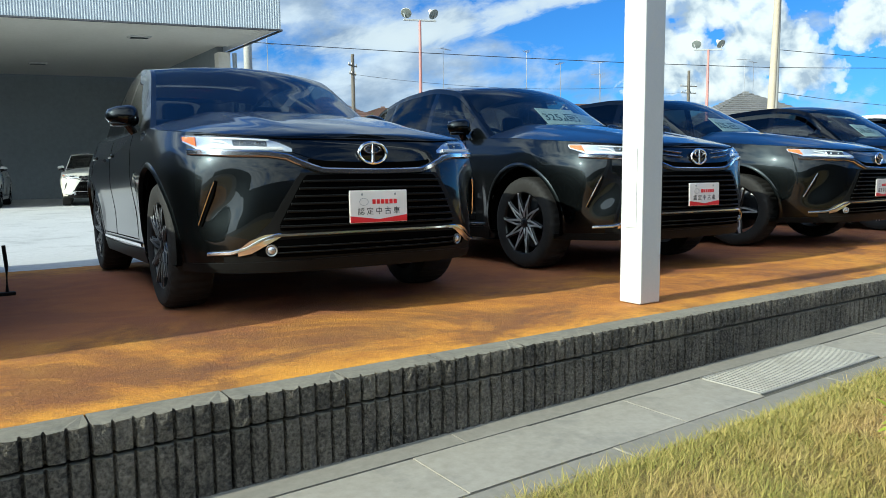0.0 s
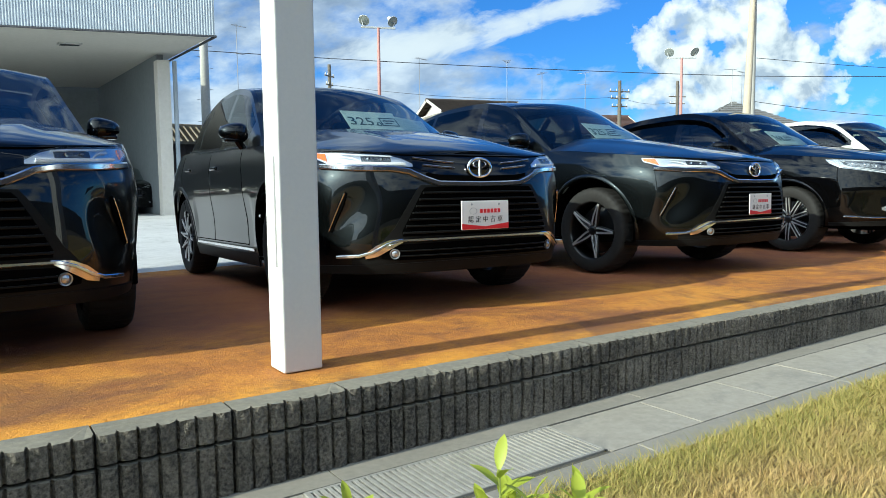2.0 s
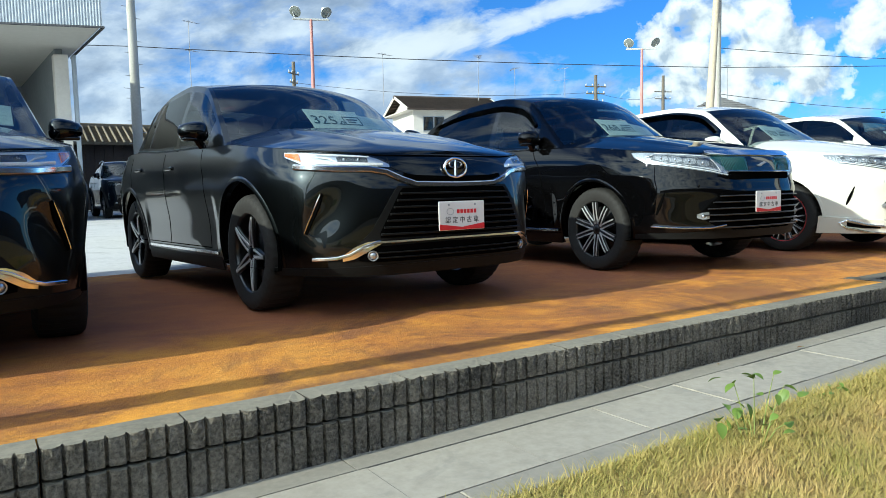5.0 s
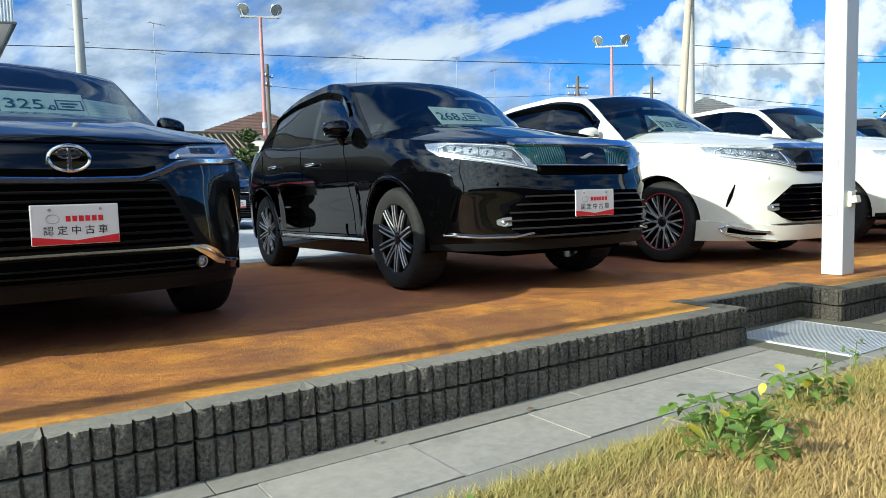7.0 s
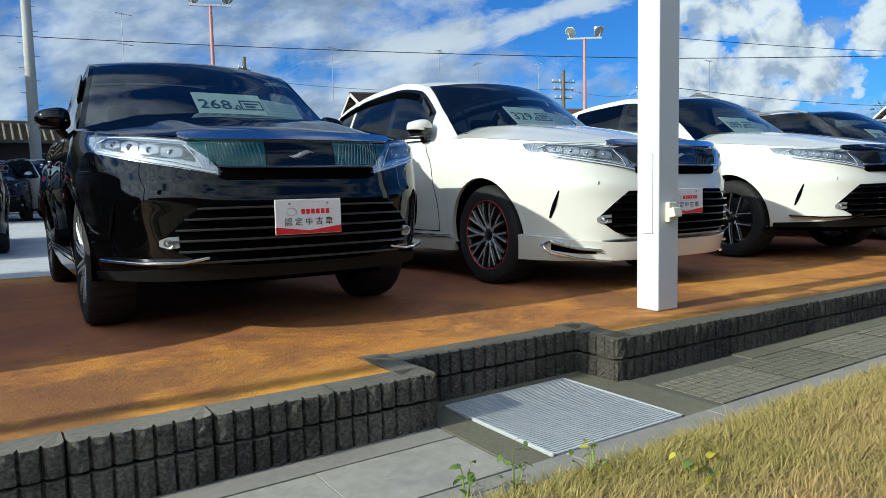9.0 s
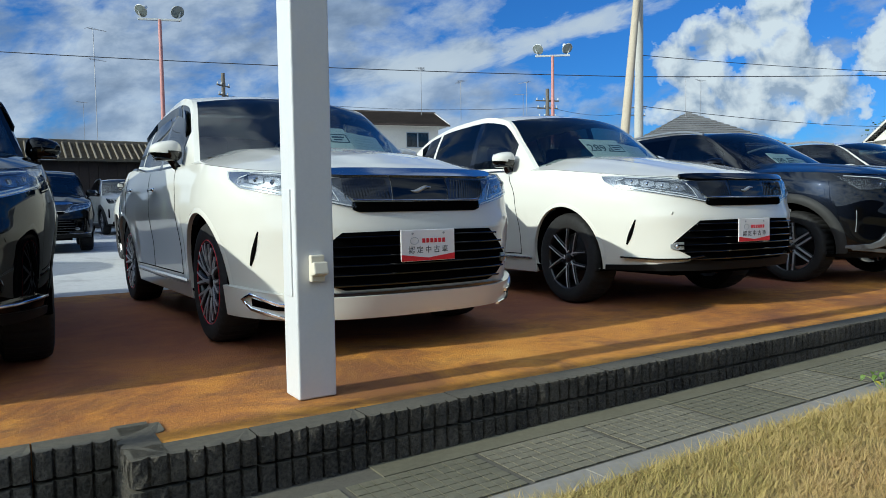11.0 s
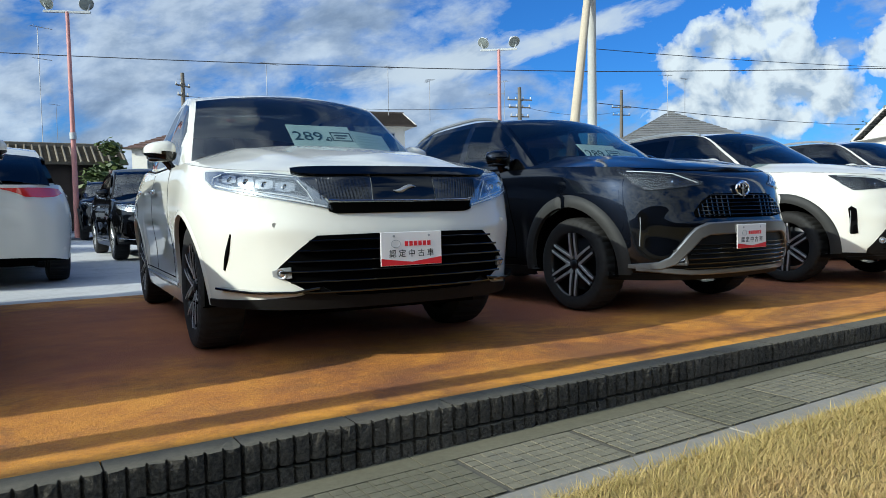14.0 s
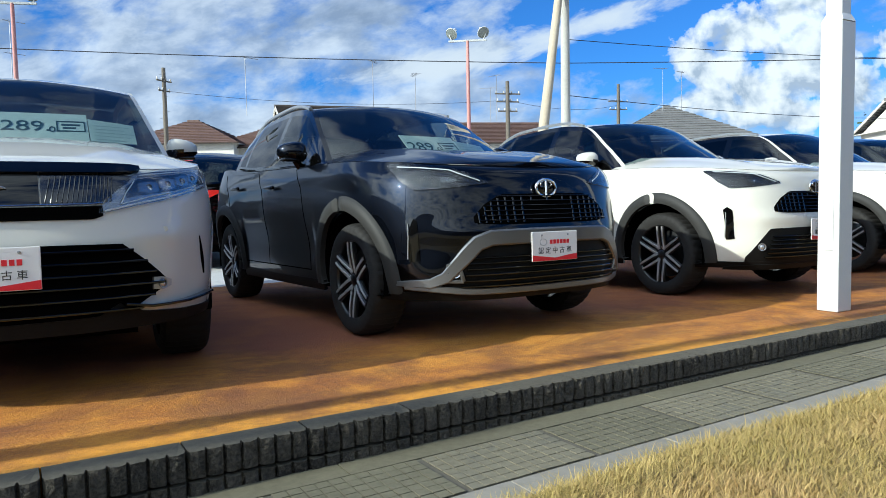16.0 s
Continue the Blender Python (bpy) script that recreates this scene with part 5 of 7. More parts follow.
def fog(sh, car, a, z, r=0.028):
    for sg in (-1, 1):
        p = sh.off(sg * a, z, 0.010)
        n = (sh.off(sg * a, z, 0.03) - p).normalized()
        m = Matrix.Translation(p) @ n.to_track_quat("Y", "Z").to_matrix().to_4x4()
        root = mesh_ob("fog_lamp", *moved(lathe([(r, -0.02), (r * 1.3, 0.0), (r * 1.25, 0.012), (r, 0.010)], 24, "y"), m), SATIN, car)
        mesh_ob("fog_lens", *moved(lathe([(r, 0.004), (r * 0.6, 0.012), (0.0001, 0.014)], 24, "y"), m), LENS, root)


def slats(sh, car, zs, reach, mat, th=0.010, off=0.016, name="grille_slat", deep=0.018):
    for z in zs:
        r = reach(z)
        if r > 0.04:
            bar(sh, name, [(-r, z), (-r / 2, z), (0, z), (r / 2, z), (r, z)], deep, th, mat, car, off)


CAR_NEW = dict(
    L=4.72, d=0.95, n=3.1, wb=2.69, fo=0.955, R=0.358, arch=0.436, tail=1.0, cowl=1.22,
    w=[(0.15, 0.84), (0.28, 0.885), (0.5, 0.915), (0.75, 0.925), (0.92, 0.905), (1.05, 0.865), (1.2, 0.80)],
    yf=[(0.15, 0.10), (0.27, 0.03), (0.42, 0.005), (0.60, 0.0), (0.74, 0.012), (0.86, 0.045), (0.93, 0.10), (1.2, 0.20)],
    sill=[(0, 0.275), (0.6, 0.25), (1.4, 0.22), (3.2, 0.22), (4.2, 0.28), (4.72, 0.35)],
    zsh=[(0, 0.905), (0.10, 0.915), (0.35, 0.945), (0.8, 0.992), (1.25, 1.035), (1.9, 1.055), (3.0, 1.09), (3.8, 1.14), (4.72, 1.10)],
    rail_x=[(1.45, 0.82), (1.80, 0.74), (2.28, 0.65), (2.8, 0.625), (3.6, 0.605), (4.3, 0.63), (4.6, 0.66)],
    rail_z=[(1.45, 1.045), (1.80, 1.275), (2.28, 1.553), (2.8, 1.622), (3.2, 1.615), (3.8, 1.53), (4.3, 1.29), (4.6, 1.10)],
    rail_ys=(1.45, 2.25, 3.8, 4.6), bow=[(1.45, 0.30), (2.28, 0.13), (2.6, 0.03), (3.5, 0.0), (4.6, -0.05)],
    roof_crown=[(1.45, 0.065), (2.15, 0.042), (2.7, 0.038), (3.7, 0.04), (4.6, 0.06)],
    crown=smooth_table([(0, 0.0), (0.06, 0.014), (0.3, 0.055), (0.8, 0.105), (1.5, 0.150)]), bonnet=2.5,
    crease=lambda x, y: 0.014 * math.exp(-((abs(x) - 0.40 - 0.10 * (y - 0.5)) / 0.05) ** 2) * min(1, max(0, (y - 0.2) / 0.4)),
    carve=lambda a, z: 0.040 * math.exp(-((a - 0.50 + 0.45 * (z - 0.59)) / 0.105) ** 2) * math.exp(-((z - 0.58) / 0.15) ** 2) - 0.018 * math.exp(-((a - 0.66) / 0.07) ** 2) * math.exp(-((z - 0.68) / 0.14) ** 2),
    windows=[(1.80, 2.52), (2.60, 3.42), (3.47, 3.86)], belt=CHROME,
    doors=[(1.62, 0.36, 1.04, 0.05), (2.57, 0.36, 1.06, 0.02), (3.45, 0.52, 1.10, 0.30)], handles=[(2.32, 0.93), (3.22, 0.955)], handle_mat=None,
    sill_mat=TRIM, sill_chrome=True, flare=[(0.433, -0.02), (0.434, 0.006), (0.449, 0.007), (0.464, 0.0)], flare_mat=None,
    mirror=(0.925, 1.80, 1.165))

CAR_OLD = dict(
    L=4.72, d=0.98, n=2.85, wb=2.66, fo=0.985, R=0.352, arch=0.400, tail=1.0, cowl=1.22,
    w=[(0.12, 0.84), (0.28, 0.875), (0.5, 0.905), (0.75, 0.915), (0.92, 0.90), (1.05, 0.865), (1.2, 0.80)],
    yf=[(0.12, 0.09), (0.24, 0.03), (0.42, 0.0), (0.62, 0.0), (0.72, 0.018), (0.80, 0.028), (0.90, 0.055), (0.97, 0.12), (1.2, 0.25)],
    sill=[(0, 0.300), (0.45, 0.315), (0.6, 0.29), (1.4, 0.22), (3.2, 0.22), (4.2, 0.28), (4.72, 0.35)],
    zsh=[(0, 0.935), (0.10, 0.94), (0.35, 0.96), (0.8, 1.012), (1.25, 1.055), (1.9, 1.07), (3.0, 1.10), (3.8, 1.16), (4.72, 1.14)],
    rail_x=[(1.45, 0.825), (1.75, 0.75), (2.15, 0.66), (2.6, 0.63), (3.6, 0.605), (4.3, 0.63), (4.6, 0.66)],
    rail_z=[(1.45, 1.06), (1.75, 1.30), (2.15, 1.578), (2.6, 1.645), (3.1, 1.636), (3.7, 1.562), (4.2, 1.37), (4.6, 1.13)],
    rail_ys=(1.45, 2.09, 3.95, 4.6), bow=[(1.45, 0.30), (2.15, 0.13), (2.6, 0.03), (3.5, 0.0), (4.6, -0.05)],
    roof_crown=[(1.45, 0.065), (2.15, 0.042), (2.7, 0.038), (3.7, 0.04), (4.6, 0.06)],
    crown=smooth_table([(0, 0.0), (0.06, 0.012), (0.3, 0.052), (0.8, 0.098), (1.5, 0.140)]), bonnet=2.5,
    crease=lambda x, y: 0.010 * math.exp(-((abs(x) - 0.44 - 0.12 * (y - 0.5)) / 0.06) ** 2) * min(1, max(0, (y - 0.2) / 0.4)),
    carve=lambda a, z: 0.016 * math.exp(-((a - 0.56) / 0.10) ** 2) * math.exp(-((z - 0.46) / 0.14) ** 2) - 0.014 * math.exp(-((a - 0.42) / 0.16) ** 2) * math.exp(-((z - 0.68) / 0.05) ** 2),
    windows=[(1.80, 2.50), (2.58, 3.40), (3.45, 3.93)], belt=CHROME,
    doors=[(1.62, 0.36, 1.05, 0.05), (2.55, 0.36, 1.07, 0.02), (3.43, 0.52, 1.10, 0.30)], handles=[(2.30, 0.93), (3.20, 0.955)], handle_mat=CHROME,
    sill_mat=None, sill_chrome=True, flare=[(0.397, -0.02), (0.398, 0.005), (0.412, 0.006), (0.428, 0.0)], flare_mat=None,
    mirror=(0.925, 1.80, 1.175))

CAR_SMALL = dict(
    L=4.18, d=0.88, n=3.0, wb=2.56, fo=0.835, R=0.338, arch=0.414, tail=0.75, cowl=1.10,
    w=[(0.15, 0.80), (0.3, 0.85), (0.5, 0.872), (0.75, 0.880), (0.95, 0.868), (1.08, 0.835), (1.2, 0.79)],
    yf=[(0.15, 0.12), (0.26, 0.035), (0.40, 0.0), (0.56, 0.0), (0.70, 0.02), (0.84, 0.05), (0.94, 0.09), (1.0, 0.16), (1.2, 0.28)],
    sill=[(0, 0.265), (0.6, 0.26), (1.4, 0.24), (3.0, 0.24), (3.8, 0.30), (4.18, 0.36)],
    zsh=[(0, 0.965), (0.10, 0.975), (0.35, 1.005), (0.8, 1.040), (1.2, 1.055), (1.9, 1.07), (2.8, 1.10), (3.6, 1.16), (4.18, 1.10)],
    rail_x=[(1.30, 0.775), (1.6, 0.705), (1.95, 0.63), (2.5, 0.60), (3.4, 0.575), (3.9, 0.60), (4.1, 0.64)],
    rail_z=[(1.30, 1.06), (1.6, 1.285), (1.98, 1.512), (2.4, 1.55), (3.0, 1.535), (3.4, 1.46), (3.9, 1.22), (4.1, 1.10)],
    rail_ys=(1.30, 1.95, 3.45, 4.1), bow=[(1.30, 0.27), (1.98, 0.12), (2.4, 0.03), (3.3, 0.0), (4.1, -0.05)],
    roof_crown=[(1.30, 0.06), (1.98, 0.038), (2.5, 0.035), (3.4, 0.04), (4.1, 0.05)],
    crown=smooth_table([(0, 0.0), (0.06, 0.012), (0.3, 0.045), (0.8, 0.085), (1.4, 0.115)]), bonnet=2.9,
    crease=lambda x, y: 0.016 * math.exp(-((abs(x) - 0.42 - 0.06 * (y - 0.5)) / 0.07) ** 2) * min(1, max(0, (y - 0.15) / 0.4)),
    carve=lambda a, z: 0.022 * math.exp(-((a - 0.50) / 0.10) ** 2) * math.exp(-((z - 0.56) / 0.12) ** 2) - 0.012 * math.exp(-((a - 0.3) / 0.2) ** 2) * math.exp(-((z - 0.62) / 0.05) ** 2),
    windows=[(1.64, 2.30), (2.38, 3.08), (3.13, 3.30)], belt=GLOSS_BLACK,
    doors=[(1.50, 0.36, 1.05, 0.05), (2.35, 0.36, 1.07, 0.02), (3.15, 0.55, 1.10, 0.25)], handles=[(2.10, 0.94), (2.95, 0.965)], handle_mat=None,
    sill_mat=TRIM, sill_chrome=False, flare=[(0.410, -0.02), (0.411, 0.014), (0.436, 0.022), (0.482, 0.020), (0.497, 0.0)], flare_mat=FLARE,
    mirror=(0.90, 1.64, 1.165))

WHEEL_TWIN = dict(tyre_w=0.225, rim_r=0.245, spokes=10, twist=0.12, spoke_w=0.020, pair=0.9, face=MACHINED)
WHEEL_DARK = dict(WHEEL_TWIN, face=GUN)
WHEEL_TEN = dict(tyre_w=0.225, rim_r=0.240, spokes=10, twist=0.0, spoke_w=0.016, pair=0.55, face=MACHINED)
WHEEL_FIVE = dict(tyre_w=0.225, rim_r=0.245, spokes=5, twist=0.06, spoke_w=0.021, pair=0.95, face=MACHINED)
WHEEL_BLACK = dict(tyre_w=0.225, rim_r=0.240, spokes=5, twist=0.0, spoke_w=0.013, pair=1.25, face=MACHINED)
WHEEL_RED = dict(tyre_w=0.225, rim_r=0.240, spokes=10, twist=0.05, spoke_w=0.020, pair=0.7, face=MACHINED, ring=PLATE_R)
WHEEL_SMALL = dict(tyre_w=0.215, rim_r=0.238, spokes=6, twist=0.0, spoke_w=0.026, pair=0.9, face=MACHINED)
SHAPES = {k: Shape(v) for k, v in (("new", CAR_NEW), ("old", CAR_OLD), ("small", CAR_SMALL))}


def car_new(m, mat, label, group, wheel_spec, slots=True):
    sh = SHAPES["new"]
    car = thing("car", m, label, "car", group)
    build_body(sh, car, mat, dict(wheel=wheel_spec))
    # dark lower face, main grille and its slats
    insert = patch(sh, "bumper_insert", mirrored([(0, 0.285, 0.738), (0.17, 0.285, 0.735), (0.29, 0.285, 0.50), (0.40, 0.285, 0.375), (0.52, 0.285, 0.335)]), TRIM, car, 0.004, 60, 10)
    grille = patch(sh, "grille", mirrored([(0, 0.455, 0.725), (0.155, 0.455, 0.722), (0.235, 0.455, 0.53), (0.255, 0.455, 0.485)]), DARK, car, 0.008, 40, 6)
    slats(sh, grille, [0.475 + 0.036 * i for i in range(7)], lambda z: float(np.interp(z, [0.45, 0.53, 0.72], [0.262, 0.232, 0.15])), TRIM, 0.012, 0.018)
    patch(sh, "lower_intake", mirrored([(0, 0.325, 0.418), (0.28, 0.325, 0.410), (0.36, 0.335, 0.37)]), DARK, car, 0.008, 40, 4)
    slats(sh, car, [0.348, 0.376], lambda z: 0.27, TRIM, 0.008, 0.012, "intake_slat")
    # upper panel between the lamps
    patch(sh, "nose_panel", mirrored([(0, 0.778, 0.895), (0.10, 0.790, 0.895), (0.19, 0.838, 0.893)]), GLOSS_BLACK if slots else mat, car, 0.004, 50, 6)
    patch(sh, "nose_slot", mirrored([(0, 0.752, 0.786), (0.09, 0.760, 0.792), (0.14, 0.785, 0.803)]), DARK, car, 0.007, 40, 4)
    if slots:
        for pts in both([(0.045, 0.858), (0.10, 0.866), (0.185, 0.884)]) + both([(0.045, 0.828), (0.09, 0.835), (0.15, 0.846)]):
            bar(sh, "nose_strip", pts, 0.008, 0.010, CHROME, car, 0.010)
    bar(sh, "chrome_strip", mirrored([(0, 0.738), (0.10, 0.744), (0.15, 0.772), (0.21, 0.812), (0.28, 0.827), (0.45, 0.833), (0.66, 0.850)]), 0.022, 0.030, CHROME, car, 0.008, "bright chrome strip running under the lamps")
    bar(sh, "lower_chrome", mirrored([(0, 0.437), (0.27, 0.434), (0.33, 0.412), (0.40, 0.372), (0.47, 0.352), (0.60, 0.345)]), 0.016, 0.018, CHROME, car, 0.010, "thin chrome strip over the lower intake")
    for sg in (-1, 1):
        patch(sh, "chrome_corner", [(sg * a, b, c) for a, b, c in ((0.255, 0.424, 0.442), (0.315, 0.386, 0.438), (0.38, 0.348, 0.410), (0.44, 0.336, 0.366))], CHROME, car, 0.014, 16, 6)
        bar(sh, "corner_vent", [(sg * 0.625, 0.485), (sg * 0.565, 0.60), (sg * 0.515, 0.705)], 0.010, 0.030, DARK, car, 0.002, scale=[(0, 0.6), (0.7, 1.3), (1, 0.5)])
        bar(sh, "vent_blade", [(sg * 0.635, 0.490), (sg * 0.577, 0.60), (sg * 0.524, 0.700)], 0.008, 0.008, CHROME, car, 0.007)
    headlamp(sh, car, [(0.185, 0.838, 0.850), (0.24, 0.840, 0.888), (0.30, 0.842, 0.904), (0.42, 0.846, 0.914), (0.60, 0.856, 0.928), (0.70, 0.905, 0.934)], LAMP_IN,
             guides=[([(0.22, 0.850), (0.32, 0.854), (0.45, 0.860), (0.56, 0.870)], 0.016), ([(0.27, 0.890), (0.40, 0.900), (0.52, 0.912)], 0.008), ([(0.42, 0.860), (0.46, 0.885), (0.52, 0.896)], 0.009)],
             lenses=[(0.32, 0.878, 0.015), (0.385, 0.882, 0.015)], amber=[(0.615, 0.874, 0.922), (0.695, 0.910, 0.930)])
    fog(sh, car, 0.295, 0.362, 0.022)
    bar(sh, "bonnet_gap", mirrored([(0, 0.902), (0.20, 0.904), (0.40, 0.922), (0.62, 0.938)]), 0.006, 0.007, DARK, car, 0.003)
    emblem(sh, car, 0.834)
    plate(car, -0.035, 0.56)
    patch(sh, "bumper_lip", [(a, 0.250, b) for a, b in ((-0.85, 0.290), (-0.5, 0.300), (0, 0.312), (0.5, 0.300), (0.85, 0.290))], TRIM, car, 0.008, 60, 4)
    return car


def car_old(m, mat, label, group, wheel_spec, panel=GRILLE_BLUE, bar_mat=CHROME, aero=False, lamp_mat=LAMP_MID, visor=True):
    sh = SHAPES["old"]
    car = thing("car", m, label, "car", group)
    build_body(sh, car, mat, dict(wheel=wheel_spec, visor=visor))
    patch(sh, "bonnet_bar", mirrored([(0, 0.913, 0.953), (0.20, 0.913, 0.952), (0.28, 0.918, 0.950), (0.315, 0.930, 0.944)]), bar_mat, car, 0.024, 50, 5, "", 0.03)
    for sg in (-1, 1):
        p = patch(sh, "grille_panel", [(sg * a, b, c) for a, b, c in ((0.060, 0.800, 0.912), (0.17, 0.802, 0.912), (0.19, 0.808, 0.912), (0.285, 0.900, 0.912))], panel, car, 0.006, 20, 6, "ribbed grille panel beside the badge")
        for i in range(15):
            a = 0.066 + i * 0.0105
            bar(sh, "grille_rib", [(sg * a, 0.806), (sg * (a + 0.012), float(np.interp(a, [0.1, 0.25], [0.905, 0.905])))], 0.005, 0.004, GLOSS_BLACK if panel is GRILLE_BLUE else panel, p, 0.009)
    patch(sh, "badge_panel", [(-0.057, 0.800, 0.912), (0, 0.800, 0.914), (0.057, 0.800, 0.912)], GLOSS_BLACK, car, 0.007, 12, 5)
    p = sh.at(0, 0.855)
    v, f = sweep([(x * 0.06, p.y - 0.014 + 0.1 * (x * 0.06) ** 2, 0.855 + 0.012 * math.sin(x * 2.4)) for x in np.linspace(-1, 1, 13)], round_profile(0.010, 8), scale=[0.25, 0.5, 0.8, 1, 1.1, 1.2, 1.2, 1.1, 1, 0.9, 0.7, 0.5, 0.25])
    mesh_ob("badge", v, f, SATIN, car, "plain winged metal badge")
    bar(sh, "grille_chrome", mirrored([(0, 0.793), (0.15, 0.795), (0.19, 0.800)]), 0.012, 0.010, CHROME, car, 0.012)
    patch(sh, "grille_slot", mirrored([(0, 0.738, 0.788), (0.165, 0.738, 0.790), (0.19, 0.750, 0.79)]), DARK, car, 0.008, 40, 4)
    lower = patch(sh, "lower_grille", mirrored([(0, 0.345, 0.640), (0.24, 0.345, 0.636), (0.32, 0.38 if aero else 0.40, 0.56), (0.405, 0.455, 0.475)]), DARK, car, 0.006, 50, 8)
    reach = table([(0.34, 0.28), (0.40, 0.32), (0.46, 0.385), (0.56, 0.315), (0.636, 0.245)])
    slats(sh, lower, [0.372, 0.420, 0.468, 0.516, 0.564, 0.612], reach, GUN if mat is PAINT_BLACK else GLOSS_BLACK, 0.010, 0.020, deep=0.022)
    for sg in (-1, 1):
        patch(sh, "fog_pod", [(sg * a, b, c) for a, b, c in ((0.340, 0.440, 0.490), (0.38, 0.434, 0.488), (0.415, 0.448, 0.474))], SATIN, car, 0.016, 10, 5)
        bar(sh, "corner_vent", [(sg * 0.668, 0.475), (sg * 0.640, 0.56), (sg * 0.612, 0.650)], 0.012, 0.026, DARK, car, 0.001, scale=[(0, 0.5), (0.4, 1.2), (1, 0.35)])
        v, f = lathe([(0.012, 0.0), (0.011, 0.004), (0.0001, 0.003)], 16, "y")
        q = sh.off(sg * 0.40, 0.69, 0.0)
        mesh_ob("parking_sensor", *moved((v, f), Matrix.Translation(q) @ Matrix.Rotation(math.pi, 4, "X")), mat, car)
    fog(sh, car, 0.378, 0.461, 0.018)
    if aero:
        patch(sh, "front_spoiler", [(a, 0.208, b) for a, b in ((-0.84, 0.37), (-0.72, 0.36), (-0.5, 0.335), (-0.3, 0.318), (0, 0.318), (0.3, 0.318), (0.5, 0.335), (0.72, 0.36), (0.84, 0.37))], mat, car, 0.030, 60, 6, "deep white front spoiler", 0.05)
        # shade over the spoiler's edge, laid on as a dark smoked-blue strip
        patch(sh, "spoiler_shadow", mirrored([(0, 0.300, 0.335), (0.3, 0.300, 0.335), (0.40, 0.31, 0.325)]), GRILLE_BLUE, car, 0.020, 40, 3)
        for sg in (-1, 1):
            bar(sh, "spoiler_chrome", [(sg * 0.40, 0.275), (sg * 0.52, 0.288), (sg * 0.66, 0.335), (sg * 0.71, 0.310), (sg * 0.66, 0.262), (sg * 0.50, 0.222), (sg * 0.34, 0.210)], 0.020, 0.018, CHROME, car, 0.038)
            patch(sh, "spoiler_slot", [(sg * a, b, c) for a, b, c in ((0.42, 0.252, 0.268), (0.54, 0.256, 0.282), (0.66, 0.275, 0.315))], DARK, car, 0.034, 10, 4)
    else:
        patch(sh, "bumper_lip", [(a, 0.288, b) for a, b in ((-0.80, 0.325), (-0.5, 0.335), (-0.32, 0.350), (-0.225, 0.398), (-0.18, 0.350), (0, 0.345), (0.18, 0.350), (0.225, 0.398), (0.32, 0.350), (0.5, 0.335), (0.80, 0.325))], TRIM, car, 0.010, 60, 4)
        for sg in (-1, 1):
            bar(sh, "bumper_blade", [(sg * 0.24, 0.392), (sg * 0.33, 0.374), (sg * 0.50, 0.373), (sg * 0.70, 0.388)], 0.056, 0.012, CHROME if mat is PAINT_BLACK else GLOSS_BLACK, car, 0.014)
    headlamp(sh, car, [(0.178, 0.758, 0.772), (0.235, 0.775, 0.862), (0.295, 0.790, 0.922), (0.40, 0.814, 0.938), (0.55, 0.846, 0.952), (0.70, 0.878, 0.964), (0.755, 0.925, 0.966)], lamp_mat or LAMP_IN,
             guides=[([(0.195, 0.770), (0.30, 0.800), (0.42, 0.826), (0.56, 0.858), (0.68, 0.886)], 0.007), ([(0.31, 0.912), (0.45, 0.930), (0.62, 0.948)], 0.004), ([(0.240, 0.795), (0.262, 0.845), (0.295, 0.895)], 0.004), ([(0.245, 0.797), (0.34, 0.826), (0.46, 0.850), (0.58, 0.876)], 0.004), ([(0.64, 0.938), (0.69, 0.925), (0.70, 0.900)], 0.005)],
             lenses=[(0.345, 0.866, 0.020), (0.43, 0.882, 0.020), (0.515, 0.898, 0.020), (0.60, 0.914, 0.018)],
             inner=[(0.262, 0.820, 0.868), (0.31, 0.834, 0.902), (0.45, 0.852, 0.921), (0.60, 0.884, 0.942), (0.665, 0.902, 0.944)], bowl=LAMP_MID)
    plate(car, -0.035, 0.56)
    return car


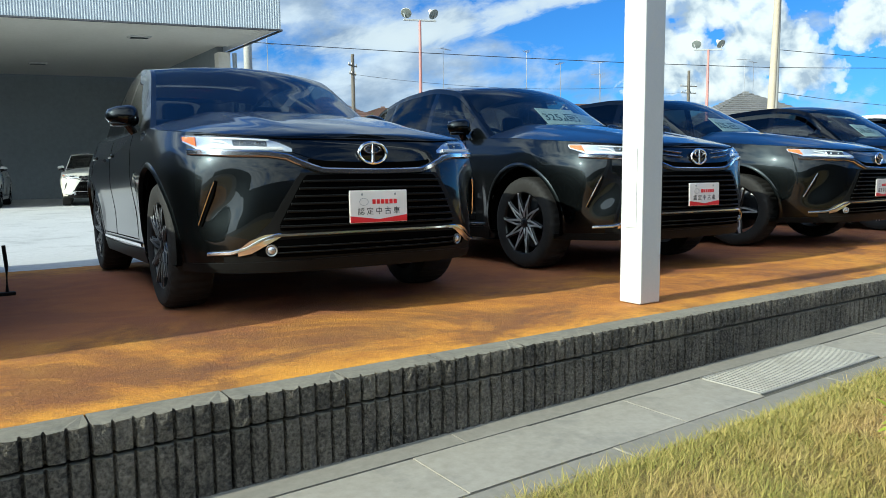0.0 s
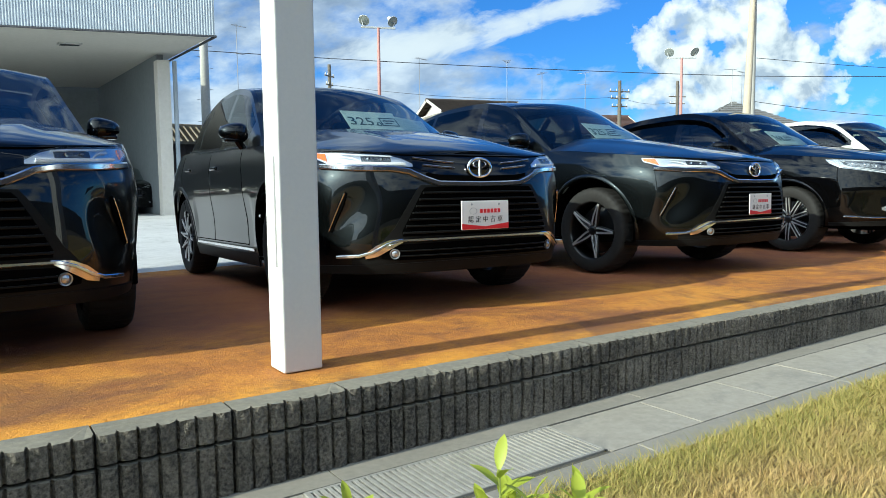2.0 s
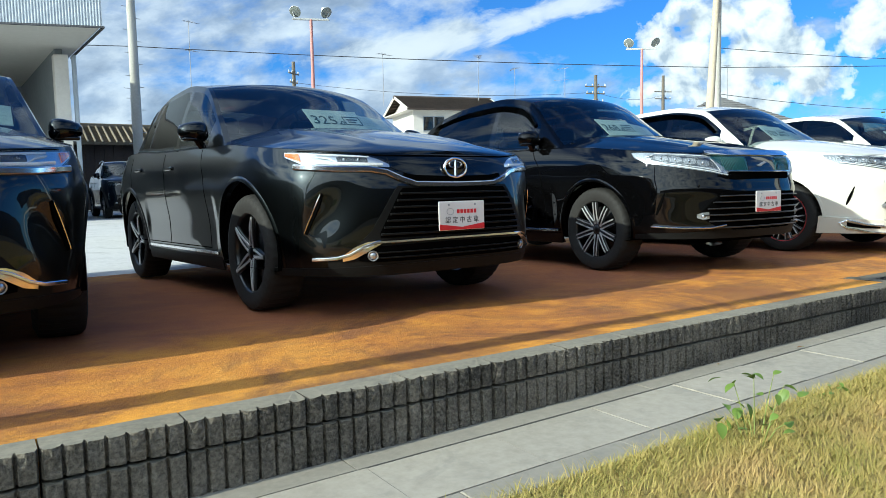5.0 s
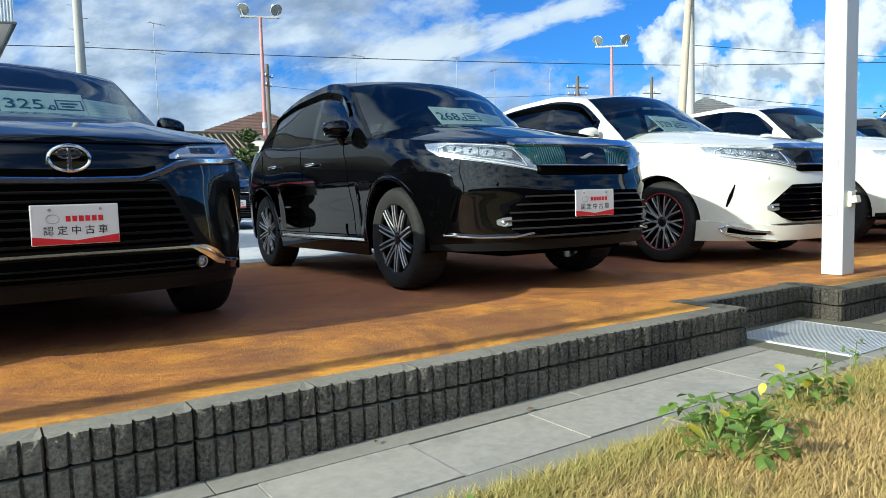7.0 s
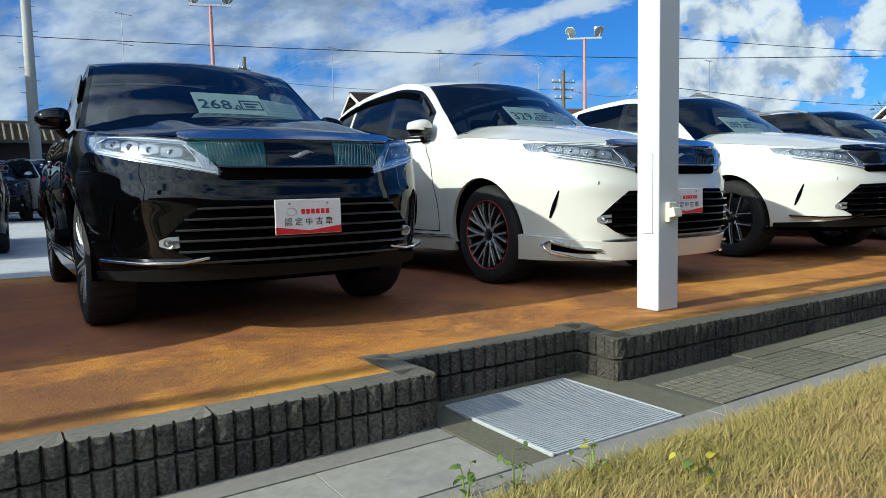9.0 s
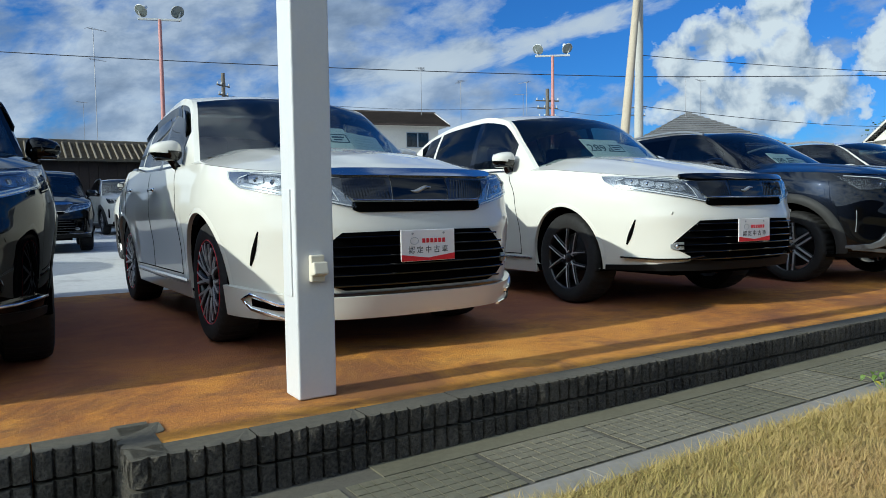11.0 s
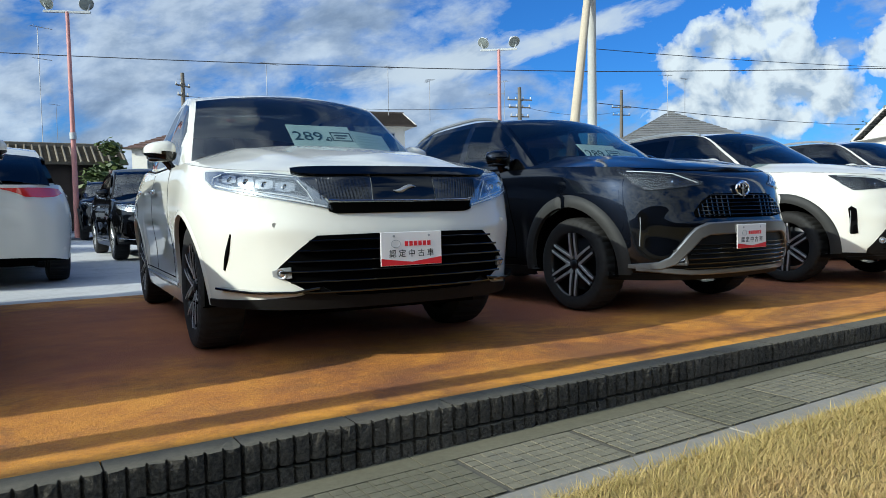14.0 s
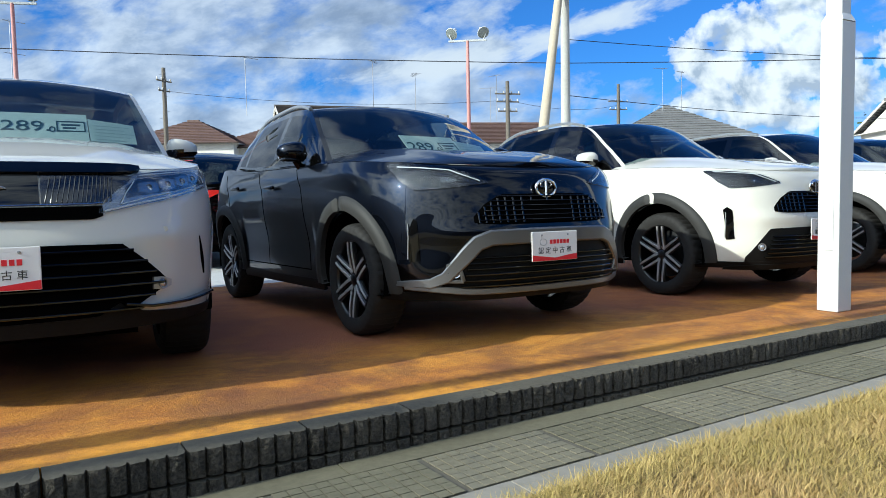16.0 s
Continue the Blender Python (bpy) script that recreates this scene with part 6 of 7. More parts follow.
def car_small(m, mat, label, group, wheel_spec, guard=False, roof=None):
    sh = SHAPES["small"]
    car = thing("car", m, label, "car", group)
    build_body(sh, car, mat, dict(wheel=wheel_spec, pillar=GLOSS_BLACK, roof=roof or mat))
    lower = patch(sh, "lower_face", mirrored([(0, 0.285, 0.545), (0.30, 0.285, 0.54), (0.40, 0.285, 0.42), (0.48, 0.285, 0.33)]), TRIM, car, 0.005, 50, 8)
    slats(sh, lower, [0.33, 0.36, 0.39, 0.42, 0.45, 0.48], lambda z: float(np.interp(z, [0.3, 0.5], [0.36, 0.28])), GLOSS_BLACK, 0.009, 0.014)
    up = patch(sh, "upper_grille", mirrored([(0, 0.655, 0.820), (0.13, 0.655, 0.818), (0.20, 0.660, 0.77), (0.26, 0.668, 0.70)]), DARK, car, 0.006, 40, 8)
    slats(sh, up, [0.675 + 0.026 * i for i in range(6)], lambda z: float(np.interp(z, [0.66, 0.77, 0.82], [0.25, 0.19, 0.13])), GLOSS_BLACK, 0.007, 0.012)
    for i in range(-8, 9):
        a = i * 0.03
        bar(sh, "grille_rib", [(a, 0.662), (a, float(np.interp(abs(a), [0.13, 0.20, 0.26], [0.808, 0.76, 0.70])))], 0.012, 0.006, GLOSS_BLACK, up, 0.012)
    patch(sh, "radar_cover", [(-0.055, 0.66, 0.78), (0.055, 0.66, 0.78)], DARK, car, 0.016, 8, 4)
    if guard:
        bar(sh, "bumper_guard", mirrored([(0, 0.588), (0.20, 0.586), (0.26, 0.560), (0.34, 0.465), (0.42, 0.380), (0.50, 0.350), (0.69, 0.348)]), 0.034, 0.085, GUARD, car, 0.014, "satin silver bumper guard", scale=[(0, 0.3), (0.14, 0.6), (0.26, 1), (0.74, 1), (0.86, 0.6), (1, 0.3)])
        for sg in (-1, 1):
            v, f = sweep(line_on(sh, [(sg * 0.335, 0.360), (sg * 0.405, 0.360), (sg * 0.405, 0.445), (sg * 0.355, 0.455), (sg * 0.335, 0.360)], 0.016), rect_profile(0.02, 0.02))
            mesh_ob("fog_surround", v, f, GUARD, car)
        bar(sh, "skid_strip", mirrored([(0, 0.300), (0.30, 0.303), (0.52, 0.325), (0.64, 0.335)]), 0.020, 0.036, GUARD, car, 0.014)
    else:
        patch(sh, "skid_strip", mirrored([(0, 0.235, 0.275), (0.4, 0.235, 0.272), (0.62, 0.24, 0.262)]), TRIM, car, 0.012, 40, 4)
    fog(sh, car, 0.37, 0.405, 0.022)
    for sg in (-1, 1):
        patch(sh, "corner_vent", [(sg * a, b, c) for a, b, c in ((0.545, 0.47, 0.685), (0.58, 0.465, 0.712), (0.61, 0.465, 0.690))], GLOSS_BLACK, car, 0.005, 8, 6)
        bar(sh, "running_light", [(sg * 0.615, 0.48), (sg * 0.595, 0.67)], 0.006, 0.007, SATIN, car, 0.010)
    headlamp(sh, car, [(0.178, 0.880, 0.892), (0.29, 0.864, 0.948), (0.40, 0.854, 0.972), (0.54, 0.850, 0.988), (0.61, 0.900, 0.992), (0.655, 0.972, 0.994)], LAMP_DARK,
             guides=[([(0.21, 0.890), (0.34, 0.950), (0.48, 0.966), (0.60, 0.978)], 0.006)], lenses=[(0.36, 0.900, 0.013)])
    emblem(sh, car, 0.852, 0.056)
    plate(car, -0.035, 0.525)
    patch(sh, "bumper_lip", [(a, 0.25, b) for a, b in ((-0.80, 0.300), (-0.5, 0.295), (0, 0.295), (0.5, 0.295), (0.80, 0.300))], TRIM, car, 0.006, 60, 4)
    for sd in (-1, 1):
        v, f = sweep([(sd * (sh.rail_x(y) - 0.02), y, sh.rail_z(y) + 0.035 - 0.03 * ((y - 2.7) / 0.75) ** 4) for y in np.linspace(1.98, 3.42, 20)], rect_profile(0.03, 0.026, 0.5))
        mesh_ob("roof_rail", v, f, SATIN, car)
    return car


def price_card(m, number, group="price cards"):
    """A sheet leaning under the glass, with a second sheet beside it that follows the glass's curve."""
    card = thing("price_card", m, "pale price card with dark figures behind the windscreen", "price card", group)
    box_part("card", (0, 0, 0.145), (0.47, 0.004, 0.29), CARD, card, 0)
    rx = Matrix.Rotation(radians(90), 4, "X")
    words("figures", number, 0.150, CARD_K, card, Matrix.Translation((-0.09, -0.004, 0.145)) @ rx)
    words("small_figure", "0", 0.08, CARD_K, card, Matrix.Translation((0.045, -0.004, 0.118)) @ rx)
    for x, z, w, h in ((0.145, 0.205, 0.15, 0.010), (0.145, 0.105, 0.15, 0.010), (0.072, 0.155, 0.008, 0.11), (0.218, 0.155, 0.008, 0.11), (0.145, 0.170, 0.10, 0.016), (0.135, 0.138, 0.07, 0.014)):
        box_part("print_bar", (x, -0.004, z), (w, 0.002, h), CARD_K, card, 0)
    side = Matrix.Translation((0.235, 0, 0)) @ Matrix.Rotation(radians(4), 4, "Z")
    v = [side @ Vector(q) for q in ((0.005, -0.002, 0.01), (0.26, -0.002, 0.01), (0.26, -0.002, 0.215), (0.005, -0.002, 0.245), (0.005, 0.002, 0.01), (0.26, 0.002, 0.01), (0.26, 0.002, 0.215), (0.005, 0.002, 0.245))]
    sheet = mesh_ob("second_sheet", v, [(0, 1, 2, 3), (7, 6, 5, 4), (0, 4, 5, 1), (1, 5, 6, 2), (2, 6, 7, 3), (3, 7, 4, 0)], CARD_SHEET, card)
    for k in range(5):
        v = [side @ Vector(q) for q in ((0.03, -0.004, 0.03 + 0.036 * k), (0.20 + 0.03 * (k % 3), -0.004, 0.03 + 0.036 * k), (0.20 + 0.03 * (k % 3), -0.004, 0.036 + 0.036 * k), (0.03, -0.004, 0.036 + 0.036 * k))]
        mesh_ob("print_bar", v, [(0, 1, 2, 3)], CARD_FAINT, sheet)
    return card

# ---- the row of cars ----
ROW = "cars parked in a row"


def bay(x, y, yaw=0.0):
    """Nose at (x, y), tail towards the back, standing on the falling paving."""
    return Matrix.Translation((x, y, lot_z(x, y))) @ Matrix.Rotation(-fall(x), 4, "X") @ Matrix.Rotation(radians(yaw), 4, "Z")


PLACES = dict(A=(-1.20, 0.74, -2), B=(1.50, 0.75, -2.5), C=(4.31, 0.80, 3), D=(7.23, 0.73, -1), E=(9.82, 0.61, 0), F=(12.49, 0.51, -4), G=(15.16, 0.49, 1), H=(17.95, 0.60, 0), I=(20.7, 0.65, 0), J=(23.4, 0.7, 0))
car_new(bay(-4.02, 0.85, 0), PAINT_BLACK, "dark SUV in the first bay of the row", ROW, WHEEL_TWIN)
car_new(bay(*PLACES["A"]), PAINT_GREY, "dark grey metallic SUV with a plain nose panel", ROW, WHEEL_DARK, slots=False)
car_new(bay(*PLACES["B"]), PAINT_GREY, "dark grey metallic SUV with chrome nose strips", ROW, WHEEL_TWIN)
car_new(bay(*PLACES["C"]), PAINT_GREY, "dark grey metallic SUV with five twin-spoke wheels", ROW, WHEEL_FIVE, slots=False)
car_old(bay(*PLACES["D"]), PAINT_BLACK, "glossy black SUV with a teal ribbed grille", ROW, WHEEL_TEN, GRILLE_TEAL, lamp_mat=LAMP_SILVER)
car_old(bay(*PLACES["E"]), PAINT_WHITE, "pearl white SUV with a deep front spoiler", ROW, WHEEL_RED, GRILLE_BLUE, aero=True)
car_old(bay(*PLACES["F"]), PAINT_WHITE, "pearl white SUV with black wheels", ROW, WHEEL_BLACK, GRILLE_BLUE, GLOSS_BLACK, visor=False)
car_small(bay(*PLACES["G"]), PAINT_NAVY, "blue-black compact SUV with a silver bumper guard", ROW, WHEEL_SMALL, True)
car_small(bay(*PLACES["H"]), PAINT_WHITE, "white compact SUV with grey arches", ROW, WHEEL_SMALL)
car_small(bay(*PLACES["I"]), PAINT_WHITE, "white compact SUV further along the row", ROW, WHEEL_SMALL)
car_new(bay(*PLACES["J"]), PAINT_GREY, "dark SUV at the far end of the row", ROW, WHEEL_TWIN)
for k, num in (("B", "325."), ("C", "325."), ("D", "268."), ("E", "329."), ("F", "289."), ("G", "289.")):
    x, y, a = PLACES[k]
    sm = k == "G"
    price_card(bay(x, y, a) @ pose(0.15, 1.36 if sm else 1.57, 1.115 if sm else 1.175 if k in "BC" else 1.195, -50, 0, 3), num)

# ---- behind the cars: yard, sales building, street ----
SIDING = speckled("pale_blue_ribbed_cladding", (0.31, 0.36, 0.41), (0.39, 0.44, 0.49), 20, 0.5, 0.5, 0.05, 0.001)
SOFFIT = speckled("beige_soffit", (0.50, 0.49, 0.45), (0.58, 0.57, 0.53), 8, 0.8, 0.4, 0.05, 0.002)
HALL = speckled("grey_hall_wall", (0.16, 0.18, 0.195), (0.215, 0.24, 0.255), 6, 0.8, 0.4, 0.1, 0.002)
PALE = speckled("off_white_wall", (0.58, 0.55, 0.49), (0.70, 0.67, 0.61), 10, 0.85, 0.6)
WOOD = speckled("dark_brown_boards", (0.030, 0.021, 0.016), (0.065, 0.045, 0.034), 12, 0.8, 1.0)
ROOF_GREY = speckled("grey_roof_tiles", (0.11, 0.11, 0.11), (0.22, 0.215, 0.205), 5, 0.6, 0.6, 0.4, 0.02)
ROOF_BROWN = speckled("brown_roof_tiles", (0.085, 0.050, 0.040), (0.175, 0.105, 0.082), 5, 0.6, 0.6, 0.4, 0.02)
ROOF_DARK = speckled("dark_brown_roof", (0.045, 0.034, 0.027), (0.10, 0.078, 0.062), 6, 0.7, 0.8, 0.4, 0.02)
ROOF_MOSS = speckled("weathered_tan_tiles", (0.10, 0.085, 0.06), (0.24, 0.20, 0.14), 6, 0.7, 0.8, 0.5, 0.02)
POLE = speckled("concrete_pole", (0.34, 0.33, 0.30), (0.46, 0.45, 0.41), 12, 0.85, 0.8)
POLE_TAN = speckled("tan_pole", (0.36, 0.30, 0.22), (0.46, 0.40, 0.30), 12, 0.85, 0.8)
WOODPOLE = speckled("weathered_pole", (0.09, 0.075, 0.06), (0.17, 0.15, 0.12), 12, 0.85, 0.8)
PINK = speckled("faded_red_pole", (0.40, 0.16, 0.14), (0.55, 0.27, 0.24), 20, 0.6, 1.0)
LAMPHEAD = speckled("grey_lamp_housing", (0.38, 0.39, 0.38), (0.52, 0.53, 0.52), 20, 0.45, 2.0)
LAMP_WHITE = speckled("white_lamp_housing", (0.62, 0.63, 0.62), (0.74, 0.74, 0.72), 20, 0.4, 2.0)
LAMP_GLASS = material("frosted_lamp_glass", (0.20, 0.22, 0.20), 0.15, 0.0, 0.5)
CABLE = material("black_cable", (0.02, 0.02, 0.022), 0.6)
STEEL = material("aerial_steel", (0.30, 0.30, 0.31), 0.45, 0.6)

# sales building: a deep covered bay under a ribbed fascia
B = Matrix(((-0.957, -0.04, 0, 5.11), (0.290, 1.0, 0, 17.71), (0, 0, 1, 0), (0, 0, 0, 1)))   # x along the front, y inwards
hall = thing("sales_building", Matrix.Identity(4), "sales building with a pale ribbed fascia over a covered bay", "building")


def placed(ob, m):
    ob.data.transform(m)
    if m.determinant() < 0:
        ob.data.flip_normals()
    ob.parent = hall
    return ob


ribs = []
for i in range(328):
    x0 = i * 0.07
    ribs += [(x0, 0.0), (x0 + 0.035, 0.0), (x0 + 0.042, -0.008), (x0 + 0.063, -0.008)]
V = [(x, y, z) for z in (4.97, 6.5) for x, y in ribs]
placed(mesh_ob("fascia", V, grid_faces(2, len(ribs)), SIDING, smooth=False), B)
placed(box_part("fascia_trim", (11.5, -0.01, 4.95), (23.06, 0.06, 0.05), GUN, None, 0.004), B)
placed(box_part("fascia_trim", (-0.02, 2.5, 4.95), (0.06, 5.0, 0.05), GUN, None, 0.004), B)
placed(box_part("soffit", (11.5, 6.2, 5.02), (22.9, 12.3, 0.10), SOFFIT, None, 0), B)
placed(box_part("end_panel", (0.03, 6.2, 5.75), (0.06, 12.3, 1.50), SIDING, None, 0), B)
placed(box_part("roof_slab", (11.5, 6.2, 6.42), (22.8, 12.3, 0.10), HALL, None, 0), B)
placed(box_part("side_wall", (0.55, 8.2, 2.4), (0.20, 9.4, 5.2), HALL, None, 0), B)
placed(box_part("back_wall", (11.5, 12.6, 2.4), (22.6, 0.20, 5.2), HALL, None, 0), B)
placed(box_part("left_wall", (22.7, 6.2, 2.4), (0.20, 12.3, 5.2), HALL, None, 0), B)
placed(box_part("column", (0.55, 3.3, 2.3), (0.38, 0.38, 4.9), PALE, None, 0.02), B)
placed(box_part("downpipe", (0.20, 3.2, 2.3), (0.12, 0.12, 4.9), SIDING, None, 0.03), B)
placed(box_part("wall_strip", (0.43, 6.0, 2.6), (0.02, 0.10, 4.8), PALE, None, 0), B)
for x, y in ((3.3, 2.2), (5.2, 8.8)):
    placed(box_part("soffit_lamp", (x, y, 4.955), (0.62, 0.34, 0.07), LAMPHEAD, None, 0.015), B)
    placed(box_part("lamp_glass", (x, y, 4.918), (0.50, 0.24, 0.01), GLASS_WIN, None, 0), B)


def lattice_mast(name, x, y, z0, h, label, group, rows=((0.0, 0.55), (0.55, 0.40)), turn=0.0):
    a = thing(name, Matrix.Translation((x, y, z0)) @ Matrix.Rotation(turn, 4, "Z"), label, "aerial", group)
    tube("mast", [(0, 0, 0), (0, 0, h)], 0.022, STEEL, a, 6)
    for drop, ln in rows:
        z = h - drop
        tube("boom", [(-ln * 0.7, 0, z), (ln * 1.5, 0, z)], 0.014, STEEL, a, 5)
        for i in range(7):
            u = -0.6 + 2.0 * i / 6
            tube("element", [(ln * u, -ln * 0.55 + 0.03 * i, z + 0.01), (ln * u, ln * 0.55 - 0.03 * i, z + 0.01)], 0.008, STEEL, a, 4)
    return a


def utility_pole(x, y, h, r0, mat, label, arms=(), lean=(0, 0), steps=True, base=0.0):
    p = thing("utility_pole", Matrix.Translation((x, y, base)), label, "utility pole", "utility poles")
    tube("shaft", [(lean[0] * u, lean[1] * u, h * u) for u in (0, 0.3, 0.6, 1.0)], r0, mat, p, 14, scale=[1.0, 0.92, 0.82, 0.68])
    if steps:
        for i in range(int(h / 0.45)):
            z = 1.8 + i * 0.45
            if z < h - 0.2:
                s = 1 if i % 2 else -1
                tube("step_bolt", [(s * r0 * 0.6 + lean[0] * z / h, lean[1] * z / h, z), (s * (r0 + 0.13) + lean[0] * z / h, lean[1] * z / h, z)], 0.012, STEEL, p, 5)
    for z, ln, turn in arms:
        c, s = math.cos(turn), math.sin(turn)
        arm = box_part("cross_arm", (0, 0, 0), (ln, 0.08, 0.08), WOODPOLE, p, 0)
        arm.matrix_local = Matrix.Translation((0, 0, z)) @ Matrix.Rotation(turn, 4, "Z")
        for q in (-0.45, -0.15, 0.15, 0.45):
            v, f = lathe([(0.0001, 0.16), (0.03, 0.15), (0.05, 0.11), (0.03, 0.09), (0.05, 0.05), (0.02, 0.0)], 8, "z")
            mesh_ob("insulator", *moved((v, f), Matrix.Translation((ln * q, 0, 0.04))), PALE, arm)
    return p


def floodlight(x, y, h, turn, label):
    p = thing("floodlight_pole", Matrix.Translation((x, y, 0)) @ Matrix.Rotation(turn, 4, "Z"), label, "floodlight", "floodlight poles")
    tube("pole", [(0, 0, 0), (0, 0, h * 0.45), (0, 0, h)], 0.075, PINK, p, 12, scale=[1.25, 1.0, 0.72])
    tube("collar", [(0, 0, h * 0.44), (0, 0, h * 0.47)], 0.10, LAMPHEAD, p, 12)
    box_part("cross_bar", (0, 0, h), (1.35, 0.07, 0.07), LAMPHEAD, p, 0.01)
    for s in (-1, 1):
        aim = Vector((s * 0.35, -0.72, -0.60)).normalized().to_track_quat("Y", "Z").to_matrix().to_4x4()
        head = mesh_ob("lamp_head", *lathe([(0.0001, -0.30), (0.05, -0.295), (0.075, -0.25), (0.08, -0.17), (0.13, -0.10), (0.205, 0.02), (0.22, 0.04), (0.21, 0.05)], 24, "y"), LAMP_WHITE, p, "white bell-shaped floodlight head")
        head.matrix_local = Matrix.Translation((s * 0.55, 0.0, h + 0.28)) @ aim
        mesh_ob("lamp_lens", *lathe([(0.21, 0.045), (0.12, 0.06), (0.0001, 0.065)], 24, "y"), LAMP_GLASS, head)
        tube("bracket", [(s * 0.55, 0, h), (s * 0.60, 0.03, h + 0.10), (s * 0.66, 0.0, h + 0.28)], 0.022, LAMPHEAD, p, 6)
    return p


floodlight(12.9, 22.4, 6.95, radians(-20), "faded red pole with two round floodlights behind the cars")
floodlight(26.7, 18.8, 6.5, radians(-38), "faded pink pole with two round floodlights")
utility_pole(7.84, 28.4, 11.5, 0.21, POLE, "tall concrete utility pole with step bolts")
utility_pole(30.0, 17.4, 13.0, 0.19, POLE, "pale concrete utility pole beside a leaning one", steps=False)
utility_pole(27.3, 16.0, 9.9, 0.19, POLE_TAN, "leaning tan pole bracing a concrete one", lean=(2.72, 1.42), steps=False)
utility_pole(21.0, 44.1, 9.4, 0.17, WOODPOLE, "weathered utility pole far behind the roofs", arms=[(8.6, 1.2, 0.6), (8.0, 0.9, 0.6)])
utility_pole(40.2, 34.7, 8.5, 0.18, WOODPOLE, "utility pole with cross arms among the houses", arms=[(7.7, 1.7, -0.3), (7.2, 1.5, -0.3), (6.6, 1.3, -0.3)])
utility_pole(60.9, 45.6, 11.4, 0.2, WOODPOLE, "distant utility pole with cross arms", arms=[(9.8, 2.0, -0.3), (9.1, 1.8, -0.3)])
lattice_mast("aerial", 12.97, 39.6, -0.1, 10.4, "tall thin aerial mast with two yagi arrays", "aerials", ((0.0, 0.5), (1.6, 0.45)), 0.4)


def wire(points, sag, r=0.014):
    ob = new("overhead_wire")
    V, F = [], []
    for a, b in zip(points[:-1], points[1:]):
        a, b = Vector(a), Vector(b)
        n = 16
        pts = [a.lerp(b, i / n) - Vector((0, 0, 4 * sag * (i / n) * (1 - i / n))) for i in range(n + 1)]
        V, F = merge((V, F), sweep(pts, round_profile(r, 5)))
    me = bpy.data.meshes.new("overhead_wire")
    me.from_pydata([tuple(v) for v in V], [], F)
    me.materials.append(CABLE)
    bpy.data.objects.remove(ob)
    return tagged(new("overhead_wire", me), "thin black overhead wire strung between poles", "wire", "overhead wires")


wire([(-30, 38, 6.4), (7.84, 28.4, 6.55), (30.0, 17.4, 5.75), (55, 4.0, 6.2)], 0.12, 0.016)
wire([(7.84, 28.4, 9.0), (-20, 60, 9.0)], 0.4)
wire([(30.0, 17.4, 6.6), (75, 14.0, 9.5)], 0.5)
wire([(30.0, 17.4, 4.6), (70, 22, 6.2)], 0.4)
for dz in (7.3,):
    wire([(21.0, 44.1, dz + 0.7), (40.2, 34.7, dz), (60.9, 45.6, dz + 2.2)], 0.5, 0.012)


# ---- houses behind the yard ----
def tile_rows(name, corners, rows, mat, parent):
    """A roof slope in overlapping courses; corners: eave left, eave right, ridge right, ridge left."""
    a, b, c, d = (Vector(q) for q in corners)
    V, F = [], []
    n = (b - a).cross(d - a).normalized()
    n = n if n.z > 0 else -n
    for i in range(rows):
        u0, u1 = i / rows, (i + 1) / rows
        l0, r0, l1, r1 = a.lerp(d, u0), b.lerp(c, u0), a.lerp(d, u1), b.lerp(c, u1)
        o = len(V)
        V += [l0 + n * 0.07, r0 + n * 0.07, r1 + n * 0.01, l1 + n * 0.01, l0 - n * 0.02, r0 - n * 0.02]
        F += [(o, o + 1, o + 2, o + 3), (o + 4, o + 5, o + 1, o)]
    return tagged(mesh_ob(name, V, F, mat, parent, smooth=False), kind="stuff")


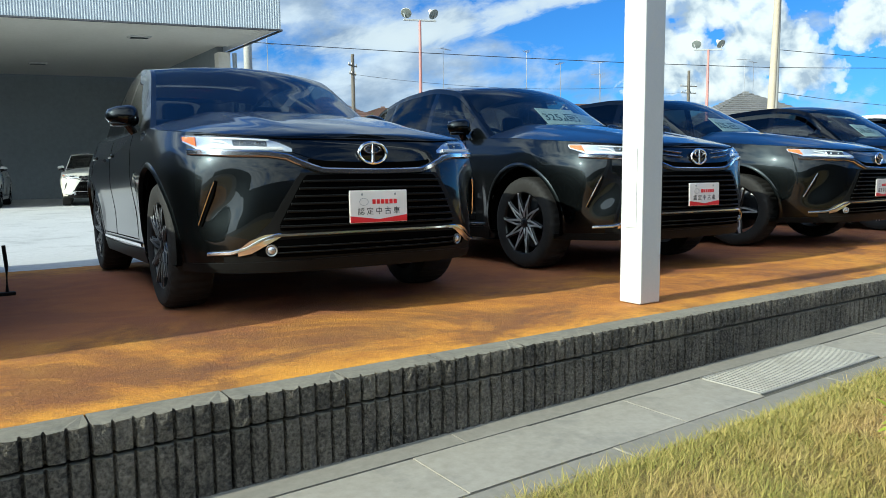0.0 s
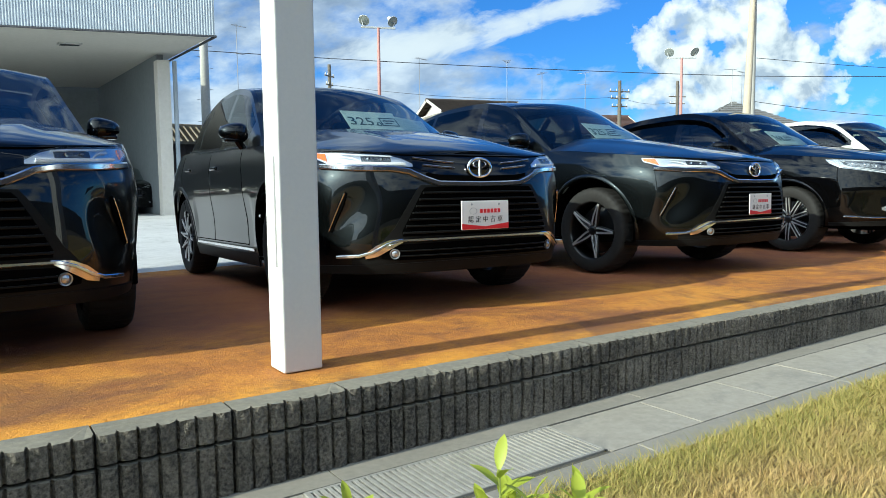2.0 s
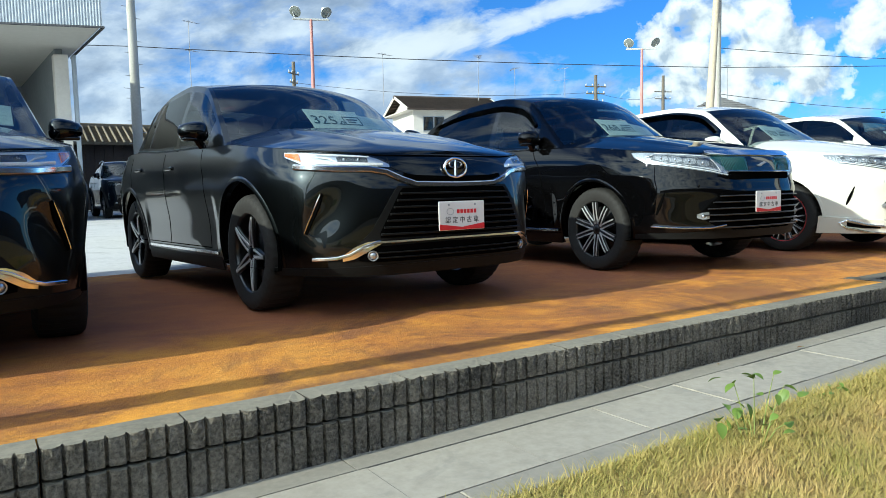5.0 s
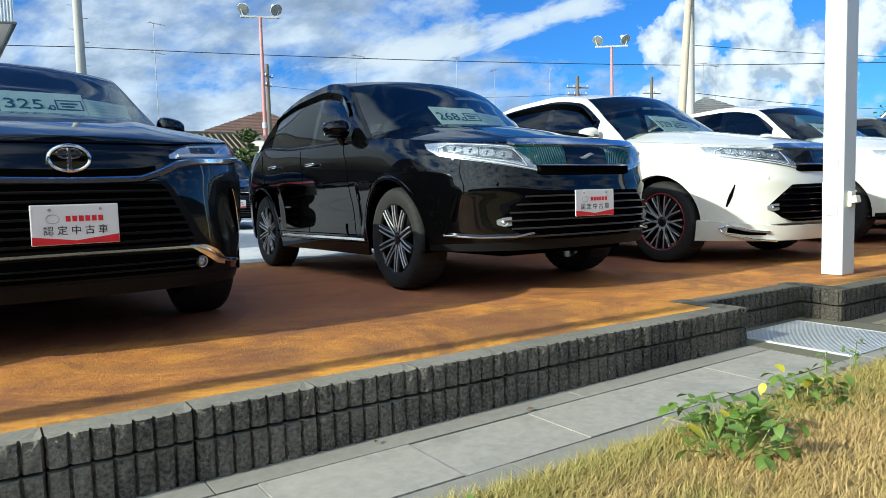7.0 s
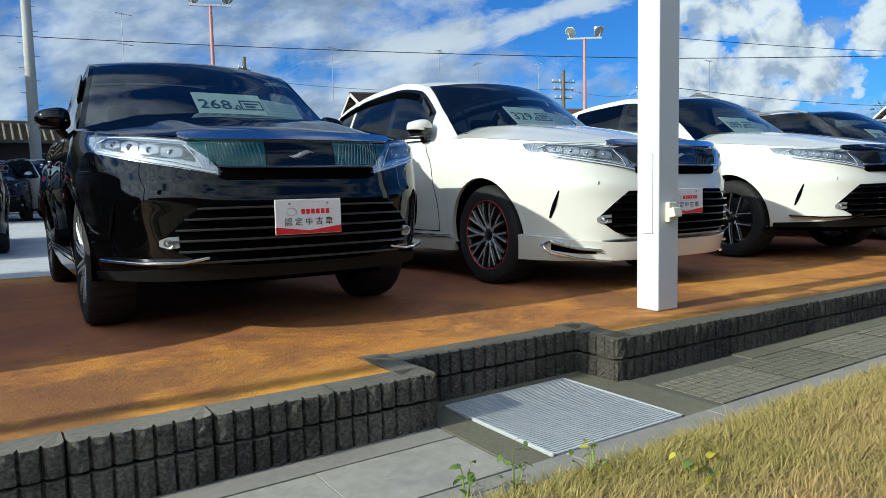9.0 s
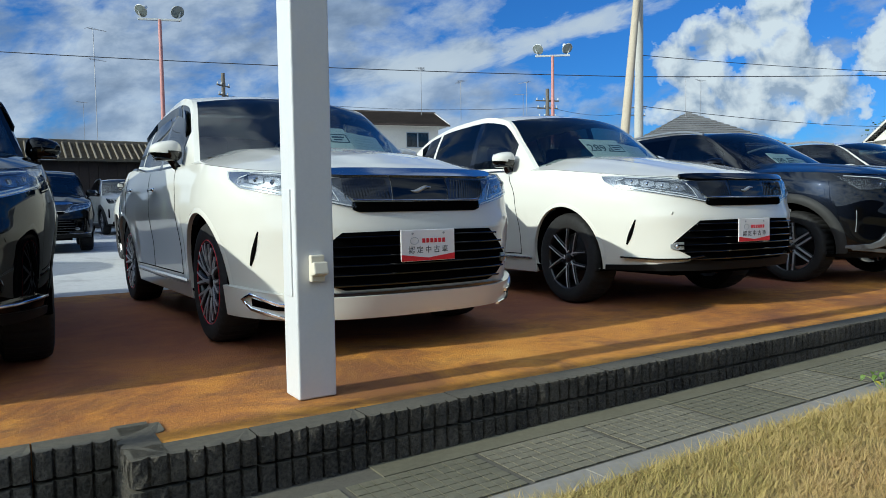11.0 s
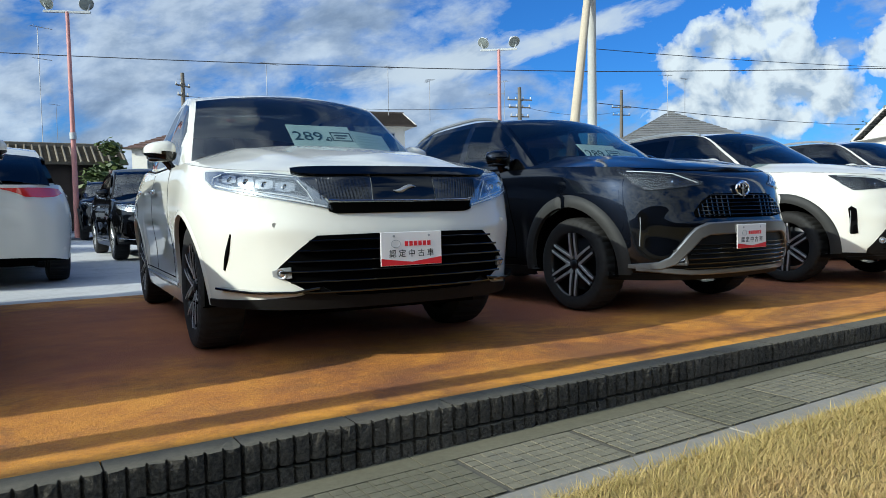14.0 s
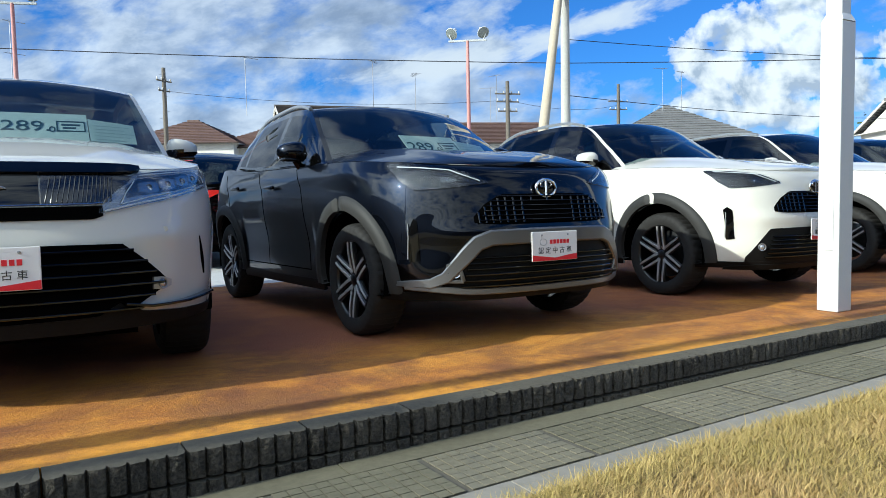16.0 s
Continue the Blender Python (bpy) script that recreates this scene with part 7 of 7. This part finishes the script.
def house(x, y, turn, w, d, h, rise, roof_mat, wall_mat, label, hip=True, windows=(), over=0.5, dish=False):
    hs = thing("house", Matrix.Translation((x, y, 0)) @ Matrix.Rotation(radians(turn), 4, "Z"), label, "house", "houses")
    box_part("wall", (0, 0, h / 2), (w, d, h), wall_mat, hs, 0)
    W, D = w / 2 + over, d / 2 + over
    k = D if hip else 0.0
    ridge = [(-W + min(k, W - 0.2), 0, h + rise), (W - min(k, W - 0.2), 0, h + rise)]
    c = [(-W, -D, h), (W, -D, h), (W, D, h), (-W, D, h)]
    tile_rows("roof_slope", (c[0], c[1], ridge[1], ridge[0]), 14, roof_mat, hs)
    tile_rows("roof_slope", (c[2], c[3], ridge[0], ridge[1]), 14, roof_mat, hs)
    if hip:
        tile_rows("roof_slope", (c[1], c[2], ridge[1], ridge[1]), 14, roof_mat, hs)
        tile_rows("roof_slope", (c[3], c[0], ridge[0], ridge[0]), 14, roof_mat, hs)
    else:
        for s in (-1, 1):
            bm = bmesh.new()
            bm.faces.new([bm.verts.new(q) for q in ((s * w / 2, -d / 2, h), (s * w / 2, d / 2, h), (s * w / 2, 0, h + rise * (1 - over / D)))])
            part("gable", bm, wall_mat, hs)
            for q in (-1, 1):
                v, f = sweep([(s * (W - 0.04), q * D, h - 0.02), (s * (W - 0.04), 0, h + rise - 0.02)], rect_profile(0.06, 0.18))
                mesh_ob("verge_board", v, f, PALE, hs)
    v, f = sweep([ridge[0], ridge[1]], rect_profile(0.24, 0.22))
    mesh_ob("ridge", v, f, roof_mat, hs)
    for s in (-1, 1):
        v, f = sweep([(-W, s * D, h - 0.02), (W, s * D, h - 0.02)], rect_profile(0.10, 0.10))
        mesh_ob("gutter", v, f, WOOD, hs)
    box_part("eave_board", (0, 0, h - 0.03), (2 * W - 0.05, 2 * D - 0.05, 0.05), PALE, hs, 0)
    for wx, wz, ww, wh, sd in windows:
        win = box_part("window", (wx, sd * (d / 2 + 0.03), wz), (ww, 0.06, wh), SATIN, hs, 0)
        box_part("pane", (wx - ww / 4, sd * (d / 2 + 0.065), wz), (ww / 2 - 0.08, 0.01, wh - 0.12), GLASS_WIN, win, 0)
        box_part("pane", (wx + ww / 4, sd * (d / 2 + 0.065), wz), (ww / 2 - 0.08, 0.01, wh - 0.12), GLASS_WIN, win, 0)
    if dish:
        v, f = lathe([(0.30, 0.10), (0.20, 0.03), (0.0001, 0.0)], 20, "y")
        mesh_ob("dish", *moved((v, f), Matrix.Translation((-W + 0.5, -D - 0.1, h + 0.35)) @ Matrix.Rotation(radians(200), 4, "X")), PALE, hs)
    return hs


house(26.0, 59.5, -32, 9.0, 8.0, 5.8, 2.2, ROOF_BROWN, PALE, "cream house with a brown hipped tile roof", True, [(-2.5, 4.3, 1.6, 1.1, -1), (1.5, 4.3, 1.6, 1.1, -1)])
house(31.0, 57.5, -32, 7.0, 7.0, 5.5, 1.7, ROOF_BROWN, PALE, "lower cream house with a brown hipped roof", True, [(-1.0, 4.3, 1.6, 1.1, -1)])
house(30.2, 39.6, -14, 6.0, 5.0, 5.8, 1.1, ROOF_DARK, PALE, "cream two-storey house with a dark gabled roof", False, [(-1.6, 4.9, 1.5, 1.0, -1), (1.6, 4.9, 1.5, 1.0, -1)], 0.6)
house(44.6, 42.2, -22, 6.5, 6.5, 5.0, 1.75, ROOF_BROWN, PALE, "house with a reddish tile roof and a satellite dish", False, [(-2.0, 4.4, 1.6, 1.0, -1)], 0.5, True)
house(57.0, 36.5, -35, 9.5, 9.0, 5.0, 3.0, ROOF_GREY, WOOD, "house with a grey hipped tile roof", True, [(0, 4.0, 3.0, 1.0, -1)], 0.9)
house(67.6, 20.6, -35, 9.0, 8.0, 5.2, 2.0, ROOF_GREY, PALE, "white house with a grey gabled roof", False, [(0, 4.0, 1.6, 1.1, -1)])
house(96.0, 50.0, -40, 16.0, 9.0, 5.5, 2.0, ROOF_GREY, PALE, "distant pale house with a grey roof", True)
house(13.0, 76.0, -20, 14.0, 9.0, 4.6, 2.2, ROOF_BROWN, PALE, "distant low house with a brown roof", True)
# long tiled outbuilding behind the yard
shed = thing("outbuilding", Matrix.Translation((10.5, 33.4, 0)), "long dark timber outbuilding with a weathered tile roof", "outbuilding")
for i in range(26):
    box_part("board", (-4.75 + i * 0.38, -1.45, 1.42), (0.365, 0.05, 2.84), WOOD, shed, 0)
box_part("core", (0, 0, 1.4), (9.8, 2.8, 2.8), WOOD, shed, 0)
tile_rows("roof_slope", ((-5.3, -1.95, 2.85), (5.3, -1.95, 2.85), (5.3, 0, 3.72), (-5.3, 0, 3.72)), 12, ROOF_MOSS, shed)
tile_rows("roof_slope", ((5.3, 1.95, 2.85), (-5.3, 1.95, 2.85), (-5.3, 0, 3.72), (5.3, 0, 3.72)), 12, ROOF_MOSS, shed)
for i in range(37):
    x = -5.25 + i * 0.29
    v, f = sweep([(x, -1.98, 2.93), (x, 0, 3.80)], round_profile(0.045, 6))
    mesh_ob("tile_roll", v, f, ROOF_MOSS, shed, smooth=False)
v, f = sweep([(-5.35, 0, 3.80), (5.35, 0, 3.80)], rect_profile(0.22, 0.20))
mesh_ob("ridge", v, f, ROOF_MOSS, shed)
for i, (x, y, z, h) in enumerate(((24.0, 37.0, 5.8, 3.2), (32.5, 38.5, 6.4, 3.4), (35.0, 37.5, 6.4, 2.6), (46.0, 44.0, 7.2, 3.6), (44.0, 42.0, 6.8, 2.6), (56.0, 36.0, 7.6, 3.2), (60.5, 38.0, 7.0, 4.2), (16.0, 74.0, 6.0, 5.0), (66, 21, 6.6, 3.0))):
    lattice_mast("aerial", x, y, z, h, "thin grey aerial on a house roof", "aerials", ((0.0, 0.55),), 0.3 + 0.5 * i)

# tree at the far end of the street
LEAF = material("tree_leaf", (0.05, 0.08, 0.02), 0.6)
t = LEAF.node_tree
t.links.new(ramp(t, t.nodes.new("ShaderNodeNewGeometry").outputs["Random Per Island"], [(0, (0.03, 0.06, 0.012)), (1, (0.11, 0.14, 0.035))]), bsdf(LEAF).inputs["Base Color"])


def tree(x, y, h, r, seed, label):
    rg = random.Random(seed)
    tr = thing("tree", Matrix.Translation((x, y, 0)), label, "tree", "trees")
    geos = [sweep([(0, 0, 0), (0.1, 0, h * 0.35), (0, 0.1, h * 0.7)], round_profile(0.22, 8), scale=[1, 0.75, 0.3])]
    tips = []
    for i in range(11):
        a, z = rg.uniform(0, 6.28), h * rg.uniform(0.35, 0.7)
        e = Vector((math.cos(a) * r * rg.uniform(0.5, 0.95), math.sin(a) * r * rg.uniform(0.5, 0.95), min(h * 0.98, z + r * rg.uniform(0.3, 0.9))))
        geos.append(sweep([(0, 0, z), e * 0.5 + Vector((0, 0, z * 0.5)), e], round_profile(0.09, 6), scale=[1, 0.7, 0.25]))
        tips.append(e)
    tips.append(Vector((0, 0, h * 0.95)))
    mesh_ob("trunk", *merge(*geos), WOODPOLE, tr)
    V, F = [], []
    for e in tips:
        for _ in range(170):
            p = e + Vector((rg.gauss(0, r * 0.24), rg.gauss(0, r * 0.24), rg.gauss(0, r * 0.18)))
            a, s = rg.uniform(0, 6.28), rg.uniform(0.10, 0.22)
            u, w = Vector((math.cos(a), math.sin(a), rg.uniform(-0.5, 0.5))) * s, Vector((rg.uniform(-1, 1), rg.uniform(-1, 1), rg.uniform(-1, 1))) * s * 0.6
            o = len(V)
            V += [p - u, p + w, p + u, p - w]
            F.append((o, o + 1, o + 2, o + 3))
    tagged(mesh_ob("crown", V, F, LEAF, tr, smooth=False), kind="stuff")
    return tr


tree(74.0, 27.0, 8.6, 2.6, 3, "green tree behind the far house")
tree(79.0, 31.0, 8.0, 2.4, 5, "green tree beyond the street's houses")

# across the street behind the viewer: an unseen dark wall, added for reflections
front = box_part("mirrored_wall", (8, -17.0, 2.5), (150, 1.0, 5.8), WOOD, None, 0)
tagged(front, "plain dark unseen wall added across the street for the cars to mirror", "wall", kind="structure")


# ---- cars standing in the yard ----
YARD = "cars in the yard"
def yard_pose(x, y, turn, tall=1.0):
    return pose(x, y, lot_z(x, 5), 0, 0, turn) @ Matrix.Diagonal((1, 1, tall, 1))


car_new(yard_pose(0.45, 21.2, -8), PAINT_WHITE, "white SUV parked under the canopy", YARD, WHEEL_TWIN)
car_small(yard_pose(3.6, 22.5, -8), PAINT_BLACK, "black compact car parked under the canopy", YARD, WHEEL_SMALL)
car_old(yard_pose(-2.9, 22.0, -8), PAINT_WHITE, "white car parked under the canopy", YARD, WHEEL_BLACK, aero=False)
car_old(yard_pose(8.7, 12.6, -4), PAINT_BLACK, "black SUV standing in the yard", YARD, WHEEL_TEN)
car_new(yard_pose(5.32, 12.1, 180), PAINT_BLACK, "black SUV facing away in the yard", YARD, WHEEL_TWIN)
car_old(yard_pose(10.55, 11.1, 181), PAINT_WHITE, "white SUV facing away in the yard", YARD, WHEEL_BLACK)
car_old(yard_pose(13.35, 10.0, 0), PAINT_BLACK, "black SUV standing behind the white one", YARD, WHEEL_TEN)
car_new(yard_pose(15.1, 11.6, 181), PAINT_BLACK, "dark SUV facing away in the yard", YARD, WHEEL_TWIN)
car_small(yard_pose(8.8, 21.0, 30, 1.18), PAINT_SILVER, "tall silver van at the back of the yard", YARD, WHEEL_SMALL)
car_small(yard_pose(6.4, 21.5, 0, 1.18), PAINT_NAVY, "dark blue van by the utility pole", YARD, WHEEL_SMALL)
car_small(yard_pose(13.7, 21.0, -6, 1.18), PAINT_BLACK, "black van by the outbuilding", YARD, WHEEL_SMALL)
car_small(yard_pose(11.9, 22.2, 4, 1.18), PAINT_WHITE, "white van by the outbuilding", YARD, WHEEL_SMALL)
tree(14.95, 30.5, 3.7, 0.8, 7, "small green tree beside the outbuilding")
